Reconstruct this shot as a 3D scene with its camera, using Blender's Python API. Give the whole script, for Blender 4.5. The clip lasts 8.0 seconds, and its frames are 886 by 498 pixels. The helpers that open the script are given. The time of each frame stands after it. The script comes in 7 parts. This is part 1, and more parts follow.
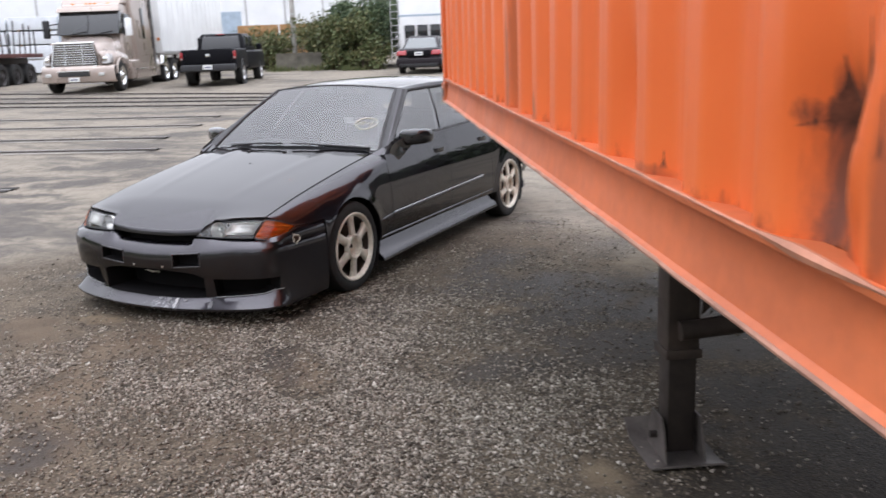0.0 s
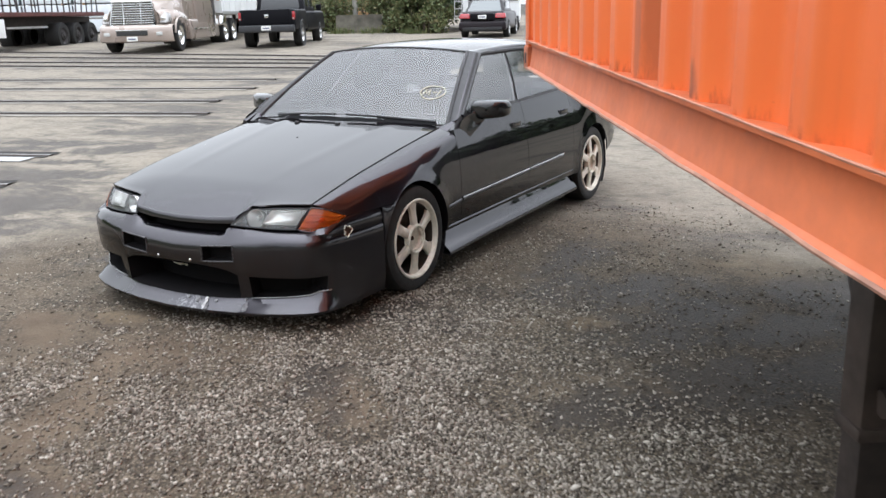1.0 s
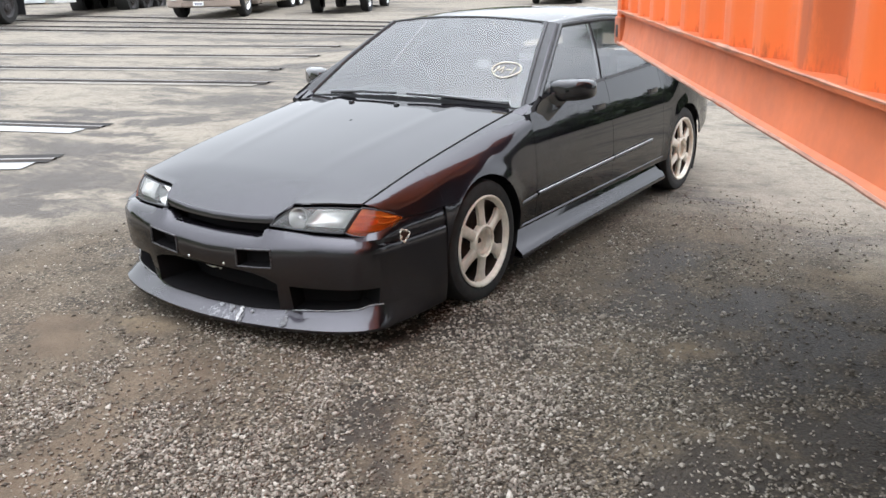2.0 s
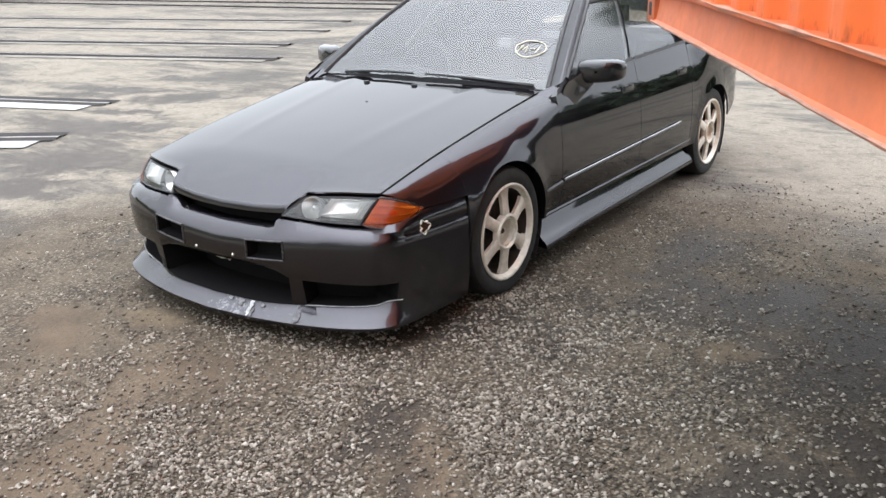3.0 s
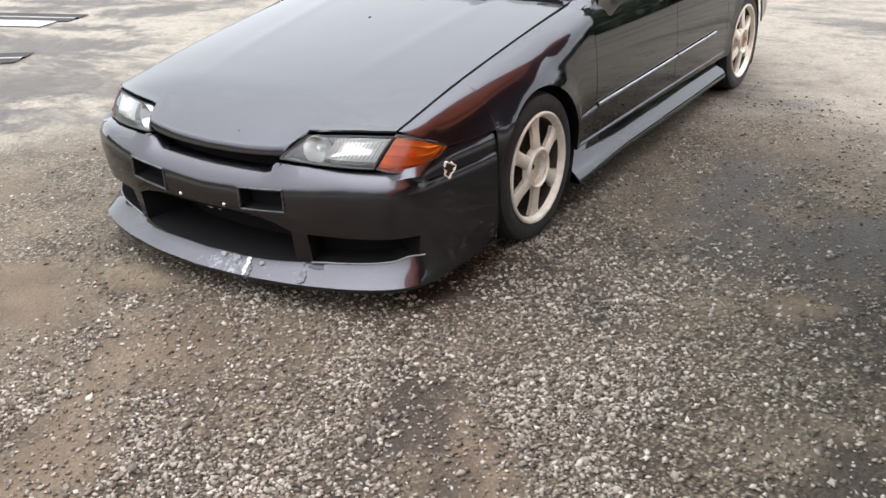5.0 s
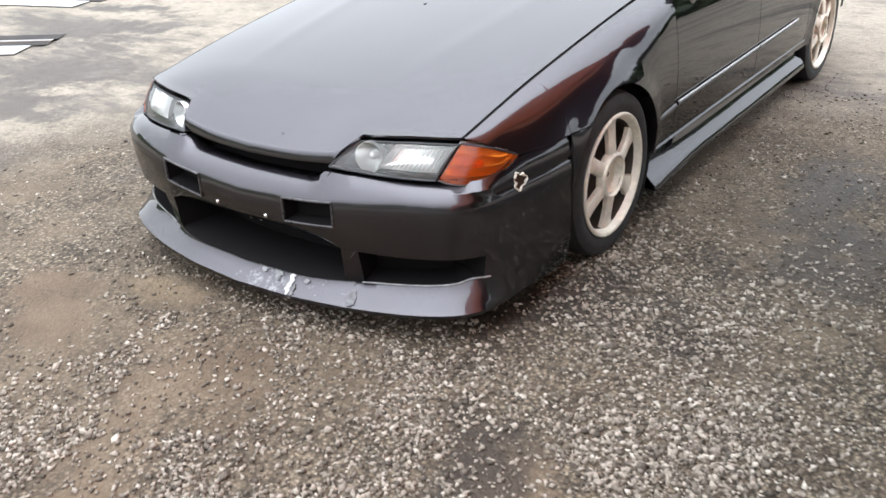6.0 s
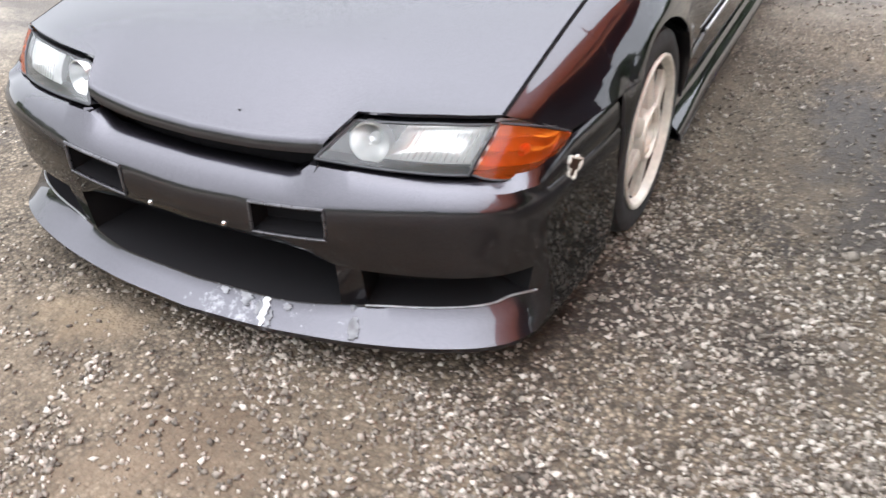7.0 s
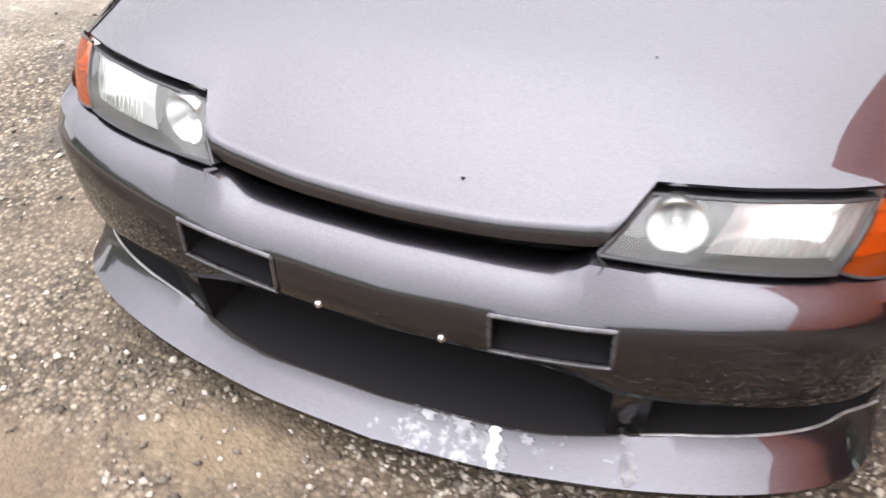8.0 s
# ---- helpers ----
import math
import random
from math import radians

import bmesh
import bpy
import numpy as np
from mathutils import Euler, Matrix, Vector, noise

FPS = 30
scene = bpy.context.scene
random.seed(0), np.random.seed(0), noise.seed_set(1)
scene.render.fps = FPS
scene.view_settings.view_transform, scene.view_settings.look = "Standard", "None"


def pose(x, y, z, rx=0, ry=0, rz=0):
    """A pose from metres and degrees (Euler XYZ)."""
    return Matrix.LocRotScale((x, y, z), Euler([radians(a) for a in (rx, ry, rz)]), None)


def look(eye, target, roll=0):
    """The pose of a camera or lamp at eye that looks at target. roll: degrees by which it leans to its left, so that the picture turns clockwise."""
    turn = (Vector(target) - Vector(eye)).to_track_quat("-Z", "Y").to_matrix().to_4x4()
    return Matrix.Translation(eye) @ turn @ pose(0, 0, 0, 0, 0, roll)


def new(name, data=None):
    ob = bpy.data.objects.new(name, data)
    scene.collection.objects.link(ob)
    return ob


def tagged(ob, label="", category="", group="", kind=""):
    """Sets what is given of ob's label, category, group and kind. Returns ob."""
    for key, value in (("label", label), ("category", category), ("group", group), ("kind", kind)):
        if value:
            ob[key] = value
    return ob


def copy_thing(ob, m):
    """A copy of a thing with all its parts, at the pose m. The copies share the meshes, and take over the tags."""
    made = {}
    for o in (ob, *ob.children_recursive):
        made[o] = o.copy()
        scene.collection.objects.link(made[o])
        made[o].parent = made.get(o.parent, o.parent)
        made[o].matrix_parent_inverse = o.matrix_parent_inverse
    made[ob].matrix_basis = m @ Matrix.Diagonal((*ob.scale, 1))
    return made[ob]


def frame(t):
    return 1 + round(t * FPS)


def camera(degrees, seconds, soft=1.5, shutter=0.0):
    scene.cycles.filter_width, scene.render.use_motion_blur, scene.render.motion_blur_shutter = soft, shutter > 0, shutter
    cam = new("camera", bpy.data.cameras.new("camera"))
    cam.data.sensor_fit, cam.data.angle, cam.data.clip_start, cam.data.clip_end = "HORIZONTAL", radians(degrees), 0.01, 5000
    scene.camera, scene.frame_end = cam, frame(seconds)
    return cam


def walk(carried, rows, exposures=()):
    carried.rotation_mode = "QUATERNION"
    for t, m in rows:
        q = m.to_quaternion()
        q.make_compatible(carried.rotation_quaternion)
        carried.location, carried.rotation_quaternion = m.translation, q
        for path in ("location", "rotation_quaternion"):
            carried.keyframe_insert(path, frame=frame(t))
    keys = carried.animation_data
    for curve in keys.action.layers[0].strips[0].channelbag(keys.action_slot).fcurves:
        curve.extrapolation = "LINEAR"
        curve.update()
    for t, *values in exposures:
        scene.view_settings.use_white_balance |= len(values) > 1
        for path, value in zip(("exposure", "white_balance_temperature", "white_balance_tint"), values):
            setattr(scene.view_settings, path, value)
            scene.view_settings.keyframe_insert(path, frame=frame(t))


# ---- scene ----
cam = camera(53.4, 8.0, shutter=0.3)
PATH = [
    (0, (3.825, -4.64, 1.516), (2.942, -2.903, 1.067), -2.3),
    (0.5, (3.605, -4.261, 1.504), (2.605, -2.603, 1.003), -1.9),
    (1, (3.317, -3.902, 1.471), (2.331, -2.241, 0.952), -1.6),
    (1.5, (3.082, -3.552, 1.47), (2.015, -1.951, 0.922), -2.3),
    (3, (2.768, -3.19, 1.469), (1.664, -1.649, 0.831), -1.3),
    (3.5, (2.636, -3.096, 1.449), (1.566, -1.551, 0.767), -1.3),
    (4, (2.525, -3.011, 1.446), (1.486, -1.47, 0.708), -1.6),
    (4.5, (2.434, -2.926, 1.44), (1.411, -1.402, 0.646), -1.9),
    (6, (2.069, -2.625, 1.412), (0.984, -1.189, 0.539), -2.4),
    (6.5, (1.756, -2.419, 1.397), (0.78, -0.942, 0.466), -1.6),
    (7, (1.362, -2.227, 1.386), (0.579, -0.756, 0.281), -1.4),
    (7.5, (0.941, -1.975, 1.365), (0.169, -0.576, 0.161), -1.6),
    (8, (0.505, -1.839, 1.35), (-0.097, -0.44, 0.054), -1.8),
]
walk(cam, [(t, look(eye, target, roll)) for t, eye, target, roll in PATH],
     exposures=[(0, 0.66, 6500, 15), (0.5, 0.7, 6450, 11), (1.5, 0.97, 6450, 10), (3.5, 1.12, 6500, 10), (4.5, 1.22, 6550, 10), (6.0, 1.45, 6500, 10), (6.5, 1.52, 6500, 11), (7.0, 1.74, 6500, 12), (7.5, 1.92, 6650, 13), (8.0, 2.0, 6800, 14)])

# ---- light ----
world = bpy.data.worlds.new("overcast_sky")
scene.world = world
world.use_nodes = True
wn, wl = world.node_tree.nodes, world.node_tree.links
sky = wn.new("ShaderNodeTexSky")
sky.sky_type = 'NISHITA'
sky.sun_disc = False
sky.sun_elevation = radians(73)
sky.sun_rotation = radians(278)
sky.dust_density = 1.0
sky.air_density = 1.4
sky_grey = wn.new("ShaderNodeMix")
sky_grey.data_type = 'RGBA'
sky_grey.inputs[0].default_value = 0.9
sky_grey.inputs[7].default_value = (13.1, 13.9, 15.1, 1)
# the overcast dome is brightest overhead
dome = wn.new("ShaderNodeTexCoord")
height = wn.new("ShaderNodeSeparateXYZ")
wl.new(dome.outputs["Generated"], height.inputs[0])
up = wn.new("ShaderNodeMath")
up.operation = 'MAXIMUM'
up.inputs[1].default_value = 0.0
wl.new(height.outputs[2], up.inputs[0])
cube = wn.new("ShaderNodeMath")
cube.operation = 'POWER'
cube.inputs[1].default_value = 2.2
wl.new(up.outputs[0], cube.inputs[0])
cloud = wn.new("ShaderNodeMath")
cloud.operation = 'MULTIPLY_ADD'
cloud.inputs[1].default_value = 1.36
cloud.inputs[2].default_value = 0.62
wl.new(cube.outputs[0], cloud.inputs[0])
shade = wn.new("ShaderNodeMix")
shade.data_type, shade.blend_type = 'RGBA', 'MULTIPLY'
shade.inputs[0].default_value = 1.0
wl.new(sky.outputs[0], sky_grey.inputs[6])
wl.new(sky_grey.outputs[2], shade.inputs[6])
wl.new(cloud.outputs[0], shade.inputs[7])
wl.new(shade.outputs[2], wn["Background"].inputs[0])
wn["Background"].inputs[1].default_value = 0.1

sun_data = bpy.data.lights.new("sun", 'SUN')
sun_data.energy = 0.35
sun_data.angle = radians(150)
sun_data.color = (1.0, 0.97, 0.92)
sun = new("sun", sun_data)
sun.matrix_world = look((-7, 1, 24), (0, 0, 0))


# ---- materials ----
class Mat:
    """A node material with short calls for the usual nodes."""

    def __init__(self, name, rough=0.5, metal=0.0, colour=(0.5, 0.5, 0.5), coat=0.0, spec=0.5):
        self.m = bpy.data.materials.new(name)
        self.m.use_nodes = True
        self.n, self.l = self.m.node_tree.nodes, self.m.node_tree.links
        self.b = self.n["Principled BSDF"]
        self.b.inputs["Base Color"].default_value = (*colour, 1)
        self.b.inputs["Roughness"].default_value = rough
        self.b.inputs["Metallic"].default_value = metal
        self.b.inputs["Coat Weight"].default_value = coat
        self.b.inputs["Coat Roughness"].default_value = 0.04
        self.b.inputs["Specular IOR Level"].default_value = spec
        self.where = None

    def coords(self, space="Object"):
        if self.where is None:
            self.where = self.n.new("ShaderNodeTexCoord")
        return self.where.outputs[space]

    def noise(self, scale, detail=4, rough=0.55, space="Object", stretch=None):
        t = self.n.new("ShaderNodeTexNoise")
        t.inputs["Scale"].default_value = scale
        t.inputs["Detail"].default_value = detail
        t.inputs["Roughness"].default_value = rough
        src = self.coords(space)
        if stretch:
            mp = self.n.new("ShaderNodeMapping")
            mp.inputs["Scale"].default_value = stretch
            self.l.new(src, mp.inputs[0])
            src = mp.outputs[0]
        self.l.new(src, t.inputs["Vector"])
        return t.outputs["Fac"]

    def cells(self, scale, out="Distance", feature='F1', space="Object"):
        t = self.n.new("ShaderNodeTexVoronoi")
        t.feature = feature
        t.inputs["Scale"].default_value = scale
        self.l.new(self.coords(space), t.inputs["Vector"])
        return t.outputs[out]

    def ramp(self, fac, *stops):
        r = self.n.new("ShaderNodeValToRGB")
        e = r.color_ramp.elements
        while len(e) < len(stops):
            e.new(0.5)
        for el, (p, c) in zip(e, stops):
            el.position = p
            el.color = (*c, 1) if isinstance(c, tuple) else (c, c, c, 1)
        self.l.new(fac, r.inputs[0])
        return r.outputs[0]

    def mix(self, fac, a, b, kind='MIX'):
        m = self.n.new("ShaderNodeMix")
        m.data_type = 'RGBA'
        m.blend_type = kind
        for sock, v in ((m.inputs[0], fac), (m.inputs[6], a), (m.inputs[7], b)):
            if isinstance(v, tuple):
                sock.default_value = (*v, 1)
            elif isinstance(v, (int, float)):
                sock.default_value = v
            else:
                self.l.new(v, sock)
        return m.outputs[2]

    def math(self, op, a, b=0.0):
        m = self.n.new("ShaderNodeMath")
        m.operation = op
        for sock, v in ((m.inputs[0], a), (m.inputs[1], b)):
            if isinstance(v, (int, float)):
                sock.default_value = v
            else:
                self.l.new(v, sock)
        return m.outputs[0]

    def axis(self, which, space="Object"):
        s = self.n.new("ShaderNodeSeparateXYZ")
        self.l.new(self.coords(space), s.inputs[0])
        return s.outputs[which]

    def to(self, socket, value):
        self.l.new(value, self.b.inputs[socket])
        return self

    def bump(self, height, strength=0.3, distance=0.01):
        b = self.n.new("ShaderNodeBump")
        b.inputs["Strength"].default_value = strength
        b.inputs["Distance"].default_value = distance
        self.l.new(height, b.inputs["Height"])
        self.l.new(b.outputs[0], self.b.inputs["Normal"])
        return self


def worn(name, colour, rough=0.5, metal=0.0, vary=0.25, scale=6.0, bump=0.1, coat=0.0, grain=60.0):
    """A surface with stains at one scale and grain at another."""
    k = Mat(name, rough, metal, colour, coat)
    low = tuple(c * (1 - vary) for c in colour)
    high = tuple(min(1, c * (1 + vary)) for c in colour)
    big = k.ramp(k.noise(scale), (0.3, low), (0.7, high))
    fine = k.ramp(k.noise(grain, 3), (0.3, 0.75), (0.7, 1.0))
    k.to("Base Color", k.mix(0.6, big, fine, 'MULTIPLY'))
    k.to("Roughness", k.math('ADD', k.math('MULTIPLY', k.noise(scale * 2.3), 0.3), rough - 0.15))
    if bump:
        k.bump(k.noise(grain), bump, 0.004)
    return k.m


def plain(name, colour, rough=0.5, metal=0.0, coat=0.0):
    return Mat(name, rough, metal, colour, coat).m


def paint_material(name="dark_gunmetal_paint", scraped=False):
    """Metallic paint under clear coat; scraped: the bumper's paler respray, with bare patches on the splitter."""
    k = Mat(name, 0.36, 1.0, (0.03, 0.026, 0.03), 1.0, 0.3)
    # under the clear coat the flakes are never seen at a grazing angle
    k.b.inputs["Specular Tint"].default_value = (0.05, 0.05, 0.05, 1)
    lift = 1.5
    colour = k.ramp(k.noise(700, 2), (0.35, (0.0192 * lift, 0.0175 * lift, 0.0204 * lift)), (0.7, (0.0385 * lift, 0.0352 * lift, 0.0410 * lift)))
    rough = k.ramp(k.noise(6, 5), (0.35, 0.34), (0.75, 0.40))
    if scraped:
        near = k.math('SUBTRACT', 1.0, k.math('MULTIPLY', k.math('ABSOLUTE', k.math('ADD', k.axis(0), -0.16)), 5.6))
        near = k.math('MAXIMUM', near, k.math('SUBTRACT', 0.8, k.math('MULTIPLY', k.math('ABSOLUTE', k.math('ADD', k.axis(0), -0.42)), 26.0)))
        low = k.ramp(k.axis(2), (0.155, 1.0), (0.165, 0.0))
        chips = k.ramp(k.math('ADD', k.noise(21, 6, 0.72), k.math('MULTIPLY', near, 0.10)), (0.60, 0.0), (0.68, 0.45))
        mask = k.math('MULTIPLY', k.math('MULTIPLY', chips, low), k.ramp(near, (0.0, 0.0), (0.1, 1.0)))
        colour = k.mix(mask, colour, (0.34, 0.34, 0.35))
        rough = k.mix(mask, rough, (0.6, 0.6, 0.6))
        k.to("Metallic", k.ramp(mask, (0.0, 1.0), (0.5, 0.0)))
    k.to("Base Color", colour)
    k.to("Roughness", rough)
    k.to("Coat Roughness", k.ramp(k.noise(9, 5), (0.35, 0.03 if scraped else 0.02), (0.8, 0.07 if scraped else 0.06)))
    k.bump(k.noise(400, 2), 0.012, 0.0004)
    return k.m


def container_material():
    k = Mat("orange_container_paint", 0.5, 0.0, (0.72, 0.16, 0.04), 0.0, 0.3)
    base = k.ramp(k.noise(1.3, 5), (0.3, (0.68, 0.128, 0.025)), (0.7, (0.77, 0.163, 0.038)))
    streak = k.noise(6.0, 6, 0.6, stretch=(1.0, 1.0, 0.06))
    base = k.mix(k.ramp(streak, (0.58, 0.0), (0.75, 0.45)), base, (0.45, 0.105, 0.03))

    def area(s0, rs, z0, rz):
        """1 in the middle of an oval on the side wall, 0 at its rim."""
        a = k.math('POWER', k.math('DIVIDE', k.math('SUBTRACT', k.axis(0), s0), rs), 2.0)
        b = k.math('POWER', k.math('DIVIDE', k.math('SUBTRACT', k.axis(2), z0), rz), 2.0)
        return k.math('SUBTRACT', 1.0, k.math('SQRT', k.math('ADD', a, b)))
    rag = k.math('MULTIPLY', k.math('SUBTRACT', k.noise(30, 6, 0.75, stretch=(1, 1, 0.25)), 0.5), 3.0)
    # stains that ran down below the gashes, then the gashes themselves
    for s0, rs, z0, rz, amount in ((4.950, 0.026, 0.24, 0.14, 0.95), (4.985, 0.020, 0.23, 0.14, 0.7), (5.010, 0.030, 0.235, 0.14, 0.9), (4.985, 0.09, 0.22, 0.18, 0.5), (2.70, 0.08, 0.36, 0.34, 0.5), (2.80, 0.05, 0.25, 0.25, 0.6), (2.62, 0.03, 0.3, 0.3, 0.5), (3.13, 0.07, 0.18, 0.07, 0.7), (4.15, 0.02, 0.30, 0.12, 0.5), (4.33, 0.10, 0.155, 0.02, 0.5), (5.13, 0.03, 0.24, 0.16, 0.6), (7.4, 0.2, 0.5, 0.5, 0.7)):
        m = k.ramp(k.math('ADD', area(s0, rs, z0, rz), k.math('MULTIPLY', rag, 0.45)), (0.0, 0.0), (0.5, amount))
        base = k.mix(m, base, (0.17, 0.052, 0.028))
    gash = None
    # torn places taper to a point upwards and break off below
    for s0, rs, zb, zt, torn in ((4.957, 0.070, 0.298, 0.395, 1.6), (5.020, 0.080, 0.296, 0.440, 1.4), (4.150, 0.006, 0.24, 0.34, 0.6), (4.212, 0.008, 0.19, 0.29, 0.6), (4.373, 0.016, 0.163, 0.205, 0.4), (4.586, 0.010, 0.152, 0.170, 0.5), (5.118, 0.010, 0.28, 0.36, 1.0), (7.5, 0.05, 0.3, 0.6, 0.9)):
        climb = k.math('MAXIMUM', k.math('DIVIDE', k.math('SUBTRACT', zt, k.axis(2)), zt - zb), 0.0)
        wide = k.math('MAXIMUM', k.math('MULTIPLY', k.math('POWER', climb, 2.4), rs), 0.0018)
        shape = k.math('SUBTRACT', 1.0, k.math('DIVIDE', k.math('ABSOLUTE', k.math('SUBTRACT', k.axis(0), s0)), wide))
        shape = k.math('MINIMUM', shape, k.math('MULTIPLY', k.math('SUBTRACT', k.axis(2), zb), 40.0))
        shape = k.math('MINIMUM', shape, k.math('MULTIPLY', k.math('SUBTRACT', zt, k.axis(2)), 60.0))
        m = k.ramp(k.math('ADD', shape, k.math('MULTIPLY', rag, 0.55 * torn)), (0.0, 0.0), (0.55, 1.0))
        m = k.math('MULTIPLY', m, k.ramp(shape, (0.0, 0.0), (0.15, 1.0)))
        gash = m if gash is None else k.math('MAXIMUM', gash, m)
    band = k.ramp(k.math('ADD', area(4.985, 0.095, 0.318, 0.036), k.math('MULTIPLY', rag, 0.55)), (0.05, 0.0), (0.5, 0.95))
    gash = k.math('MAXIMUM', gash, band)
    # rust creeping up from the bottom weld, and pin-prick rust
    weld = k.math('ADD', k.math('MULTIPLY', k.math('SUBTRACT', 0.185, k.axis(2)), 9.0), k.math('MULTIPLY', rag, 0.9))
    seam = k.math('MULTIPLY', k.ramp(weld, (0.25, 0.0), (0.9, 0.85)), k.ramp(k.axis(2), (0.146, 0.0), (0.152, 1.0)))
    pins = k.ramp(k.noise(30, 3, 0.5), (0.755, 0.0), (0.79, 0.6))
    rust = k.math('MAXIMUM', k.math('MAXIMUM', gash, pins), seam)
    base = k.mix(rust, base, k.ramp(k.noise(40, 4), (0.3, (0.042, 0.018, 0.012)), (0.7, (0.17, 0.055, 0.028))))
    k.to("Base Color", base)
    k.to("Roughness", k.ramp(rust, (0.0, 0.42), (1.0, 0.9)))
    k.bump(k.noise(9, 6), 0.10, 0.012)
    return k.m


# patches of the yard near the car: x, y, half length, half width, turn in degrees
BROWN_DIRT = [(0.25, -1.3, 0.35, 0.18, -40), (0.44, -2.05, 0.30, 0.16, -60), (1.28, -1.32, 0.35, 0.14, -40), (0.16, -1.42, 0.30, 0.17, -60), (0.43, -1.90, 0.36, 0.17, -60), (0.85, -2.45, 0.34, 0.18, -50), (-0.55, -1.35, 0.40, 0.20, -20)]
PALE_SAND = [(1.88, -0.08, 0.20, 0.11, 40), (2.6, 1.5, 0.9, 0.4, 60), (-0.30, -1.06, 0.20, 0.10, 10), (3.0, -1.82, 0.14, 0.08, -50)]
# damp ground, plus shade under the container and beside the car painted as patches
DAMP_AND_SHADE = [(3.2, -0.2, 0.7, 0.4, 20), (3.7, -1.3, 0.7, 0.45, 10), (3.55, -1.75, 0.4, 0.3, 0), (3.45, -0.8, 0.5, 0.3, 40), (3.8, -0.2, 0.6, 0.4, 30), (2.7, 0.2, 0.5, 0.25, 60), (0.92, -0.25, 0.35, 0.12, 60), (1.10, -1.3, 0.14, 0.40, 5), (1.28, -0.43, 0.30, 0.14, -30), (2.2, 0.12, 0.4, 0.2, 20), (0.86, -2.5, 0.3, 0.15, -50), (1.08, -1.18, 0.55, 0.10, -43), (2.25, 0.15, 0.75, 0.33, 75), (1.35, 0.95, 0.62, 0.22, 85), (2.3, -0.9, 0.5, 0.25, 60), (0.95, -0.45, 0.5, 0.18, 40), (2.62, -0.5, 0.5, 0.42, 60), (3.9, -1.6, 1.2, 0.7, -58), (3.3, 0.3, 1.0, 0.7, -58), (1.45, 0.3, 0.5, 0.16, 80), (1.8, 0.4, 0.8, 0.35, 35), (2.9, 0.9, 0.7, 0.4, 40), (-1.25, -0.25, 0.30, 0.16, 50), (-1.45, 0.35, 0.4, 0.22, 60)]

# wet pavement; the last three also carry container shade painted right of the car
WET_AND_SHADED_SLAB = [(-5.88, 3.97, 1.1, 0.28, 15), (-5.63, 4.63, 1.0, 0.22, 15), (-7.0, 5.73, 1.3, 0.22, 20), (-7.65, 7.39, 1.4, 0.35, 25), (-10.81, 11.52, 1.8, 0.4, 25), (-6.3, 2.94, 1.2, 0.3, 15), (-6.39, 2.49, 0.8, 0.25, 20), (-4.91, 2.11, 0.7, 0.2, 20), (-4.71, 1.56, 0.8, 0.2, 20), (-5.4, 4.3, 0.9, 0.40, 60), (-5.05, 3.0, 0.8, 0.45, 50), (-4.3, 1.5, 0.9, 0.45, 50), (-3.4, 0.5, 0.9, 0.50, 45), (-3.1, -0.2, 0.8, 0.50, 30), (-2.3, -0.8, 0.7, 0.45, 30), (-1.4, 0.1, 0.6, 0.35, 40), (-7.6, 7.8, 1.0, 0.45, 60), (-8.8, 10.0, 1.4, 0.5, 60), (-10.5, 12.4, 1.6, 0.6, 50), (2.4, 0.6, 0.9, 0.5, 30), (3.1, 0.1, 0.9, 0.5, 30), (1.7, 0.9, 0.8, 0.3, 70)]


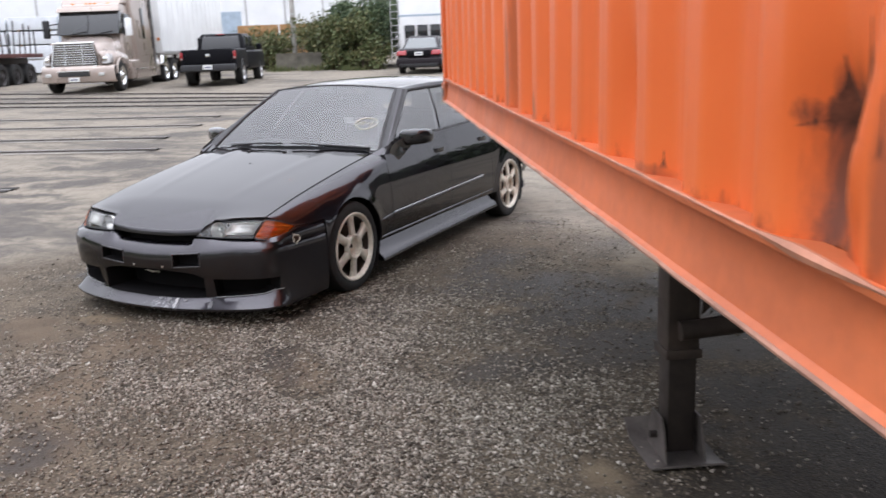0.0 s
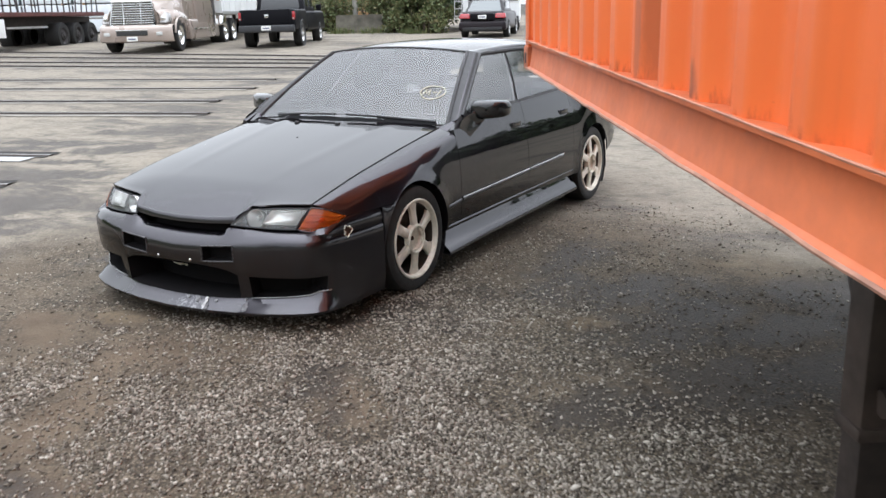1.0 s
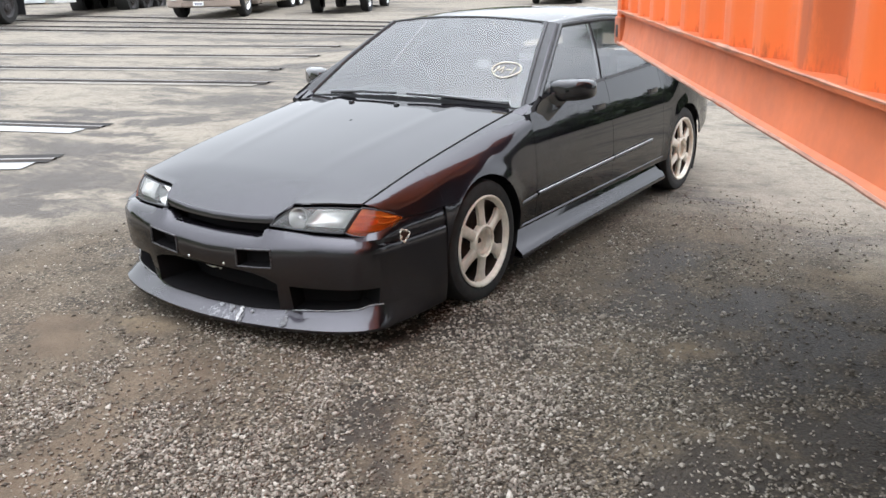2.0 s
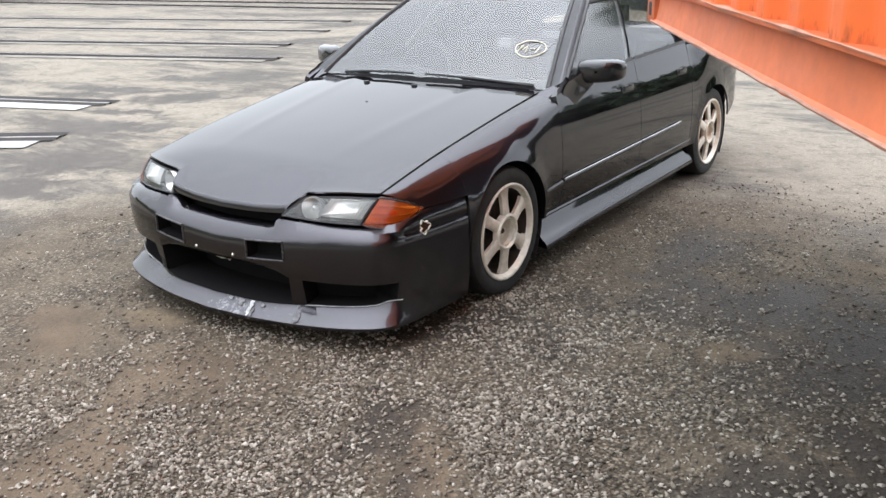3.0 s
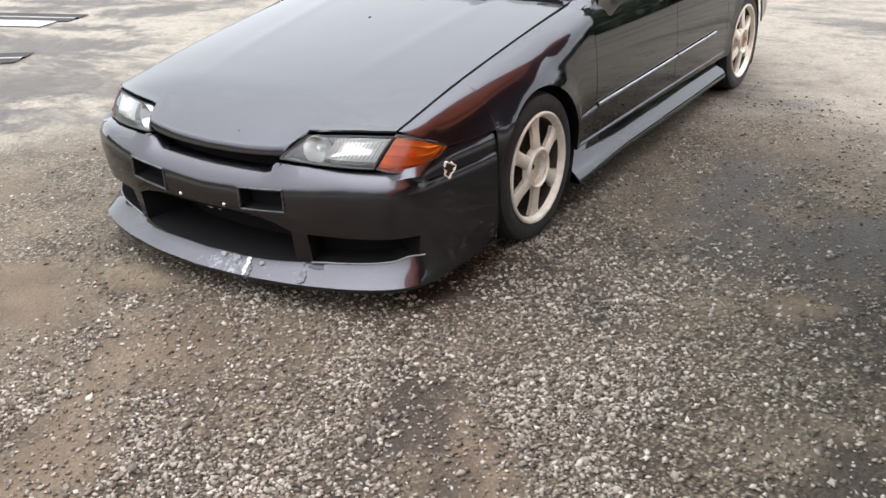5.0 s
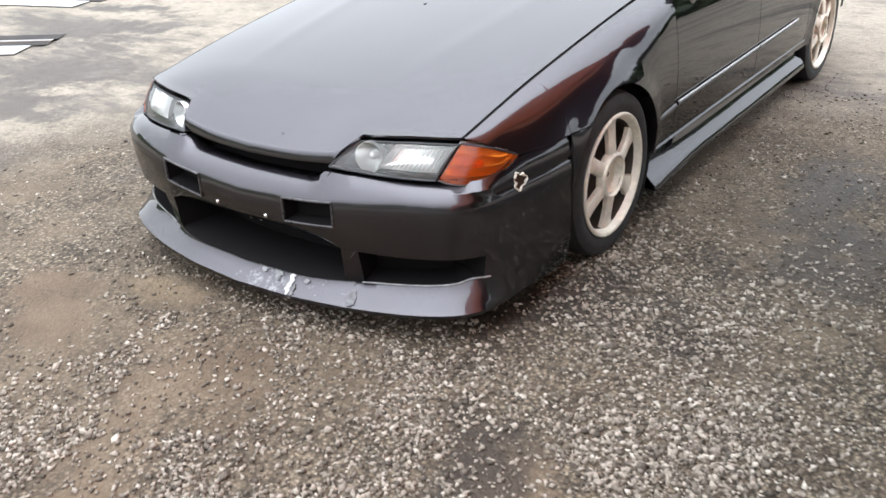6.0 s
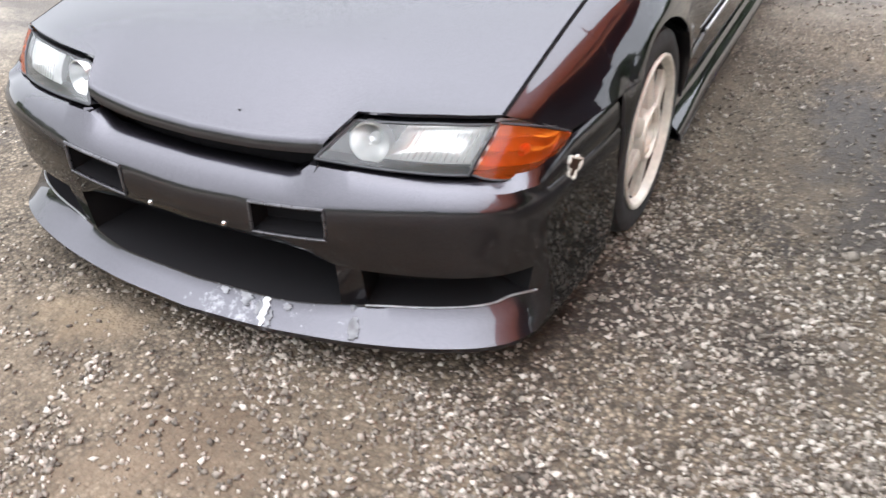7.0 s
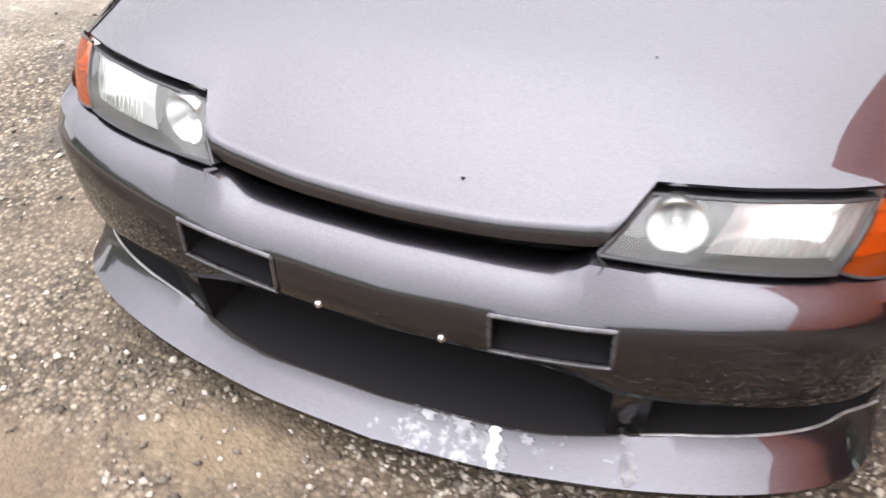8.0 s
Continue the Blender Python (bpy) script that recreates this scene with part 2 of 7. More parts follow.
def ground_material():
    k = Mat("gravel_and_worn_asphalt", 0.88, 0.0, (0.2, 0.18, 0.16), 0.0, 0.3)

    def spots(rows):
        """Soft ragged patches at those places."""
        total = None
        for x, y, rx, ry, turn in rows:
            mp = k.n.new("ShaderNodeMapping")
            mp.vector_type = 'TEXTURE'
            mp.inputs["Location"].default_value = (x, y, 0)
            mp.inputs["Rotation"].default_value = (0, 0, radians(turn))
            mp.inputs["Scale"].default_value = (rx, ry, 1)
            k.l.new(k.coords(), mp.inputs[0])
            ln = k.n.new("ShaderNodeVectorMath")
            ln.operation = 'LENGTH'
            k.l.new(mp.outputs[0], ln.inputs[0])
            one = k.math('SUBTRACT', 1.0, ln.outputs["Value"])
            total = one if total is None else k.math('MAXIMUM', total, one)
        ragged = k.math('ADD', total, k.math('MULTIPLY', k.math('SUBTRACT', k.noise(4.5, 8, 0.72), 0.5), 3.0))
        return k.ramp(ragged, (0.0, 0.0), (0.55, 1.0))

    # pebbles: each cell of the pattern is one small stone
    stones = k.ramp(k.cells(85, "Color"), (0.05, (0.045, 0.038, 0.031)), (0.5, (0.135, 0.116, 0.094)), (0.95, (0.34, 0.31, 0.265)))
    seams = k.ramp(k.cells(85, "Distance"), (0.2, 1.0), (0.7, 0.3))
    gravel = k.mix(0.9, stones, seams, 'MULTIPLY')
    grit = k.ramp(k.noise(240, 4, 0.7), (0.3, (0.072, 0.059, 0.046)), (0.7, (0.185, 0.158, 0.125)))
    loose = k.ramp(k.noise(1.5, 6, 0.62), (0.40, 0.0), (0.56, 1.0))
    near = k.mix(loose, k.mix(0.35, grit, gravel), gravel)
    near = k.mix(k.math('MULTIPLY', spots(BROWN_DIRT), 0.85), near, k.mix(0.40, grit, (0.130, 0.098, 0.074)))
    near = k.mix(k.math('MULTIPLY', spots(PALE_SAND), 0.8), near, k.mix(0.5, grit, (0.27, 0.225, 0.165)))
    # these patches darken the colour for damp and for the container's shade alike
    damp_shade = spots(DAMP_AND_SHADE)
    near = k.mix(k.math('MULTIPLY', damp_shade, 0.88), near, k.mix(0.85, near, (0.018, 0.013, 0.010)))
    # old tan pavement by the rails and behind the car
    slab = k.mix(k.ramp(k.noise(300, 3, 0.7), (0.3, 0.25), (0.7, 0.8)), (0.19, 0.163, 0.126), (0.35, 0.305, 0.242))
    fleck = k.ramp(k.noise(26, 6, 0.75), (0.54, 0.0), (0.66, 0.6))
    slab = k.mix(fleck, slab, (0.090, 0.070, 0.057))
    scour = k.ramp(k.noise(5.5, 8, 0.78), (0.52, 0.0), (0.62, 0.6))
    slab = k.mix(scour, slab, (0.095, 0.082, 0.066))
    slab = k.mix(0.32, slab, k.mix(0.6, stones, seams, 'MULTIPLY'))
    wet = k.ramp(k.noise(0.45, 10, 0.76, stretch=(0.5, 1.3, 1)), (0.50, 0.0), (0.58, 0.85))
    # placed wet patches, with the container's shade put into those by the car
    wet = k.math('MAXIMUM', wet, k.math('MULTIPLY', spots(WET_AND_SHADED_SLAB), 0.9))
    slab = k.mix(wet, slab, (0.040, 0.032, 0.026))
    old = k.ramp(k.noise(1.1, 10, 0.76), (0.52, 0.0), (0.62, 0.5))
    slab = k.mix(old, slab, (0.115, 0.100, 0.082))
    # the loose gravel ends in a ragged ring round the nose of the car
    mp = k.n.new("ShaderNodeMapping")
    mp.vector_type = 'TEXTURE'
    mp.inputs["Location"].default_value = (1.1, -1.6, 0)
    k.l.new(k.coords(), mp.inputs[0])
    ln = k.n.new("ShaderNodeVectorMath")
    ln.operation = 'LENGTH'
    k.l.new(mp.outputs[0], ln.inputs[0])
    edge = k.math('ADD', ln.outputs["Value"], k.math('MULTIPLY', k.math('SUBTRACT', k.noise(0.9, 6, 0.6), 0.5), 3.0))
    zone = k.ramp(k.math('MULTIPLY', edge, 0.1), (0.29, 0.0), (0.42, 1.0))
    # damp film over everything, in blotches
    blot = k.ramp(k.noise(2.6, 7, 0.7), (0.38, (0.62, 0.55, 0.465)), (0.62, (0.95, 0.87, 0.75)))
    near = k.mix(1.0, near, blot, 'MULTIPLY')
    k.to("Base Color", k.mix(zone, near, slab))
    k.to("Roughness", k.ramp(k.math('MAXIMUM', damp_shade, k.math('MULTIPLY', wet, zone)), (0.0, 0.92), (1.0, 0.62)))
    bumps = k.math('ADD', k.math('MULTIPLY', k.cells(85, "Distance"), -0.7), k.math('MULTIPLY', k.noise(180, 3), 0.5))
    k.bump(bumps, 0.7, 0.008)
    return k.m


def glass_material(name, tint, rough=0.0, ior=1.55, film=0.0, film_colour=(0.5, 0.5, 0.5)):
    """A single pane: clear, tinted, mirror-like at grazing angles, with a film of dust or cloudy plastic."""
    m = bpy.data.materials.new(name)
    m.use_nodes = True
    n, l = m.node_tree.nodes, m.node_tree.links
    n.remove(n["Principled BSDF"])
    clear, shine = n.new("ShaderNodeBsdfTransparent"), n.new("ShaderNodeBsdfGlossy")
    clear.inputs["Color"].default_value = (*tint, 1)
    shine.inputs["Roughness"].default_value = rough
    edge, both = n.new("ShaderNodeFresnel"), n.new("ShaderNodeMixShader")
    edge.inputs["IOR"].default_value = ior
    l.new(edge.outputs[0], both.inputs[0])
    l.new(clear.outputs[0], both.inputs[1])
    l.new(shine.outputs[0], both.inputs[2])
    last = both
    if film:
        dust, over = n.new("ShaderNodeBsdfDiffuse"), n.new("ShaderNodeMixShader")
        dust.inputs["Color"].default_value = (*film_colour, 1)
        grain, where = n.new("ShaderNodeTexNoise"), n.new("ShaderNodeTexCoord")
        grain.inputs["Scale"].default_value = 5.0
        grain.inputs["Detail"].default_value = 6.0
        span = n.new("ShaderNodeMapRange")
        span.inputs["From Min"].default_value, span.inputs["From Max"].default_value = 0.3, 0.7
        span.inputs["To Min"].default_value, span.inputs["To Max"].default_value = film * 0.7, film * 1.3
        l.new(where.outputs["Object"], grain.inputs["Vector"])
        l.new(grain.outputs["Fac"], span.inputs["Value"])
        l.new(span.outputs[0], over.inputs[0])
        l.new(both.outputs[0], over.inputs[1])
        l.new(dust.outputs[0], over.inputs[2])
        last = over
    l.new(last.outputs[0], n["Material Output"].inputs[0])
    return m


GROUND = ground_material()
GLASS = glass_material("windscreen_glass", (0.97, 0.98, 0.98), 0.02, 2.0)
GLASS_DARK = glass_material("door_glass", (0.96, 0.97, 0.97), 0.08, 2.2)
LENS = glass_material("clear_lens", (0.95, 0.95, 0.93), 0.03, 1.5, 0.09, (0.42, 0.42, 0.40))
AMBER = glass_material("amber_lens", (1.0, 0.30, 0.035), 0.08, 1.45, 0.20, (0.58, 0.095, 0.012))
CHROME = plain("reflector_chrome", (0.64, 0.64, 0.63), 0.32, 1.0)
LAMP_HOUSE = worn("dark_lamp_housing", (0.075, 0.075, 0.075), 0.4, 0.3, 0.2, 20, 0.0)
LAMP_BACK = worn("lamp_housing_grey", (0.52, 0.52, 0.51), 0.35, 0.5, 0.2, 20, 0.0)
BOLT = plain("zinc_bolt", (0.6, 0.6, 0.58), 0.3, 1.0)
BRAKE = worn("rusty_brake_iron", (0.065, 0.036, 0.024), 0.6, 0.5, 0.4, 30, 0.1)
EDGE_WORN_HIGHLIGHT = worn("worn_edge_highlight", (0.22, 0.22, 0.22), 0.4, 0.3, 0.3, 40, 0.05)
TRIM_STRIP = worn("grey_rubbing_strip", (0.075, 0.073, 0.075), 0.32, 0.2, 0.2, 14, 0.03)
PAINT = paint_material()
# lighter than the body paint, to paint the reflections on the vent rims
RIM_HIGHLIGHT = worn("gunmetal_rim_highlight", (0.075, 0.072, 0.075), 0.3, 0.6, 0.3, 30, 0.03)
PAINT_SCRAPED = paint_material("scraped_bumper_paint", True)
CONTAINER = container_material()
BLACK_TRIM = worn("black_plastic_trim", (0.018, 0.018, 0.02), 0.5, 0, 0.3, 12, 0.08)
VOID = Mat("black_duct", 1.0, 0.0, (0.012, 0.0115, 0.012), 0.0, 0.0).m
DARK_INSIDE = worn("dark_interior", (0.016, 0.016, 0.018), 0.8, 0, 0.3, 8, 0.1)
RUBBER = worn("tyre_rubber", (0.013, 0.0125, 0.012), 0.75, 0, 0.35, 14, 0.15)
RIM_METAL = worn("cream_silver_alloy", (0.70, 0.655, 0.56), 0.42, 0.15, 0.15, 16, 0.05)
STEEL_DARK = worn("dark_rusty_steel", (0.035, 0.026, 0.022), 0.6, 0.3, 0.4, 10, 0.2)


def ground_height(x, y):
    """The yard is level by the car and climbs gently towards the parked lorries."""
    d = (y - x) * 0.7071
    return 0.02 * 1.5 * math.log1p(math.exp(min(40.0, (min(d, 60.0) - 4.0) / 1.5)))


# ---- helpers of the scene ----
def tab(xs, ys):
    """A smooth curve through points, with flat ends beyond them."""
    xs, ys = np.array(xs, float), np.array(ys, float)
    h = np.diff(xs)
    s = np.diff(ys) / h
    m = np.zeros(len(xs))
    m[0], m[-1] = s[0], s[-1]
    for i in range(1, len(xs) - 1):
        m[i] = 0.0 if s[i - 1] * s[i] <= 0 else 2 * s[i - 1] * s[i] / (s[i - 1] + s[i])

    def f(x):
        x = min(max(x, xs[0]), xs[-1])
        i = min(int(np.searchsorted(xs, x, side="right")) - 1, len(h) - 1)
        t = (x - xs[i]) / h[i]
        return float(ys[i] * (1 + 2 * t) * (1 - t) ** 2 + m[i] * h[i] * t * (1 - t) ** 2 + ys[i + 1] * t * t * (3 - 2 * t) + m[i + 1] * h[i] * t * t * (t - 1))
    return f


def lerp(a, b, t):
    return tuple(p + (q - p) * t for p, q in zip(a, b))


def smooth(a, b, x):
    t = min(1.0, max(0.0, (x - a) / (b - a)))
    return t * t * (3 - 2 * t)


def mesh(name, verts, faces, angle=40):
    me = bpy.data.meshes.new(name)
    me.from_pydata([tuple(v) for v in verts], [], faces)
    me.validate()
    me.shade_smooth()
    me.set_sharp_from_angle(angle=radians(angle))
    return me


def solid(verts, faces, t):
    """Gives a sheet thickness, inwards; the rim has corners of its own, so that the face keeps its shading."""
    v = np.array(verts, float)
    n = np.zeros_like(v)
    edges = {}
    for q in faces:
        a, b, c = v[q[0]], v[q[1]], v[q[2]]
        k = np.cross(b - a, c - a)
        if len(q) == 4:
            k = k + np.cross(c - a, v[q[3]] - a)
        for i, p in enumerate(q):
            n[p] += k
            e = (p, q[(i + 1) % len(q)])
            if e[::-1] in edges:
                edges.pop(e[::-1])
            else:
                edges[e] = True
    n /= np.maximum(np.linalg.norm(n, axis=1, keepdims=True), 1e-9)
    back = v - n * t
    m = len(v)
    out = [tuple(p) for p in v] + [tuple(p) for p in back]
    f = [tuple(q) for q in faces] + [tuple(i + m for i in q[::-1]) for q in faces]
    ids = {}
    for e in edges:
        for p in e:
            if p not in ids:
                ids[p] = len(out)
                out += [tuple(v[p]), tuple(back[p])]
    for a, b in edges:
        f.append((ids[b], ids[a], ids[a] + 1, ids[b] + 1))
    return out, f


def part(name, me, material, parent=None, label="", at=None, thick=0.0):
    if isinstance(me, tuple):
        me = mesh(name, *(solid(me[0], me[1], thick) if thick else me[:2]), *me[2:])
    elif isinstance(me, bmesh.types.BMesh):
        bm, me = me, bpy.data.meshes.new(name)
        bm.to_mesh(me)
        bm.free()
        me.shade_smooth()
        me.set_sharp_from_angle(angle=radians(40))
    if material and not me.materials:
        me.materials.append(material)
    ob = new(name, me)
    if parent:
        ob.parent = parent
    if at is not None:
        ob.matrix_basis = at
    if label:
        tagged(ob, label)
    return ob


def thing(name, m, label, category, group="", kind=""):
    ob = new(name)
    ob.matrix_basis = m
    ob.empty_display_size = 0.2
    return tagged(ob, label, category, group, kind)


def grid(f, us, vs, flip=False):
    """A sheet of quads through f(u, v)."""
    verts = [f(u, v) for u in us for v in vs]
    n = len(vs)
    faces = []
    for i in range(len(us) - 1):
        for j in range(n - 1):
            q = (i * n + j, (i + 1) * n + j, (i + 1) * n + j + 1, i * n + j + 1)
            faces.append(q[::-1] if flip else q)
    return verts, faces


def mirrored(vf):
    return [(-x, y, z) for x, y, z in vf[0]], [q[::-1] for q in vf[1]]


def joined(*sets):
    verts, faces = [], []
    for v, f in sets:
        k = len(verts)
        verts += list(v)
        faces += [tuple(i + k for i in q) for q in f]
    return verts, faces


def box(x0, x1, y0, y1, z0, z1, bevel=0.0, taper=None):
    bm = bmesh.new()
    bmesh.ops.create_cube(bm, size=1)
    for v in bm.verts:
        v.co = Vector(((x0 + x1) / 2 + v.co.x * (x1 - x0), (y0 + y1) / 2 + v.co.y * (y1 - y0), (z0 + z1) / 2 + v.co.z * (z1 - z0)))
    if bevel:
        bmesh.ops.bevel(bm, geom=bm.edges[:], offset=bevel, segments=2, affect='EDGES', profile=0.6)
    return bm


def vf(bm):
    bm.verts.ensure_lookup_table()
    bm.verts.index_update()
    out = [tuple(v.co) for v in bm.verts], [tuple(v.index for v in q.verts) for q in bm.faces]
    bm.free()
    return out


def boxes(*rows, bevel=0.0):
    return joined(*[vf(box(*r, bevel=bevel)) for r in rows])


def lathe(profile, steps=48, axis="x"):
    """Turns (radius, along) points round the axis."""
    n = len(profile)
    verts, faces = [], []
    for i in range(steps):
        a = 2 * math.pi * i / steps
        for r, h in profile:
            c, s = r * math.cos(a), r * math.sin(a)
            verts.append((h, c, s) if axis == "x" else (c, s, h) if axis == "z" else (s, h, c))
    for i in range(steps):
        k = (i + 1) % steps
        for j in range(n - 1):
            faces.append((i * n + j, k * n + j, k * n + j + 1, i * n + j + 1))
    return verts, faces


def tube(points, radius, steps=10, closed=False):
    """A round bar along points, with closed ends."""
    pts = [Vector(p) for p in points]
    verts, faces = [], []
    up = Vector((0.13, 0.21, 0.97))
    for i, p in enumerate(pts):
        d = (pts[min(i + 1, len(pts) - 1)] - pts[max(i - 1, 0)]).normalized()
        a = d.cross(up).normalized()
        b = d.cross(a)
        r = radius[i] if isinstance(radius, (list, tuple)) else radius
        for k in range(steps):
            w = 2 * math.pi * k / steps
            verts.append(tuple(p + (a * math.cos(w) + b * math.sin(w)) * r))
    for i in range(len(pts) - 1):
        for k in range(steps):
            j = (k + 1) % steps
            faces.append((i * steps + k, (i + 1) * steps + k, (i + 1) * steps + j, i * steps + j))
    faces.append(tuple(range(steps)))
    faces.append(tuple(range((len(pts) - 1) * steps, len(pts) * steps))[::-1])
    return verts, faces


def plate(outline, thickness, plane="xz"):
    """A flat plate with that outline, thickened along the third axis."""
    n = len(outline)
    put = {"xz": lambda a, b, c: (a, c, b), "yz": lambda a, b, c: (c, a, b), "xy": lambda a, b, c: (a, b, c)}[plane]
    verts = [put(a, b, 0) for a, b in outline] + [put(a, b, thickness) for a, b in outline]
    faces = [tuple(range(n)), tuple(range(n, 2 * n))[::-1]] + [(i, i + n, (i + 1) % n + n, (i + 1) % n) for i in range(n)]
    return verts, faces


# ---- the yard ----
def ground_surface(x, y):
    near = max(0.0, 1 - max(abs(x), abs(y)) / 12)
    under = smooth(2.2, 1.2, abs(x)) * smooth(4.6, 3.6, abs(y - 1.3))
    return ground_height(x, y) + 0.010 * noise.noise((x * 0.9, y * 0.9, 3.1)) * near * (1 - under)


def build_ground():
    def spaced(a, b, fine_a, fine_b, fine, coarse):
        out, x = [], a
        while x < b:
            out.append(x)
            x += fine if fine_a <= x < fine_b else coarse if -60 < x < 60 else 40.0
        return out + [b]
    xs = spaced(-400, 300, -8, 6, 0.25, 1.0)
    ys = spaced(-300, 400, -7, 8, 0.25, 1.0)

    def f(x, y):
        return (x, y, ground_surface(x, y))
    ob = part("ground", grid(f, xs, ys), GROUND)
    return tagged(ob, "wet grey gravel and worn broken asphalt yard", "ground", kind="structure")


# ---- the parked saloon: x across, nose towards -y, front axle at y = 0 ----
half_width = tab([-0.745, -0.66, -0.585, -0.5, -0.3, 0, 0.6, 1.3, 2.6, 3.0, 3.3, 3.5, 3.62], [0.785, 0.805, 0.816, 0.828, 0.845, 0.851, 0.848, 0.850, 0.852, 0.835, 0.77, 0.68, 0.58])
door_curve = tab([0.10, 0.20, 0.30, 0.42, 0.50, 0.60, 0.70, 0.80, 0.88, 0.94], [-0.045, -0.03, -0.012, 0, 0.0, -0.005, -0.018, -0.041, -0.064, -0.086])
hood_edge = tab([-0.90, -0.83, -0.69, -0.35, 0.0, 0.30, 0.56], [0.560, 0.577, 0.607, 0.682, 0.745, 0.794, 0.832])
belt = tab([0.488, 0.56, 0.64, 1.3, 2.1, 2.7], [0.818, 0.853, 0.881, 0.893, 0.915, 0.93])
deck_edge = tab([2.2, 2.7, 3.2, 3.5, 3.62], [0.93, 0.945, 0.935, 0.905, 0.86])
AXLE_F, AXLE_R, HUB, ARCH = 0.0, 2.615, 0.29, 0.318
EDGE_X = 0.695


def arch_bulge(y, z, axle):
    r = math.hypot(y - axle, z - HUB)
    return 0.010 * math.exp(-((r - ARCH) / 0.045) ** 2)


def wing_section(y, top, top_x, k):
    """Half-section of a wing from the sill to its top edge: dense x by height."""
    w = half_width(y)
    zs = [0.08, 0.20, 0.30, 0.42, 0.50, top - 0.115, top - 0.062, top - 0.022, top]
    xs = [w - 0.045, w - 0.03, w - 0.012, w, w, w - 0.022 + 0.010 * k, w - 0.052 + 0.030 * k, top_x + (w - top_x) * (0.36 + 0.26 * k), top_x]
    return tab(zs, xs)


def side_x(y, z):
    return half_width(y) + door_curve(z) + arch_bulge(y, z, AXLE_F) + arch_bulge(y, z, AXLE_R)


def arch_floor(y, axle, base):
    d = abs(y - axle)
    return max(base, HUB + math.sqrt(ARCH * ARCH - d * d)) if d < ARCH else base


def arch_columns(axle, lo, hi, n=26):
    """Stations along y, close together where a wheel arch begins and ends."""
    ys = list(np.linspace(lo, hi, n))
    if lo < axle - ARCH:
        ys += [axle - ARCH - 0.0005, axle - ARCH + 0.0005]
    if hi > axle + ARCH:
        ys += [axle + ARCH - 0.0005, axle + ARCH + 0.0005]
    a = np.linspace(0, math.pi, 41)[1:-1]
    ys += [axle + ARCH * math.cos(t) for t in a if lo < axle + ARCH * math.cos(t) < hi]
    return sorted(set(ys))


def liner(axle):
    def f(t, v):
        return (0.82 - 0.30 * v, axle + 0.345 * math.cos(t), HUB + 0.345 * math.sin(t))
    arch = grid(f, list(np.linspace(-0.6, math.pi + 0.6, 30)), [0, 1])
    back = plate([(axle + 0.345 * math.cos(t), HUB + 0.345 * math.sin(t)) for t in np.linspace(-0.6, math.pi + 0.6, 24)], 0.01, "yz")
    return joined(arch, ([(x + 0.52, y, z) for x, y, z in back[0]], back[1]))


def hood_z(x, y):
    crown = 0.035 - 0.001 * smooth(-0.8, 0.3, y)
    e = hood_edge(y)
    z = e + crown * (1 - (abs(x) / EDGE_X) ** 2.5)
    ridge = 0.0022 * math.exp(-((abs(x) - 0.30 - 0.08 * (y + 0.8)) / 0.05) ** 2)
    # the nose bends down between the headlights
    dip = 0.066 * (1 - smooth(0.30, 0.62, abs(x))) * max(0.0, (-0.58 - y) / 0.28) ** 1.6
    return z + ridge * smooth(-0.75, -0.2, y) - dip


lamp_top_y = tab([0.0, 0.30, 0.37, 0.5, 0.6, 0.69, 0.72], [-0.775, -0.775, -0.769, -0.760, -0.735, -0.692, -0.675])
nose_y = tab([0.0, 0.15, 0.30, 0.36], [-0.876, -0.870, -0.850, -0.837])


def hood_point(x, v):
    """v runs 0..0.8 over the flat of the bonnet and on to 1 down the nose."""
    ax = abs(x)
    rear = 0.43 + 0.12 * (ax / EDGE_X) ** 2
    front, end = lamp_top_y(ax), nose_y(min(ax, 0.36)) - 0.008
    low = 0.503 + 0.10 * min(ax, 0.34) ** 2
    if v <= 0.8:
        y = rear + (front - rear) * (v / 0.8)
        return (x, y, hood_z(x, y))
    # the nose is cut off along the inner end of the headlight
    k = (v - 0.8) / 0.2 * min(1.0, max(0.0, (0.386 - ax) / 0.050))
    roll = end + 0.014
    if k < 0.6:
        y = front + (roll - front) * k / 0.6
        return (x, y, hood_z(x, y))
    a = radians(85) * (k - 0.6) / 0.4
    top = hood_z(x, roll)
    return (x, roll - 0.014 * math.sin(a) / math.sin(radians(85)), top - (top - low) * (1 - math.cos(a)) / (1 - math.cos(radians(85))))


def plan_curve():
    """The bumper's outline seen from above, from the middle to the wheel arch, with outward normals."""
    xs = tab([0, 0.5, 1.0, 1.5, 1.75, 2.0, 2.4, 2.8, 3.2], [0, 0.30, 0.55, 0.728, 0.781, 0.805, 0.826, 0.838, 0.8445])
    ys = tab([0, 0.5, 1.0, 1.5, 1.75, 2.0, 2.4, 2.8, 3.2], [-0.945, -0.932, -0.885, -0.805, -0.742, -0.66, -0.52, -0.41, -0.318])
    return xs, ys


PLAN_X, PLAN_Y = plan_curve()


def plan(t):
    """Place and outward normal at t (0 in the middle, 3.2 at the arch; negative on the other side)."""
    a = abs(t)
    e = 0.01
    x, y = PLAN_X(a), PLAN_Y(a)
    dx, dy = PLAN_X(min(3.2, a + e)) - PLAN_X(max(0, a - e)), PLAN_Y(min(3.2, a + e)) - PLAN_Y(max(0, a - e))
    if a < e:
        dx, dy = 1.0, 0.0
    n = math.hypot(dx, dy)
    s = 1 if t >= 0 else -1
    return (s * x, y), (s * dy / n, -dx / n)


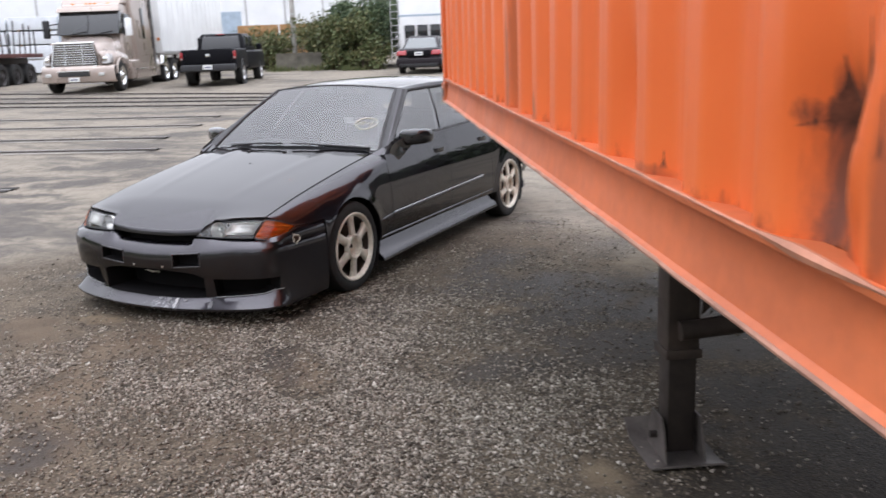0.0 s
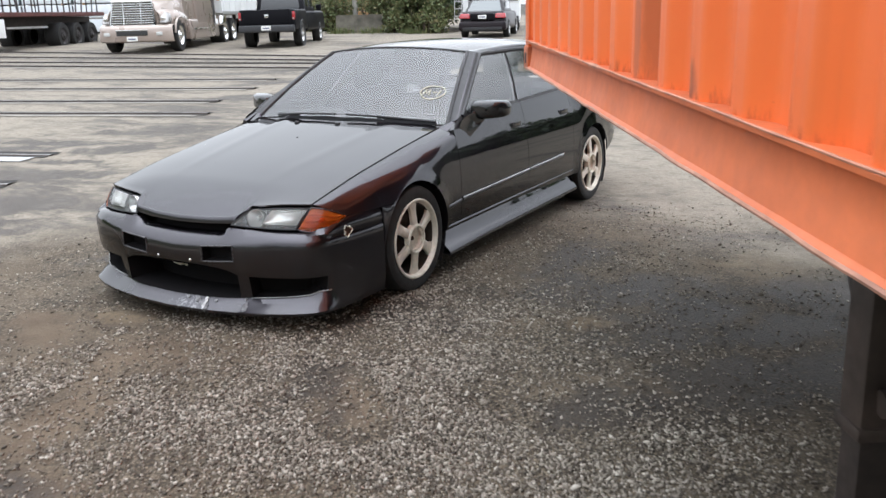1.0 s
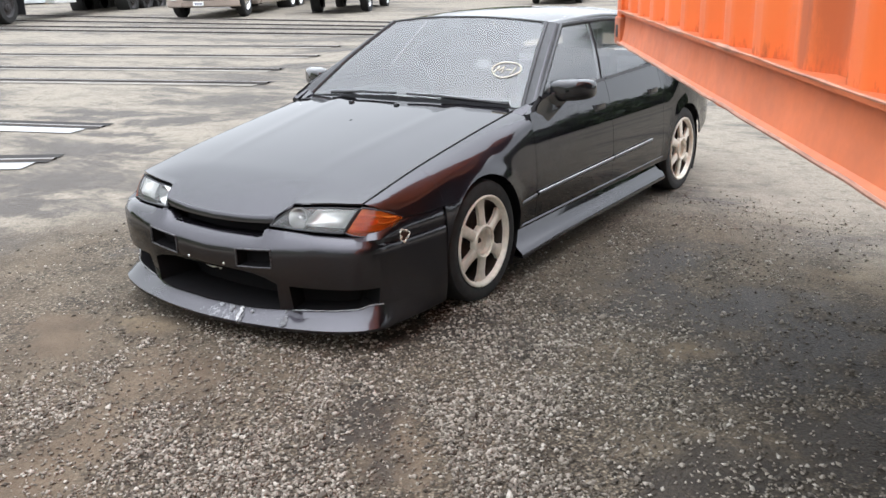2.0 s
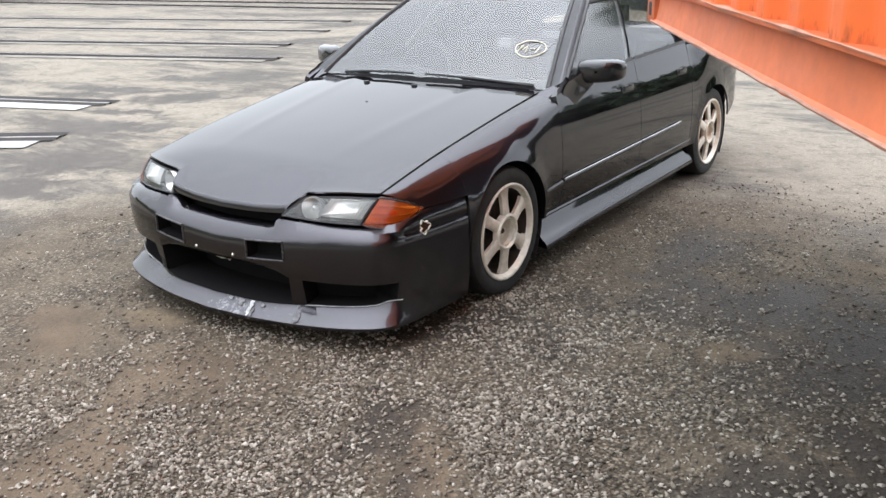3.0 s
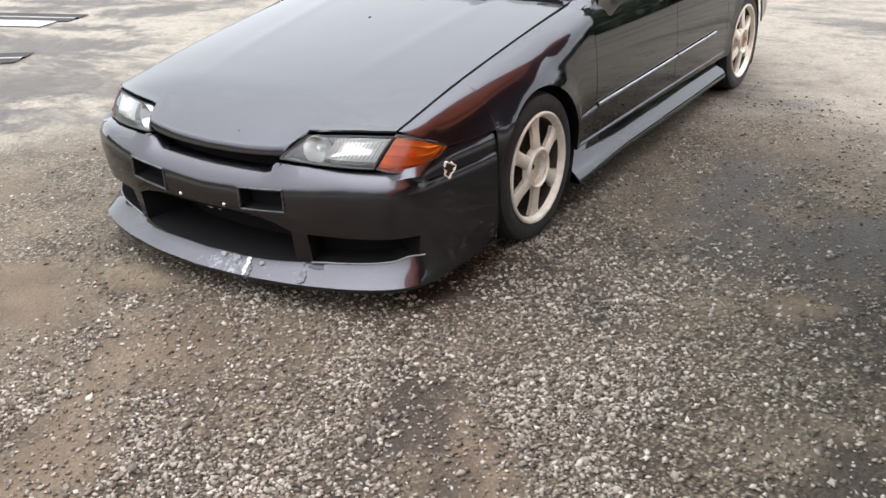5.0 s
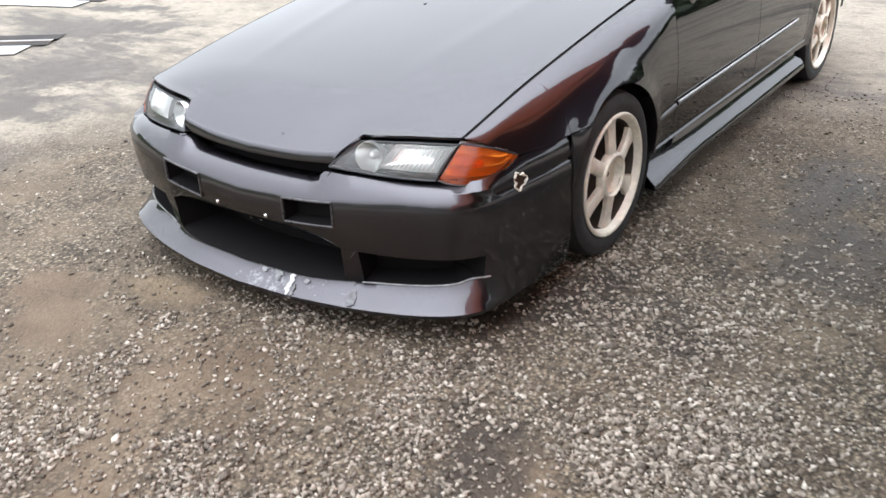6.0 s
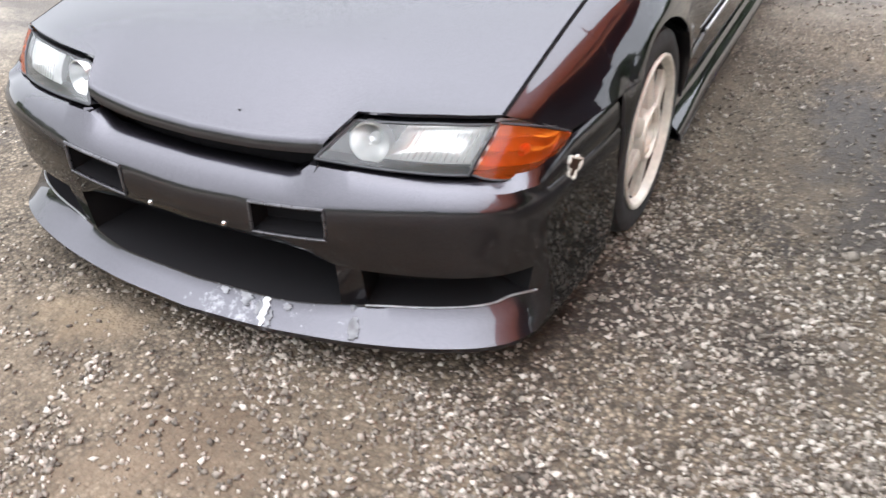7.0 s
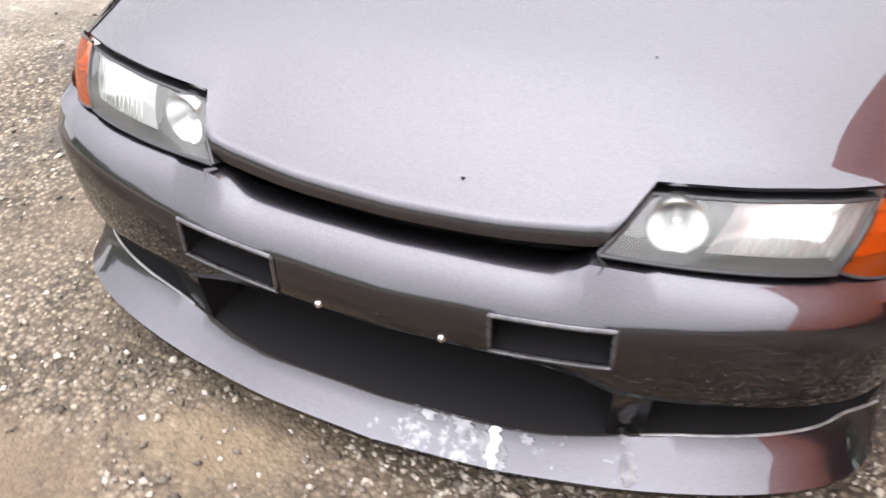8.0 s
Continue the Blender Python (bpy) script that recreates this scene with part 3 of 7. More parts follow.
def plan_t(x):
    """The station at which the outline is x off the middle."""
    lo, hi = 0.0, 3.2
    for _ in range(40):
        m = (lo + hi) / 2
        lo, hi = (m, hi) if PLAN_X(m) < x else (lo, m)
    return (lo + hi) / 2


T_VENT = (plan_t(0.191), plan_t(0.381))
T_MID, T_IN, T_OUT = plan_t(0.395), plan_t(0.445), plan_t(0.790)
bump_top = tab([0, 0.28, 0.33, 0.5, 0.69, 0.755, 0.79, 0.81, 0.822, 0.85], [0.462, 0.470, 0.502, 0.496, 0.491, 0.489, 0.501, 0.518, 0.530, 0.5315])
mouth_top = tab([0, 0.24, 0.33, 0.39, 0.42, 0.46, 0.79, 0.85], [0.302, 0.302, 0.294, 0.275, 0.273, 0.272, 0.272, 0.272])
mouth_low = tab([0, 0.40, 0.6, 0.74, 0.79, 0.85], [0.148, 0.156, 0.168, 0.180, 0.196, 0.196])


lip_out = tab([0, 0.20, 0.34, 0.43, 0.60, 0.73, 0.78, 0.81, 0.83, 0.845], [0.066, 0.060, 0.047, 0.042, 0.033, 0.027, 0.020, 0.008, 0.000, -0.010])


def bumper_rows(t):
    """(offset outwards, height) down the bumper's section at station t."""
    (x, _), _ = plan(t)
    ax = abs(x)
    side = smooth(1.45, 1.95, abs(t))
    top = bump_top(ax)
    rise = 0.10 * (math.sqrt(min(ax, 0.60) ** 2 + 0.0225) - 0.15)
    shelf = -0.095 * (1 - side) - 0.004
    out = lip_out(ax)
    tuck = 1 - smooth(1.62, 2.0, abs(t))
    root = 0.045 * (1 - smooth(0.20, 0.52, ax))
    inner, z_in, z_out = -0.040 * tuck + root, mouth_low(ax) - 0.006, 0.104 + 0.006 * (ax / 0.8) ** 2
    z_crease = min(0.398 + rise, top - 0.048)
    rows = [
        (shelf - 0.016 * side, top - 0.002),
        (shelf + 0.45 * -shelf - 0.008 * side, top - 0.006 * (1 - side) - 0.016 * side),
        (-0.022 * (1 - side) - 0.003 * side, min(z_crease + 0.034, top - 0.016) * (1 - side) + (z_crease + 0.03) * side),
        (-0.006, z_crease + 0.010),
        (0.0, z_crease),
        (0.002, 0.5 * (z_crease + 0.321 + rise)),
        (0.0, 0.321 + rise),
        (-0.006 * tuck, mouth_top(ax) + 0.004 + 0.25 * (0.310 + rise - mouth_top(ax))),
        (-0.012 * tuck, mouth_top(ax)),
        (-0.042 * tuck + root, mouth_low(ax)),
        (inner, z_in),
        (inner + (out - inner) * 0.36, z_in + (z_out - z_in) * 0.38),
        (inner + (out - inner) * 0.70, z_in + (z_out - z_in) * 0.74),
        (out, z_out),
        (out - 0.002, 0.090 + 0.008 * (ax / 0.8) ** 2),
        (-0.16, 0.10),
    ]
    return rows


def bumper_point(t, row):
    (x, y), (nx, ny) = plan(t)
    o, z = bumper_rows(t)[row]
    return (x + nx * o, y + ny * o, z)


def build_bumper(car):
    cuts = [T_VENT[0], T_VENT[1], T_MID, T_IN, T_OUT]
    half = sorted(set(list(np.linspace(0, 3.2, 65)) + cuts))
    half = [t for t in half if t in cuts or min(abs(t - c) for c in cuts) > 0.012]
    ts = [-t for t in half[:0:-1]] + half
    n = 16
    verts = [bumper_point(t, r) for t in ts for r in range(n)]
    faces = []
    for i in range(len(ts) - 1):
        m = abs(ts[i] + ts[i + 1]) / 2
        for j in range(n - 1):
            if T_VENT[0] < m < T_VENT[1] and j in (4, 5):
                continue
            if j == 8 and m < T_OUT:
                continue
            faces.append((i * n + j, i * n + j + 1, (i + 1) * n + j + 1, (i + 1) * n + j))
    b = part("front_bumper", (verts, faces, 38), PAINT_SCRAPED, car, "gunmetal front bumper with splitter lip", thick=0.006)

    def recess(rows, lo, hi, depth, sign, name, mat, label, rim=0.0):
        """A box set back into the opening between two rows and two stations."""
        tt = [sign * t for t in np.linspace(lo, hi, 44)]
        v, f = [], []
        for t in tt:
            (x, y), (nx, ny) = plan(t)
            all_rows = bumper_rows(t)
            loop = [all_rows[r] for r in rows]
            (o0, z0), (o1, z1) = loop[0], loop[-1]
            for o, z in ((o0, z0), (o0 - depth, z0 - 0.006), (o1 - depth, z1 + 0.006), (o1, z1)):
                v.append((x + nx * o, y + ny * o, z))
        for i in range(len(tt) - 1):
            for j in range(3):
                f.append((i * 4 + j, i * 4 + j + 1, i * 4 + 5 + j, i * 4 + 4 + j))
        f += [(0, 3, 2, 1), tuple(len(v) - 4 + k for k in range(4))]
        return part(name, (v, f, 30), mat, b, label)
    recess((8, 9), -T_MID, T_MID, 0.20, 1, "intake", VOID, "deep black centre air intake")
    for s in (1, -1):
        recess((8, 9), T_IN, T_OUT, 0.10, s, "side_intake", VOID, "black side air intake")
        recess((4, 6), T_VENT[0], T_VENT[1], 0.06, s, "vent", VOID, "black rectangular bumper vent")
        # recessed post between the centre and the side intake
        def post(t, v):
            (x, y), (nx, ny) = plan(s * t)
            rr = bumper_rows(t)
            o, z = lerp(rr[8], rr[9], v)
            return (x + nx * o, y + ny * o, z)
        part("intake_post", grid(post, list(np.linspace(T_MID - 0.01, T_IN + 0.01, 6)), list(np.linspace(0, 1, 8)), flip=s > 0), PAINT, b)
        # raised rim round the vent; its paler paint stands in for edge reflections
        loop = []
        for t, rows in ((T_VENT[0], (4, 6)), (T_VENT[1], (6, 4))):
            for r in rows:
                loop.append((s * t, r))
        pts = []
        for (t0, r0), (t1, r1) in zip(loop, loop[1:] + loop[:1]):
            for k in np.linspace(0, 1, 9)[:-1]:
                t = t0 + (t1 - t0) * k
                (x, y), (nx, ny) = plan(t)
                rr = bumper_rows(t)
                o, z = lerp(rr[r0], rr[r1], k)
                pts.append((x + nx * (o + 0.002), y + ny * (o + 0.002), z))
        part("vent_rim", tube(pts + pts[:1], 0.0042, 8), RIM_HIGHLIGHT, b, "vent rim with reflections put into its paler paint")
        # worn lower edge of the intake; its pale grey also paints the highlight
        edge = []
        for t in np.linspace(T_IN, T_OUT + 0.05, 26):
            (x, y), (nx, ny) = plan(s * t)
            o, z = bumper_rows(s * t)[9]
            edge.append((x + nx * (o + 0.004), y + ny * (o + 0.004), z + 0.001))
        part("intake_edge", tube(edge, 0.0028, 6), EDGE_WORN_HIGHLIGHT, b, "worn lower edge of the intake with a painted highlight")
    for x in (-0.111, 0.111):
        t = plan_t(abs(x)) * (1 if x > 0 else -1)
        (px, py), (nx, ny) = plan(t)
        o, z = bumper_rows(t)[6]
        v, f = lathe([(0.0, 0.006), (0.004, 0.006), (0.0065, 0.003), (0.007, 0.0)], 12, "y")
        part("bolt", ([(a, -h, c) for a, h, c in v], [q[::-1] for q in f]), BOLT, b, "small bright plate bolt", pose(px + nx * o, py + ny * o, 0.329))
    return b


def wing_x(y, z):
    """The front wing's half-width at that station and height."""
    top = hood_edge(y)
    x = wing_section(y, top, EDGE_X, smooth(0.1, 0.5, y))(z)
    k = smooth(0.12, 0.47, y) * (1 - smooth(top - 0.085, top - 0.004, z))
    return x + (half_width(y) + door_curve(z) - x) * k + arch_bulge(y, z, AXLE_F)


def build_wings(car):
    xf = wing_x

    def low(y):
        if y < -0.565:
            return 0.607 + (0.540 - 0.607) * smooth(-0.70, -0.565, y) ** 0.9
        if y < AXLE_F - ARCH:
            return 0.533
        return arch_floor(y, AXLE_F, 0.27)
    ys = arch_columns(AXLE_F, -0.688, 0.486, 40)
    ys = sorted(set(ys + [-0.566, -0.564]))
    vs = [1 - (1 - k) ** 1.7 for k in np.linspace(0, 1, 17)]

    def f(y, v):
        z0, z1 = low(y), hood_edge(y) - 0.002
        z = z0 + (z1 - z0) * v
        return (xf(y, z), y, z)
    for side in (1, -1):
        g = grid(f, ys, vs, flip=False)
        lip = grid(lambda t, v: (xf(AXLE_F + ARCH * math.cos(t), HUB + ARCH * math.sin(t)) - 0.04 * v, AXLE_F + (ARCH - 0.004 * v) * math.cos(t), HUB + (ARCH - 0.004 * v) * math.sin(t)), list(np.linspace(0.0, math.pi * 0.73, 36)), [0, 1])
        s = (lambda a: a) if side > 0 else mirrored
        w = part("front_wing", s(g), PAINT, car, thick=0.008)
        part("arch_flange", s(lip), PAINT, w)
        part("wheel_arch_liner", s(liner(AXLE_F)), DARK_INSIDE, car)
        part("wheel_arch_liner", s(liner(AXLE_R)), DARK_INSIDE, car)


def build_doors(car):
    vs = list(np.linspace(0, 1, 15))
    for s in (lambda a: a, mirrored):
        for name, y0, y1 in (("front_door", 0.490, 1.408), ("rear_door", 1.412, 2.196)):
            def f(y, v):
                z0, z1 = 0.272, belt(y)
                z = z0 + (z1 - z0) * v
                return (side_x(y, z), y, z)
            d = part(name, s(grid(f, list(np.linspace(y0, y1, 25)), vs)), PAINT, car, thick=0.03)
            ym = [y for y in np.linspace(y0 + 0.006, min(y1 - 0.006, 1.985), 20)]
            strip = grid(lambda y, v: (side_x(y, 0.418) + 0.010 * math.sin(math.pi * (0.08 + 0.84 * v)), y, 0.405 + 0.024 * (y - 0.5) + 0.024 * v), ym, list(np.linspace(0, 1, 7)))
            part("side_moulding", s(strip), TRIM_STRIP, d, "dull side rubbing strip with bright edge")
            part("bright_line", s(tube([(side_x(y, 0.43) + 0.009, y, 0.428 + 0.024 * (y - 0.5)) for y in ym], 0.0032, 6)), EDGE_BRIGHT, d, "thin bright line on the moulding")
            h0 = y1 - 0.215
            pocket = vf(box(side_x(h0, 0.75) - 0.030, side_x(h0, 0.75) + 0.003, h0, h0 + 0.155, 0.722, 0.772, 0.008))
            part("handle_pocket", s(pocket), BLACK_TRIM, d)
            flap = vf(box(side_x(h0, 0.75) - 0.004, side_x(h0, 0.75) + 0.010, h0 + 0.012, h0 + 0.128, 0.748, 0.776, 0.006))
            part("door_handle", s(flap), PAINT, d)
            waist = grid(lambda y, v: (side_x(y, belt(y)) - 0.004 + 0.008 * v, y, belt(y) + 0.010 - 0.018 * v), list(np.linspace(y0 + 0.02, y1, 16)), [0, 0.5, 1])
            part("waist_seal", s(waist), BLACK_TRIM, d)
        tail = grid(lambda y, v: (wing_x(y, 0.41) + 0.008 * math.sin(math.pi * (0.08 + 0.84 * v)) * smooth(0.325, 0.36, y), y, 0.388 + 0.012 * (y - 0.33) / 0.15 + 0.024 * v), list(np.linspace(0.325, 0.484, 6)), list(np.linspace(0, 1, 6)))
        part("side_moulding", s(tail), TRIM_STRIP, car, "short rubbing strip on the wing")
        # quarter panel
        def low(y):
            return arch_floor(y, AXLE_R, 0.272 if y < AXLE_R else 0.36 + 0.30 * max(0.0, y - 2.95))

        def q(y, v):
            top = deck_edge(y)
            sec = wing_section(y, top, 0.70 - 0.16 * smooth(3.0, 3.62, y), 0.4)
            z = low(y) + (top - low(y)) * (1 - (1 - v) ** 1.6)
            x = sec(z)
            x += (half_width(y) + door_curve(z) - x) * smooth(2.5, 2.22, y) * (1 - 0.5 * smooth(0.86, 0.93, z))
            return (x + arch_bulge(y, z, AXLE_R), y, z)
        ys = arch_columns(AXLE_R, 2.200, 3.62, 40)
        part("rear_quarter", s(grid(q, ys, list(np.linspace(0, 1, 16)))), PAINT, car, thick=0.01)
        # skirt
        def skirt(y, v):
            k = smooth(0.34, 0.46, y)
            flare = smooth(0.9, 0.30, y)
            prof = [(0.016, 0.290), (0.021, 0.282), (-0.012, 0.262), (-0.034, 0.240), (-0.016 + 0.006 * flare, 0.186), (0.018 + 0.016 * flare, 0.142), (0.022 + 0.016 * flare, 0.122), (-0.08, 0.125)]
            i = min(int(v), 6)
            o, z = lerp(prof[i], prof[i + 1], v - i)
            return (0.822 + o, y, z + 0.025 * (y - 0.4) / 1.8)
        vs2 = [0, 0.5, 1, 1.5, 2, 2.5, 3, 3.5, 4, 4.5, 5, 5.5, 6, 7]
        part("side_skirt", s(grid(skirt, list(np.linspace(0.325, 2.285, 34)), vs2, flip=True)), PAINT, car, "gunmetal flared side skirt", thick=0.006)


def build_hood(car):
    xs = sorted(set(list(np.linspace(-0.69, 0.69, 47)) + [s * x for s in (1, -1) for x in (0.315, 0.325, 0.336, 0.345, 0.355, 0.365, 0.372, 0.379, 0.386)]))
    vs = list(np.linspace(0, 0.8, 30)) + list(np.linspace(0.8, 1.0, 26))[1:]
    h = part("bonnet", grid(lambda x, v: hood_point(x, v), xs, vs, flip=True), PAINT, car, "gunmetal bonnet with small chips", thick=0.008)
    for x in (-0.24, 0.07):
        z = hood_z(x, 0.36)
        v, f = vf(box(-0.013, 0.013, -0.010, 0.012, -0.004, 0.010, 0.004))
        part("washer_nozzle", (v, f), BLACK_TRIM, h, "small black washer nozzle", pose(x, 0.36, z))
    # grille slot behind the nose
    def slot(x, v):
        y = -0.872 + 0.45 * x * x
        return (x, y + 0.05 + 0.02 * v, 0.44 + 0.06 * v)
    part("grille_slot", grid(slot, list(np.linspace(-0.31, 0.31, 21)), [0, 1]), VOID, car, "black slot below the bonnet edge")
    # engine bay and floor, so that gaps stay dark
    part("inner_body", boxes((-0.62, 0.62, -0.62, 0.40, 0.16, 0.52), (-0.70, 0.70, 0.36, 3.3, 0.15, 0.22), (-0.50, 0.50, -0.60, 3.3, 0.14, 0.3)), DARK_INSIDE, car)


def build_cabin(car):
    # windscreen
    def glass(u, v):
        """u across -1..1, v from the foot to the head."""
        x = u * (0.722 + (0.535 - 0.722) * v)
        y = (0.555 + (1.160 - 0.555) * v) - (0.085 - 0.04 * v) * (1 - u * u)
        z = (0.832 + (1.222 - 0.832) * v) + (0.034 - 0.002 * v) * (1 - u * u) + 0.02 * math.sin(math.pi * v)
        return (x, y, z)
    us, vs = list(np.linspace(-1, 1, 25)), list(np.linspace(0, 1, 13))
    w = part("windscreen", grid(glass, us, vs), GLASS, car, "tinted windscreen with a chalked mark")
    w.visible_shadow = False
    part("windscreen_seal", joined(tube([glass(u, 1.0) for u in us], 0.007, 6), tube([glass(-1, v) for v in vs], 0.012, 6), tube([glass(1, v) for v in vs], 0.012, 6)), BLACK_TRIM, car)
    part("cowl", grid(lambda u, v: (u * 0.70, 0.44 + 0.115 * u * u + v * 0.07, hood_z(u * 0.69, 0.45) - 0.030 + 0.012 * v), us, [-0.4, 0, 0.3, 0.6]), BLACK_TRIM, car, "black cowl below the windscreen")
    # roof
    def roof(u, v):
        y0 = 1.160 - 0.045 * (1 - u * u)
        y = y0 + (2.26 + 0.05 * (1 - u * u) - y0) * v
        z = 1.224 + 0.022 * math.sin(math.pi * min(1, v * 0.92)) + (0.036 + 0.006 * v) * (1 - abs(u) ** 2.3)
        x = u * (0.517 + 0.030 * smooth(0, 0.3, v))
        return (x, y, z)
    part("roof", grid(roof, us, list(np.linspace(0, 1, 17))), PAINT, car, thick=0.02)

    def lean(y, z):
        """The side glass's slope."""
        return 0.783 + (0.585 - 0.783) * (z - 0.88) / (1.205 - 0.88)
    top_z = tab([1.1, 1.23, 1.4, 1.8, 2.1, 2.3], [1.185, 1.204, 1.209, 1.212, 1.19, 1.16])
    for s in (lambda a: a, mirrored):
        # front pillar: between the windscreen edge and the door glass
        def pillar(k, v):
            a = Vector(glass(1, k))
            y = 0.622 + (1.225 - 0.622) * k
            z = 0.880 + (1.205 - 0.880) * k
            b = Vector((lean(y, z) + 0.003, y, z))
            p = a.lerp(b, v)
            bow = Vector((0.8, -0.5, 0.35)) * 0.020 * math.sin(math.pi * v)
            return tuple(p + bow)
        post = part("front_pillar", s(grid(pillar, list(np.linspace(0, 1, 14)), list(np.linspace(0.50, 0.60, 5)), flip=True)), PAINT, car, "windscreen pillar between black seals widened to darken it", thick=0.01)
        # seals widened over most of the pillar, standing in for its dark reflection
        for lo, hi in ((0.0, 0.495), (0.605, 1.0)):
            part("pillar_seal_shade", s(grid(pillar, list(np.linspace(0, 1, 14)), list(np.linspace(lo, hi, 4)), flip=True)), BLACK_TRIM, post, thick=0.01)
        def corner(u, v):
            top = hood_edge(0.485) - 0.002
            z = top + (0.808 - top) * u
            a = Vector((wing_x(0.485, z), 0.4865, z))
            b = Vector((0.697, 0.560, 0.834)).lerp(Vector((0.790, 0.645, 0.881)), u) + Vector((0.3, -0.2, 1)) * 0.007 * math.sin(math.pi * u)
            return tuple(a.lerp(b, v) + Vector((0.3, -0.2, 1)) * 0.006 * math.sin(math.pi * v) * (1 - u))
        part("pillar_foot", s(grid(corner, list(np.linspace(0, 1, 9)), list(np.linspace(0, 1, 7)))), PAINT, car, thick=0.006)
        seal = [(lean(0, 0.881 + 0.325 * k) + 0.004, 0.625 + 0.603 * k, 0.881 + 0.325 * k) for k in np.linspace(0, 1, 9)]
        seal += [(lean(y, top_z(y)) + 0.004, y, top_z(y)) for y in np.linspace(1.26, 2.05, 9)]
        part("window_seal", s(tube(seal, 0.012, 6)), BLACK_TRIM, car)
        # rail over the doors
        def rail(y, v):
            a = Vector(roof(1, (y - 1.160) / 1.10))
            yb = 1.225 + (y - 1.16) * (2.27 - 1.225) / (2.26 - 1.16)
            zb = top_z(yb)
            b = Vector((lean(yb, zb) + 0.002, yb, zb))
            p = a.lerp(b, v)
            return tuple(p + Vector((0.7, 0, 0.7)) * 0.012 * math.sin(math.pi * v))
        part("roof_rail", s(grid(rail, list(np.linspace(1.16, 2.26, 20)), list(np.linspace(0, 1, 6)), flip=True)), PAINT, car, thick=0.01)

        def pane(y0, y1, y2, y3):
            """Glass between foot edge y0..y1 and head edge y2..y3."""
            def f(u, v):
                yb, yt = y0 + (y1 - y0) * u, y2 + (y3 - y2) * u
                zb, zt = belt(yb) - 0.01, top_z(yt)
                y, z = yb + (yt - yb) * v, zb + (zt - zb) * v
                return (lean(y, z) + 0.010 * math.sin(math.pi * v) - 0.004, y, z)
            return grid(f, list(np.linspace(0, 1, 10)), list(np.linspace(0, 1, 8)))
        for g in (pane(0.64, 1.365, 1.24, 1.585), pane(1.395, 2.13, 1.615, 2.05)):
            o = part("side_window", s(g), GLASS_DARK, car, "tinted frameless door glass")
            o.visible_shadow = False
        part("centre_pillar", s(grid(lambda u, v: (lean(1.38 + 0.22 * v, 0.89 + 0.315 * v) + 0.010 * math.sin(math.pi * v) - 0.012, 1.352 + 0.055 * u + 0.222 * v, 0.885 + 0.322 * v), [0, 1], list(np.linspace(0, 1, 8)))), BLACK_TRIM, car, thick=0.01)
        # rear pillar
        def cpillar(u, v):
            yb, yt = 2.125 + (2.78 - 2.125) * u, 2.045 + (2.27 - 2.045) * u
            xb = side_x(2.2, 0.91) + (0.66 - side_x(2.2, 0.91)) * u
            zb = belt(2.13) - 0.012 + 0.035 * u
            a = Vector((xb, yb, zb))
            r = Vector((lean(yt, 1.19) + (0.545 - lean(yt, 1.19)) * u, yt, 1.192 + 0.03 * u))
            p = a.lerp(r, v)
            return tuple(p + Vector((0.7, 0.3, 0.3)) * 0.018 * math.sin(math.pi * v))
        part("rear_pillar", s(grid(cpillar, list(np.linspace(0, 1, 9)), list(np.linspace(0, 1, 9)))), PAINT, car, thick=0.01)
    # rear window, boot, tail
    def back(u, v):
        return (u * (0.66 + (0.54 - 0.66) * v), 2.80 - 0.53 * v + 0.06 * (1 - u * u), 0.935 + 0.285 * v + 0.03 * (1 - u * u))
    o = part("rear_window", grid(back, us, list(np.linspace(0, 1, 8)), flip=True), GLASS_DARK, car)
    o.visible_shadow = False
    part("boot_lid", grid(lambda u, v: (u * (0.70 - 0.16 * v ** 2), 2.79 + 0.83 * v + 0.05 * (1 - u * u), deck_edge(2.79 + 0.83 * v) + 0.03 * (1 - u * u)), us, list(np.linspace(0, 1, 12))), PAINT, car, thick=0.01)
    part("rear_panel", grid(lambda u, v: (u * (0.54 + 0.05 * math.sin(math.pi * v)), 3.62 + 0.05 * (1 - u * u) + 0.03 * math.sin(math.pi * v), 0.865 - 0.45 * v), us, list(np.linspace(0, 1, 8)), flip=True), PAINT, car, thick=0.01)
    part("rear_bumper", grid(lambda u, v: (u * 0.60, 3.58 + 0.08 * (1 - u ** 4) + 0.02 * math.sin(math.pi * v), 0.58 - 0.24 * v), us, list(np.linspace(0, 1, 8)), flip=True), PAINT, car, thick=0.02)
    return glass


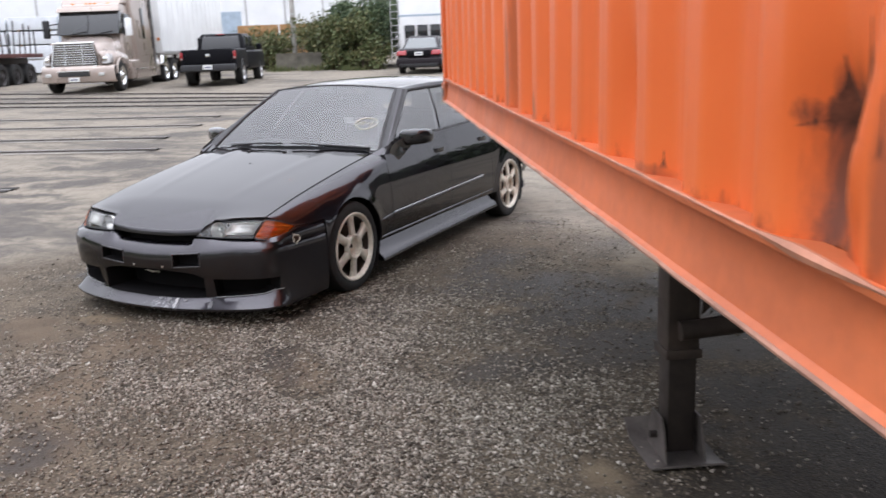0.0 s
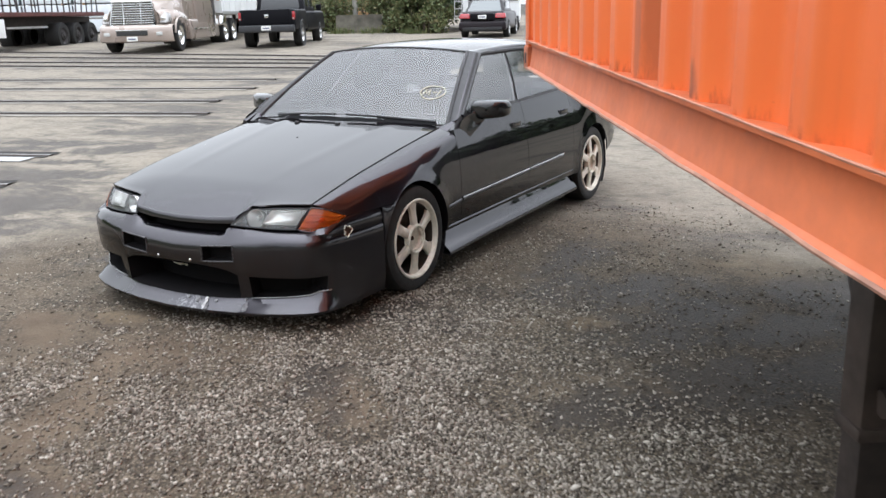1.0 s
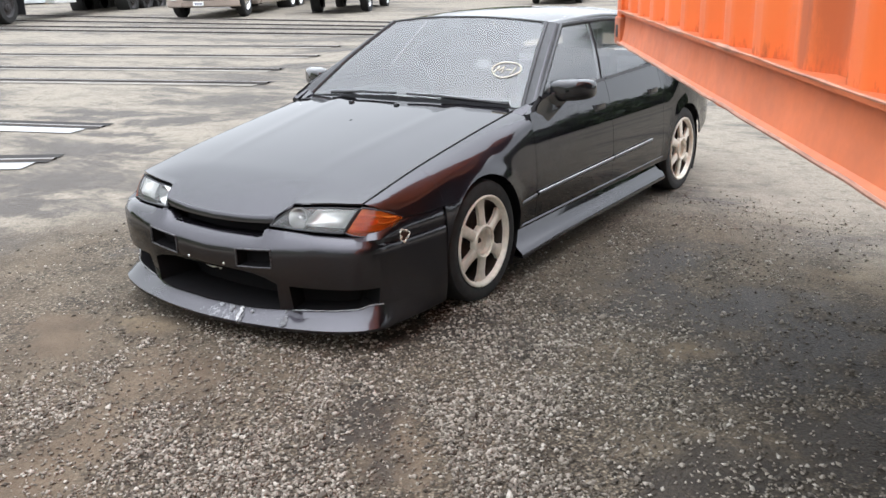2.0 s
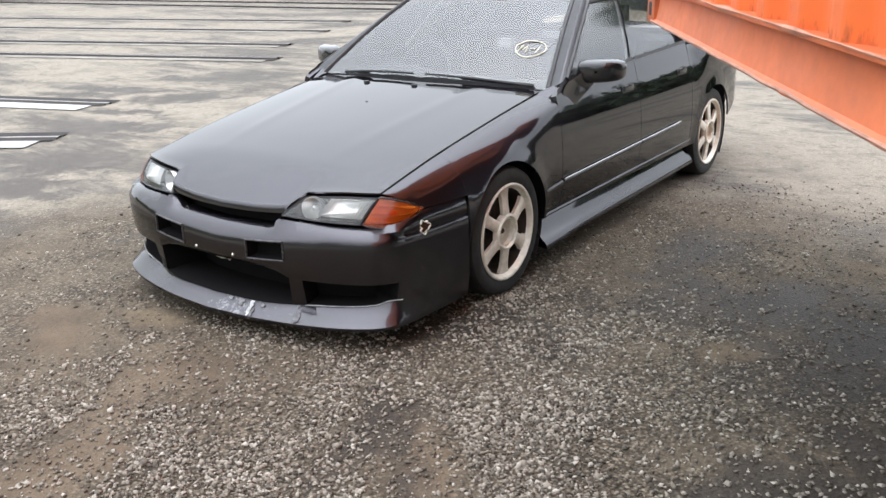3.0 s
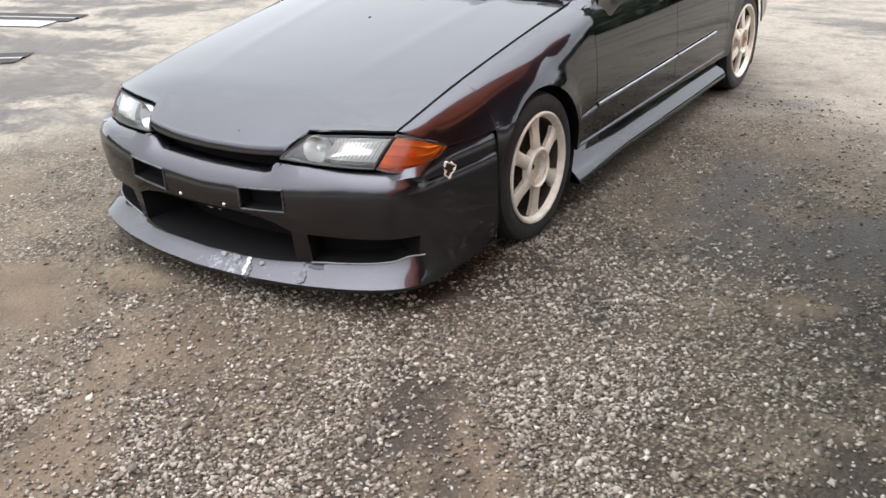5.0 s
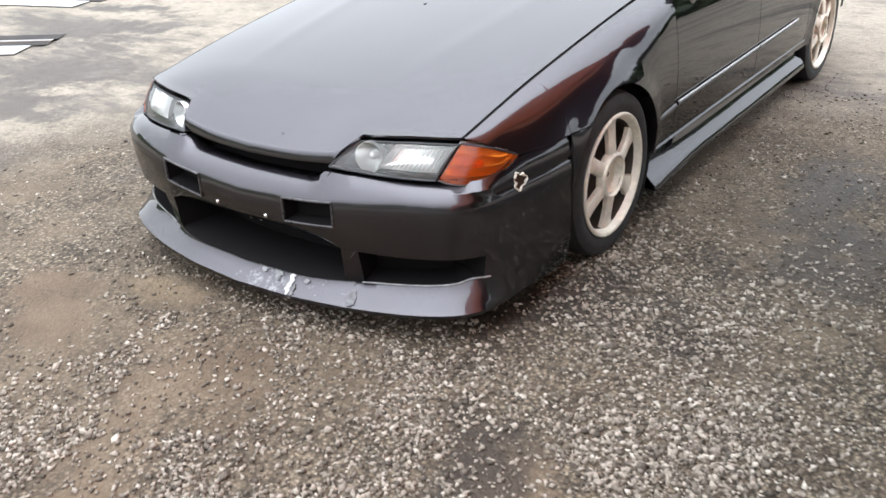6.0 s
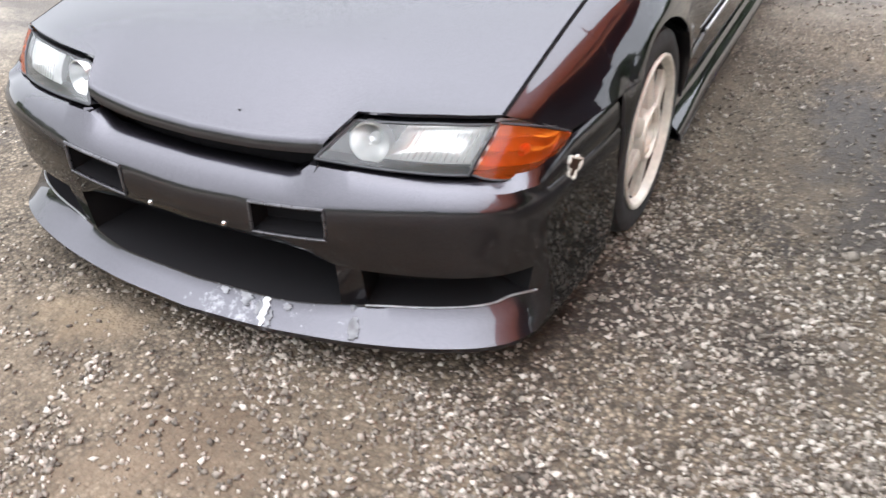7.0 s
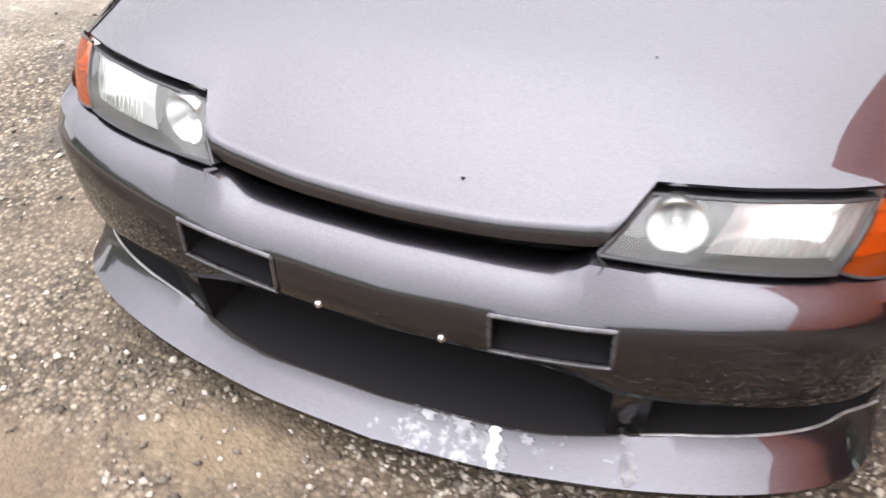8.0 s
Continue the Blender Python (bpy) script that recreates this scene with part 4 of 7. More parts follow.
def build_lamps(car):
    for s, m in ((1, lambda a: a), (-1, mirrored)):
        # corners of the lens: top outer, top inner, foot inner, foot outer
        top = [(x, lamp_top_y(x) - 0.004, hood_z(x, lamp_top_y(x)) - 0.020) for x in np.linspace(0.380, 0.684, 16)]
        foot = [(x, None, None) for x in np.linspace(0.338, 0.684, 16)]
        low = []
        for x, _, _ in foot:
            t = plan_t(x)
            (px, py), (nx, ny) = plan(t)
            low.append((px + nx * -0.066, py + ny * -0.066, bump_top(x) + 0.006))

        def lens(u, v, back=0.0):
            i = u * 15
            a, b = int(min(i, 14)), i - int(min(i, 14))
            p = Vector(lerp(low[a], low[a + 1], b)).lerp(Vector(lerp(top[a], top[a + 1], b)), v)
            return tuple(p + Vector((0.25, -1, 0.25)) * (0.010 * math.sin(math.pi * v) - back))
        us, vs = list(np.linspace(0, 1, 16)), list(np.linspace(0, 1, 7))
        lamp = part("headlight", m(grid(lambda u, v: lens(u, v, 0.075), us, vs)), LAMP_HOUSE, car, "headlight behind a clear lens")
        g = part("lens", m(grid(lens, us, vs)), LENS, lamp, "clear headlight lens")
        g.visible_shadow = False
        # dark surround walls
        rim = [lens(u, 0) for u in us] + [lens(1, v) for v in vs[1:]] + [lens(u, 1) for u in us[::-1][1:]] + [lens(0, v) for v in vs[::-1][1:-1]]
        deep = [lens(u, 0, 0.075) for u in us] + [lens(1, v, 0.075) for v in vs[1:]] + [lens(u, 1, 0.075) for u in us[::-1][1:]] + [lens(0, v, 0.075) for v in vs[::-1][1:-1]]
        n = len(rim)
        part("surround", m((rim + deep, [(i, (i + 1) % n, (i + 1) % n + n, i + n) for i in range(n)])), BLACK_TRIM, lamp)
        part("seal", m(tube(rim + rim[:1], 0.004, 6)), BLACK_TRIM, lamp)
        # inner round reflector and the large outer one
        c = Vector(lens(0.25, 0.46, 0.026))
        f = Vector((0.22, -1.0, 0.12)).normalized()
        turn = f.to_track_quat('X', 'Z').to_matrix().to_4x4()
        bowl_v, bowl_f = lathe([(0.012, -0.045), (0.024, -0.036), (0.038, -0.016), (0.043, 0.0), (0.046, 0.0), (0.046, -0.03)], 28)
        bowl_v = [tuple(Matrix.Translation(c) @ turn @ Vector(p)) for p in bowl_v]
        part("round_reflector", m((bowl_v, bowl_f)), CHROME, lamp, "round chrome reflector")
        bulb_v, bulb_f = lathe([(0.0, -0.012), (0.010, -0.016), (0.013, -0.028), (0.012, -0.055)], 16)
        part("bulb", m(([tuple(Matrix.Translation(c) @ turn @ Vector(p)) for p in bulb_v], bulb_f)), CHROME, lamp)

        def dish(u, v):
            uu, vv = 0.42 + 0.55 * u, 0.20 + 0.74 * v
            return lens(uu, vv, 0.014 + 0.045 * (1 - (2 * u - 1) ** 2) ** 0.5 * (1 - (2 * v - 1) ** 4) ** 0.5)
        part("wide_reflector", m(grid(dish, list(np.linspace(0, 1, 17)), list(np.linspace(0, 1, 11)))), CHROME, lamp, "wide chrome reflector")
        ribs = []
        for k in np.linspace(0.52, 0.92, 11):
            ribs.append(tube([lens(k, 0.26, 0.008), lens(k, 0.84, 0.008)], 0.0018, 5))
        part("lens_fluting", m(joined(*ribs)), LENS, lamp)
        # amber corner lamp
        t0 = Vector(lens(1, 1)) + Vector((0.006, 0.006, 0.002))
        b0 = Vector(lens(1, 0)) + Vector((0.006, 0.006, 0.0))
        tip = Vector((0.800, -0.566, 0.537))

        def amber(u, v):
            top_p = t0.lerp(tip, u) + Vector((0.018, -0.012, 0.010)) * math.sin(math.pi * u)
            low_p = b0.lerp(tip, u) + Vector((0.034, -0.030, -0.030)) * math.sin(math.pi * u) ** 0.8
            p = low_p.lerp(top_p, v)
            return tuple(p + Vector((0.6, -0.7, 0)) * 0.008 * math.sin(math.pi * v))
        us2 = list(np.linspace(0, 0.985, 14))
        corner = part("indicator", m(grid(amber, us2, vs)), AMBER, car, "amber corner indicator lens")
        part("indicator_back", m(grid(lambda u, v: tuple(Vector(amber(u, v)) + Vector((-0.025, 0.03, 0)) * (1 + 0.45 * math.cos(7 * math.pi * v) * math.sin(math.pi * u) - 0.25 * math.cos(9 * u))), list(np.linspace(0, 0.985, 24)), list(np.linspace(0, 1, 29)))), LAMP_BACK, corner)
        bulb_at = Vector(amber(0.38, 0.5)) + Vector((-0.014, 0.018, 0.0))
        bulb_v, bulb_f = lathe([(0.0, 0.016), (0.009, 0.012), (0.012, 0.0), (0.008, -0.012), (0.008, -0.02)], 14, "y")
        part("bulb", m(([(x + bulb_at.x, y + bulb_at.y, z + bulb_at.z) for x, y, z in bulb_v], bulb_f)), AMBER_FAR, corner)
        part("seal", m(tube([amber(u, 0) for u in us2] + [amber(u, 1) for u in us2[::-1]], 0.003, 6)), BLACK_TRIM, corner)


def build_wheel():
    """A six-spoke alloy wheel whose outer face looks along +x; its centre is the origin."""
    t = [(0.205, -0.190), (0.222, -0.198), (0.262, -0.200), (0.282, -0.190), (0.291, -0.165), (0.2925, -0.10), (0.291, -0.035), (0.282, -0.010), (0.262, 0.000), (0.228, -0.004), (0.212, -0.012), (0.205, -0.016)]
    rim = [(0.219, -0.006), (0.219, 0.000), (0.213, 0.003), (0.205, 0.000), (0.200, -0.010), (0.194, -0.022), (0.190, -0.06), (0.180, -0.10), (0.186, -0.17), (0.200, -0.19), (0.214, -0.195)]
    w = part("wheel", lathe(rim[:6], 64), RIM_METAL, None, "six-spoke cream-silver alloy wheel")
    part("rim_barrel", lathe(rim[5:], 48), RIM_DARK, w, "dark brown inner barrel of the rim")
    part("tyre", lathe(t, 64), RUBBER, w, "low-profile black tyre")
    for k in range(6):
        a = math.radians(90 + 60 * k)
        prof = [(0.055, 0.030, -0.006), (0.085, 0.026, -0.006), (0.12, 0.024, -0.010), (0.155, 0.026, -0.014), (0.180, 0.033, -0.017), (0.199, 0.046, -0.019)]
        v, f = [], []
        for r, hw, h in prof:
            for off, dh in ((-hw, -0.022), (-hw, -0.006), (-hw * 0.62, 0.0), (hw * 0.62, 0.0), (hw, -0.006), (hw, -0.022)):
                v.append((h + dh, r * math.cos(a) - off * math.sin(a), r * math.sin(a) + off * math.cos(a)))
        for i in range(len(prof) - 1):
            for j in range(5):
                f.append((i * 6 + j, i * 6 + j + 1, i * 6 + 7 + j, i * 6 + 6 + j))
        part("spoke", (v, f, 35), RIM_METAL, w)
    hub = [(0.0, -0.038), (0.046, -0.037), (0.060, -0.030), (0.066, -0.012), (0.068, 0.000), (0.073, 0.003), (0.079, 0.000), (0.083, -0.012), (0.085, -0.03)]
    part("hub", lathe(hub, 40), RIM_METAL, w, "round hub with a sunken centre")
    part("hub_nut", lathe([(0.0, -0.027), (0.009, -0.027), (0.013, -0.032), (0.014, -0.040)], 6), STEEL_DARK, w)
    part("brake_disc", lathe([(0.03, -0.10), (0.135, -0.10), (0.138, -0.112), (0.138, -0.125), (0.03, -0.125)], 40), BRAKE, w, "rusty brake disc")
    part("brake_caliper", vf(box(-0.13, -0.075, -0.155, -0.085, -0.05, 0.07, 0.01)), STEEL_DARK, w)
    return w


def build_car():
    car = thing("saloon_car", Matrix(), "dark gunmetal lowered four-door saloon car parked on gravel", "car")
    build_bumper(car)
    build_wings(car)
    build_doors(car)
    build_hood(car)
    glass = build_cabin(car)
    build_lamps(car)
    w = build_wheel()
    place = [(0.842, AXLE_F, 0), (0.836, AXLE_R, 0), (-0.842, AXLE_F, 180), (-0.836, AXLE_R, 180)]
    first = True
    for x, y, turn in place:
        m = pose(x, y, 0.291, 0, 0, turn)
        ob = w if first else copy_thing(w, m)
        ob.matrix_basis = m
        ob.parent = car
        first = False
    return car, glass


def build_car_details(car, glass):
    for s, m in ((1, lambda a: a), (-1, mirrored)):
        # door mirror: a rounded shell on a foot
        def shell(u, v):
            a, b = 2 * math.pi * u, math.pi * (v - 0.5)
            ca, sa, cb, sb = math.cos(a), math.sin(a), math.cos(b), math.sin(b)
            e = lambda q, p: math.copysign(abs(q) ** p, q)
            x = 0.888 + 0.104 * e(cb, 0.45) * e(ca, 0.5)
            out = (x - 0.888) / 0.104
            z = 0.907 + (0.056 - 0.004 * out) * e(cb, 0.45) * e(sa, 0.55) + 0.004 * out
            y = 0.795 + 0.066 * e(sb, 0.75) * (1 - 0.22 * out * out) + 0.045 * out
            return (x, y, z)
        mir = part("door_mirror", m(grid(shell, list(np.linspace(0, 1, 29)), list(np.linspace(0.001, 0.999, 15)))), MIRROR_BLACK, car, "glossy black door mirror")
        part("mirror_glass", m(([(0.985 * x + 0.013, y + 0.078, 0.99 * z + 0.008) for x, y, z in [(0.785, 0.745, 0.875), (0.955, 0.83, 0.885), (0.958, 0.83, 0.955), (0.785, 0.745, 0.945)]], [(0, 1, 2, 3)])), CHROME, mir)

        def arm(k, v):
            a = 2 * math.pi * v
            c = Vector((0.812, 0.630, 0.812)).lerp(Vector((0.845, 0.765, 0.885)), k)
            r = 0.072 * (1 - k) + 0.040 * k
            return (c.x + 0.4 * r * math.cos(a) * (0.3 + k), c.y + r * math.cos(a), c.z + r * math.sin(a) * 0.9)
        part("mirror_foot", m(grid(arm, list(np.linspace(0, 1, 7)), list(np.linspace(0, 1, 17)), flip=True)), MIRROR_BLACK, mir)
        v, f = plate([(0.66, 0.884), (0.80, 0.886), (0.80, 0.946)], 0.010, "yz")
        part("sail_panel", m(([(x + 0.775 - 0.55 * (z - 0.87), y, z) for x, y, z in v], f)), MIRROR_BLACK, mir)
        # small horn where the bumper rises to the bonnet edge
        horn = [(0.285, -0.868, 0.462), (0.330, -0.858, 0.500), (0.345, -0.872, 0.502), (0.325, -0.902, 0.455), (0.300, -0.875, 0.440)]
        top = [Vector(p) for p in horn]
        low = [p + Vector((0, 0.03, -0.04)) for p in top]
        part("bumper_horn", m(([tuple(p) for p in top + low], [(0, 1, 2, 3, 4), (9, 8, 7, 6, 5)] + [(i, i + 5, (i + 1) % 5 + 5, (i + 1) % 5) for i in range(5)])), PAINT, car)
        # gap line of the bonnet and wing
        seam = [(EDGE_X - 0.0005, y, hood_edge(y) - 0.004) for y in np.linspace(-0.685, 0.53, 30)]
        part("bonnet_gap", m(tube(seam, 0.003, 5)), VOID, car)
        cut = [(side_x(0.488, z) - 0.002, 0.488, z) for z in np.linspace(0.28, 0.812, 18)]
        part("door_gap", m(tube(cut, 0.002, 5)), VOID, car)
        cut = [(side_x(1.410, z) - 0.002, 1.410, z) for z in np.linspace(0.28, 0.89, 18)]
        part("door_gap", m(tube(cut, 0.002, 5)), VOID, car)
        seam = [(wing_section(y, hood_edge(y), EDGE_X, 0)(0.532) + arch_bulge(y, 0.532, 0) - 0.001, y, 0.5325) for y in np.linspace(-0.56, -0.225, 12)]
        part("bumper_gap", m(tube(seam, 0.0018, 5)), VOID, car)
        # broken-out hole of the side marker lamp
        c = Vector((0.8165, -0.586, 0.467))
        n = Vector((0.93, -0.37, 0.0)).normalized()
        turn = n.to_track_quat('X', 'Z').to_matrix().to_4x4()
        ring = []
        for i in range(24):
            a = 2 * math.pi * i / 24
            r = 0.021 + 0.004 * math.sin(3 * a + 1) + 0.003 * math.sin(7 * a)
            ring.append(tuple(Matrix.Translation(c) @ turn @ Vector((0.003, r * math.cos(a), r * math.sin(a) * 1.15))))
        hole = part("marker_hole", m((ring, [tuple(range(24))])), BRAKE, car, "jagged hole left by a missing side marker")
        for i0, i1 in ((0, 7), (6, 13), (12, 19), (18, 25)):
            part("torn_edge", m(tube([ring[i % 24] for i in range(i0, i1)], [0.0034 + 0.0016 * math.sin(5 * i) for i in range(i0, i1)], 6)), TORN, hole, "pale torn plastic edge")
    # wipers
    for pts in (((-0.505, 0.500, 0.862), (-0.30, 0.478, 0.878), (-0.02, 0.470, 0.884)), ((0.06, 0.470, 0.884), (0.30, 0.482, 0.878), (0.655, 0.540, 0.852))):
        w = part("wiper", tube([lerp(pts[0], pts[1], k) for k in (0, 0.5, 1)] + [lerp(pts[1], pts[2], k) for k in (0.33, 0.66, 1)], 0.0065, 6), BLACK_TRIM, car, "black wiper at rest")
        mid = pts[1]
        part("wiper_arm", tube([pts[2] if pts[0][0] > 0 else pts[0], lerp(pts[0], pts[2], 0.35), mid], [0.010, 0.008, 0.006], 6), BLACK_TRIM, w)
        a, b = (pts[0], pts[1])
        part("wiper_joint", tube([lerp(a, b, 0.10), lerp(a, b, 0.52)], 0.006, 6), BOLT, w, "bright wiper arm")
    # chalk mark on the glass: an outline and two letters with a dash
    def on_glass(u, v):
        x = 0.520 + 0.074 * u
        k = 0.355 + 0.098 * v
        p = Vector(glass(x / (0.722 - 0.187 * k), k))
        return tuple(p + Vector((0, -0.55, 0.83)) * 0.004)
    oval = [(math.cos(a) * (1.0 if abs(math.cos(a)) < 0.95 else 1.05), 0.85 * math.sin(a) * (1 + 0.06 * math.sin(3 * a))) for a in np.linspace(0.1, 2 * math.pi + 0.15, 40)]
    strokes = [oval, [(-0.74, -0.40), (-0.62, 0.28), (-0.46, -0.26), (-0.28, 0.30), (-0.18, -0.40)], [(0.02, -0.02), (0.30, 0.02)], [(0.56, 0.38), (0.52, -0.42)]]
    mark = None
    for st in strokes:
        t = tube([on_glass(*p) for p in st], 0.0029, 5)
        mark = part("chalk_mark", t, CHALK, car, "chalked oval with M-1 on the windscreen") if mark is None else mark
        if mark.data.vertices[0].co[:] != tuple(np.float32(t[0][0])):
            part("chalk_stroke", t, CHALK, mark)
    # chip marks on the bonnet and crack on the splitter
    for x, y, r in ((0.105, -0.822, 0.004), (-0.01, 0.08, 0.007), (0.33, -0.55, 0.002), (-0.2, -0.4, 0.002)):
        z = hood_z(x, y)
        v = [(x + r * math.cos(a) * (1 + 0.4 * math.sin(2 * a + x * 50)), y + r * math.sin(a), z + 0.0012) for a in np.linspace(0, 2 * math.pi, 9)[:-1]]
        part("paint_chip", (v, [tuple(range(8))]), VOID, car)
    part("loose_bracket", tube([(-0.075, -0.900, 0.306), (-0.055, -0.893, 0.286), (-0.02, -0.888, 0.279), (0.015, -0.888, 0.284), (0.03, -0.890, 0.279)], [0.007, 0.004, 0.006, 0.003, 0.006], 6), TORN, car, "bent pale bracket below the plate bolts")
    rng = random.Random(5)

    def crack_patch(x0, k0, k1, half):
        """A ragged white patch laid over the lip from k0 to k1 of its slope."""
        v, f = [], []
        n = 12
        for i in range(n + 1):
            k = k0 + (k1 - k0) * i / n
            mid = x0 + 0.008 * k + rng.uniform(-0.0035, 0.0035)
            w = half * (0.35 + 0.65 * math.sin(math.pi * (i + 0.5) / (n + 1))) * rng.uniform(0.55, 1.25)
            for side in (-1, 1):
                t = plan_t(mid + side * w)
                rows = bumper_rows(t)
                a = 9 + k * 3.99
                o, z = lerp(rows[int(a)], rows[int(a) + 1], a - int(a))
                (x, y), (nx, ny) = plan(t)
                v.append((x + nx * (o + 0.0015), y + ny * (o + 0.0015), z + 0.0022))
        for i in range(n):
            f.append((2 * i, 2 * i + 1, 2 * i + 3, 2 * i + 2))
        return v, f
    crack = part("splitter_crack", crack_patch(0.205, 0.10, 1.0, 0.011), CRACK_WHITE, car, "white cracked fibre repair on the splitter", thick=0.001)
    for x0, k0, k1, half in ((0.190, 0.35, 0.7, 0.010), (0.222, 0.5, 0.98, 0.008), (0.150, 0.2, 0.55, 0.016), (0.085, 0.15, 0.4, 0.012), (0.415, 0.05, 0.35, 0.006), (0.425, 0.45, 0.95, 0.012), (0.262, 0.3, 0.45, 0.010)):
        part("bare_patch", crack_patch(x0, k0, k1, half), BARE_FIBRE, crack, "grey bare fibre showing through", thick=0.001)


def build_interior(car):
    part("cabin_floor", boxes((-0.72, 0.72, 0.42, 2.75, 0.22, 0.30)), DARK_INSIDE, car)
    for s in (1, -1):
        part("door_card", grid(lambda y, v: (s * (side_x(y, 0.25 + (belt(y) - 0.28) * v) - 0.055), y, 0.25 + (belt(y) - 0.28) * v), list(np.linspace(0.52, 2.2, 12)), list(np.linspace(0, 1, 6))), DARK_INSIDE, car)
    part("headlining", grid(lambda u, v: (u * 0.54, 1.22 + 1.0 * v, 1.205 + 0.03 * (1 - u * u)), list(np.linspace(-1, 1, 9)), list(np.linspace(0, 1, 6))), LINING, car)
    part("parcel_shelf", boxes((-0.64, 0.64, 2.25, 2.80, 0.86, 0.90)), DARK_INSIDE, car)

    def dash(u, v):
        prof = [(0.47, 0.80), (0.60, 0.835), (0.78, 0.845), (0.90, 0.82), (0.93, 0.74), (0.90, 0.55), (0.88, 0.30)]
        i = min(int(v), 5)
        y, z = lerp(prof[i], prof[i + 1], v - i)
        hump = 0.045 * math.exp(-((u + 0.36) / 0.17) ** 2) * smooth(0.55, 0.80, y)
        return (u, y, z + hump)
    part("dashboard", grid(dash, list(np.linspace(-0.70, 0.70, 29)), [0, 0.5, 1, 1.5, 2, 2.5, 3, 3.5, 4, 5, 6]), DARK_INSIDE, car, "dark dashboard")
    ring = []
    for a in np.linspace(0, 2 * math.pi, 41):
        ring.append((-0.36 + 0.185 * math.cos(a), 1.02 + 0.185 * math.sin(a) * 0.42, 0.80 + 0.185 * math.sin(a) * 0.90))
    wheel = part("steering_wheel", tube(ring, 0.015, 8), DARK_INSIDE, car, "dark steering wheel on the right-hand seat side")
    part("wheel_hub", vf(box(-0.42, -0.30, 1.00, 1.05, 0.75, 0.85, 0.02)), DARK_INSIDE, wheel)
    part("wheel_spoke", tube([(-0.54, 1.02, 0.80), (-0.18, 1.02, 0.80)], 0.014, 6), DARK_INSIDE, wheel)
    for x in (-0.36, 0.36):
        prof = [(1.30, 0.42), (1.28, 0.52), (1.40, 0.54), (1.66, 0.50), (1.74, 0.56), (1.86, 0.98), (1.92, 1.02), (1.98, 0.98), (1.90, 0.50), (1.84, 0.40)]
        v, f = plate(prof, 0.50, "yz")
        seat = part("front_seat", ([(px + x - 0.25, y, z) for px, y, z in v], f), SEAT, car, "dark grey cloth front seat")
        part("headrest", vf(box(x - 0.13, x + 0.13, 1.93, 2.02, 1.00, 1.15, 0.03)), SEAT, seat)
    part("rear_seat", ([(x - 0.62, y, z) for x, y, z in plate([(2.0, 0.40), (2.0, 0.56), (2.30, 0.54), (2.48, 0.90), (2.58, 0.88), (2.5, 0.40)], 1.24, "yz")[0]], plate([(2.0, 0.40), (2.0, 0.56), (2.30, 0.54), (2.48, 0.90), (2.58, 0.88), (2.5, 0.40)], 1.24, "yz")[1]), SEAT, car)
    part("rear_view_mirror", vf(box(-0.11, 0.11, 1.075, 1.10, 1.145, 1.195, 0.012)), DARK_INSIDE, car, "dark inside mirror")
    part("paper_slip", vf(box(0.235, 0.315, 0.875, 0.907, 0.985, 1.03)), PAPER, car, "pale paper slip behind the windscreen", pose(0, 0.02, 0, 0, 0, 0))


# ---- the container on its trailer chassis ----
CONT_AT = pose(1.122, 0.767, 1.160, 0, 0.76, -58.3)
CONT_LONG, CONT_WIDE, CONT_HIGH = 12.19, 2.44, 2.90
PITCH = 0.28


def dents(s, z):
    """Knocks in the container's side: how far the sheet is pushed in."""
    d = 0.045 * math.exp(-((s - 4.965) / 0.065) ** 2 - ((z - 0.26) / 0.11) ** 2)
    d += 0.025 * math.exp(-((s - 4.17) / 0.06) ** 2 - ((z - 0.30) / 0.10) ** 2)
    d += 0.016 * math.exp(-((s - 2.72) / 0.12) ** 2 - ((z - 0.30) / 0.30) ** 2)
    d -= 0.030 * math.exp(-((s - 5.065 + 0.25 * (0.31 - z)) / 0.030) ** 2 - ((z - 0.24) / 0.10) ** 2)
    d += 0.006 * noise.noise((s * 1.7, z * 1.3, 0.4))
    return max(-0.025, d)


def corrugated(length, z0, z1, start, facing):
    """A pressed steel wall: flats and slopes repeat every PITCH."""
    ss = []
    s = start
    while s < length - 0.2:
        for off, w in ((0.0, 0.0), (0.072, 0.0), (0.140, 0.036), (0.212, 0.036)):
            ss.append((s + off, w))
        s += PITCH
    ss.append((s, 0.0))
    zs = list(np.linspace(z0, z0 + 0.9, 46)) + list(np.linspace(z0 + 0.9, z1, 6))[1:]
    dense = []
    for (a, wa), (b, wb) in zip(ss, ss[1:]):
        dense += [(a + (b - a) * q, wa + (wb - wa) * q) for q in (0, 0.2, 0.4, 0.6, 0.8)]
    dense.append(ss[-1])

    def f(i, z):
        s, w = dense[i]
        return (s, facing(w + (dents(s, z) if w < 1 else 0)), z)
    return grid(f, list(range(len(dense))), zs)


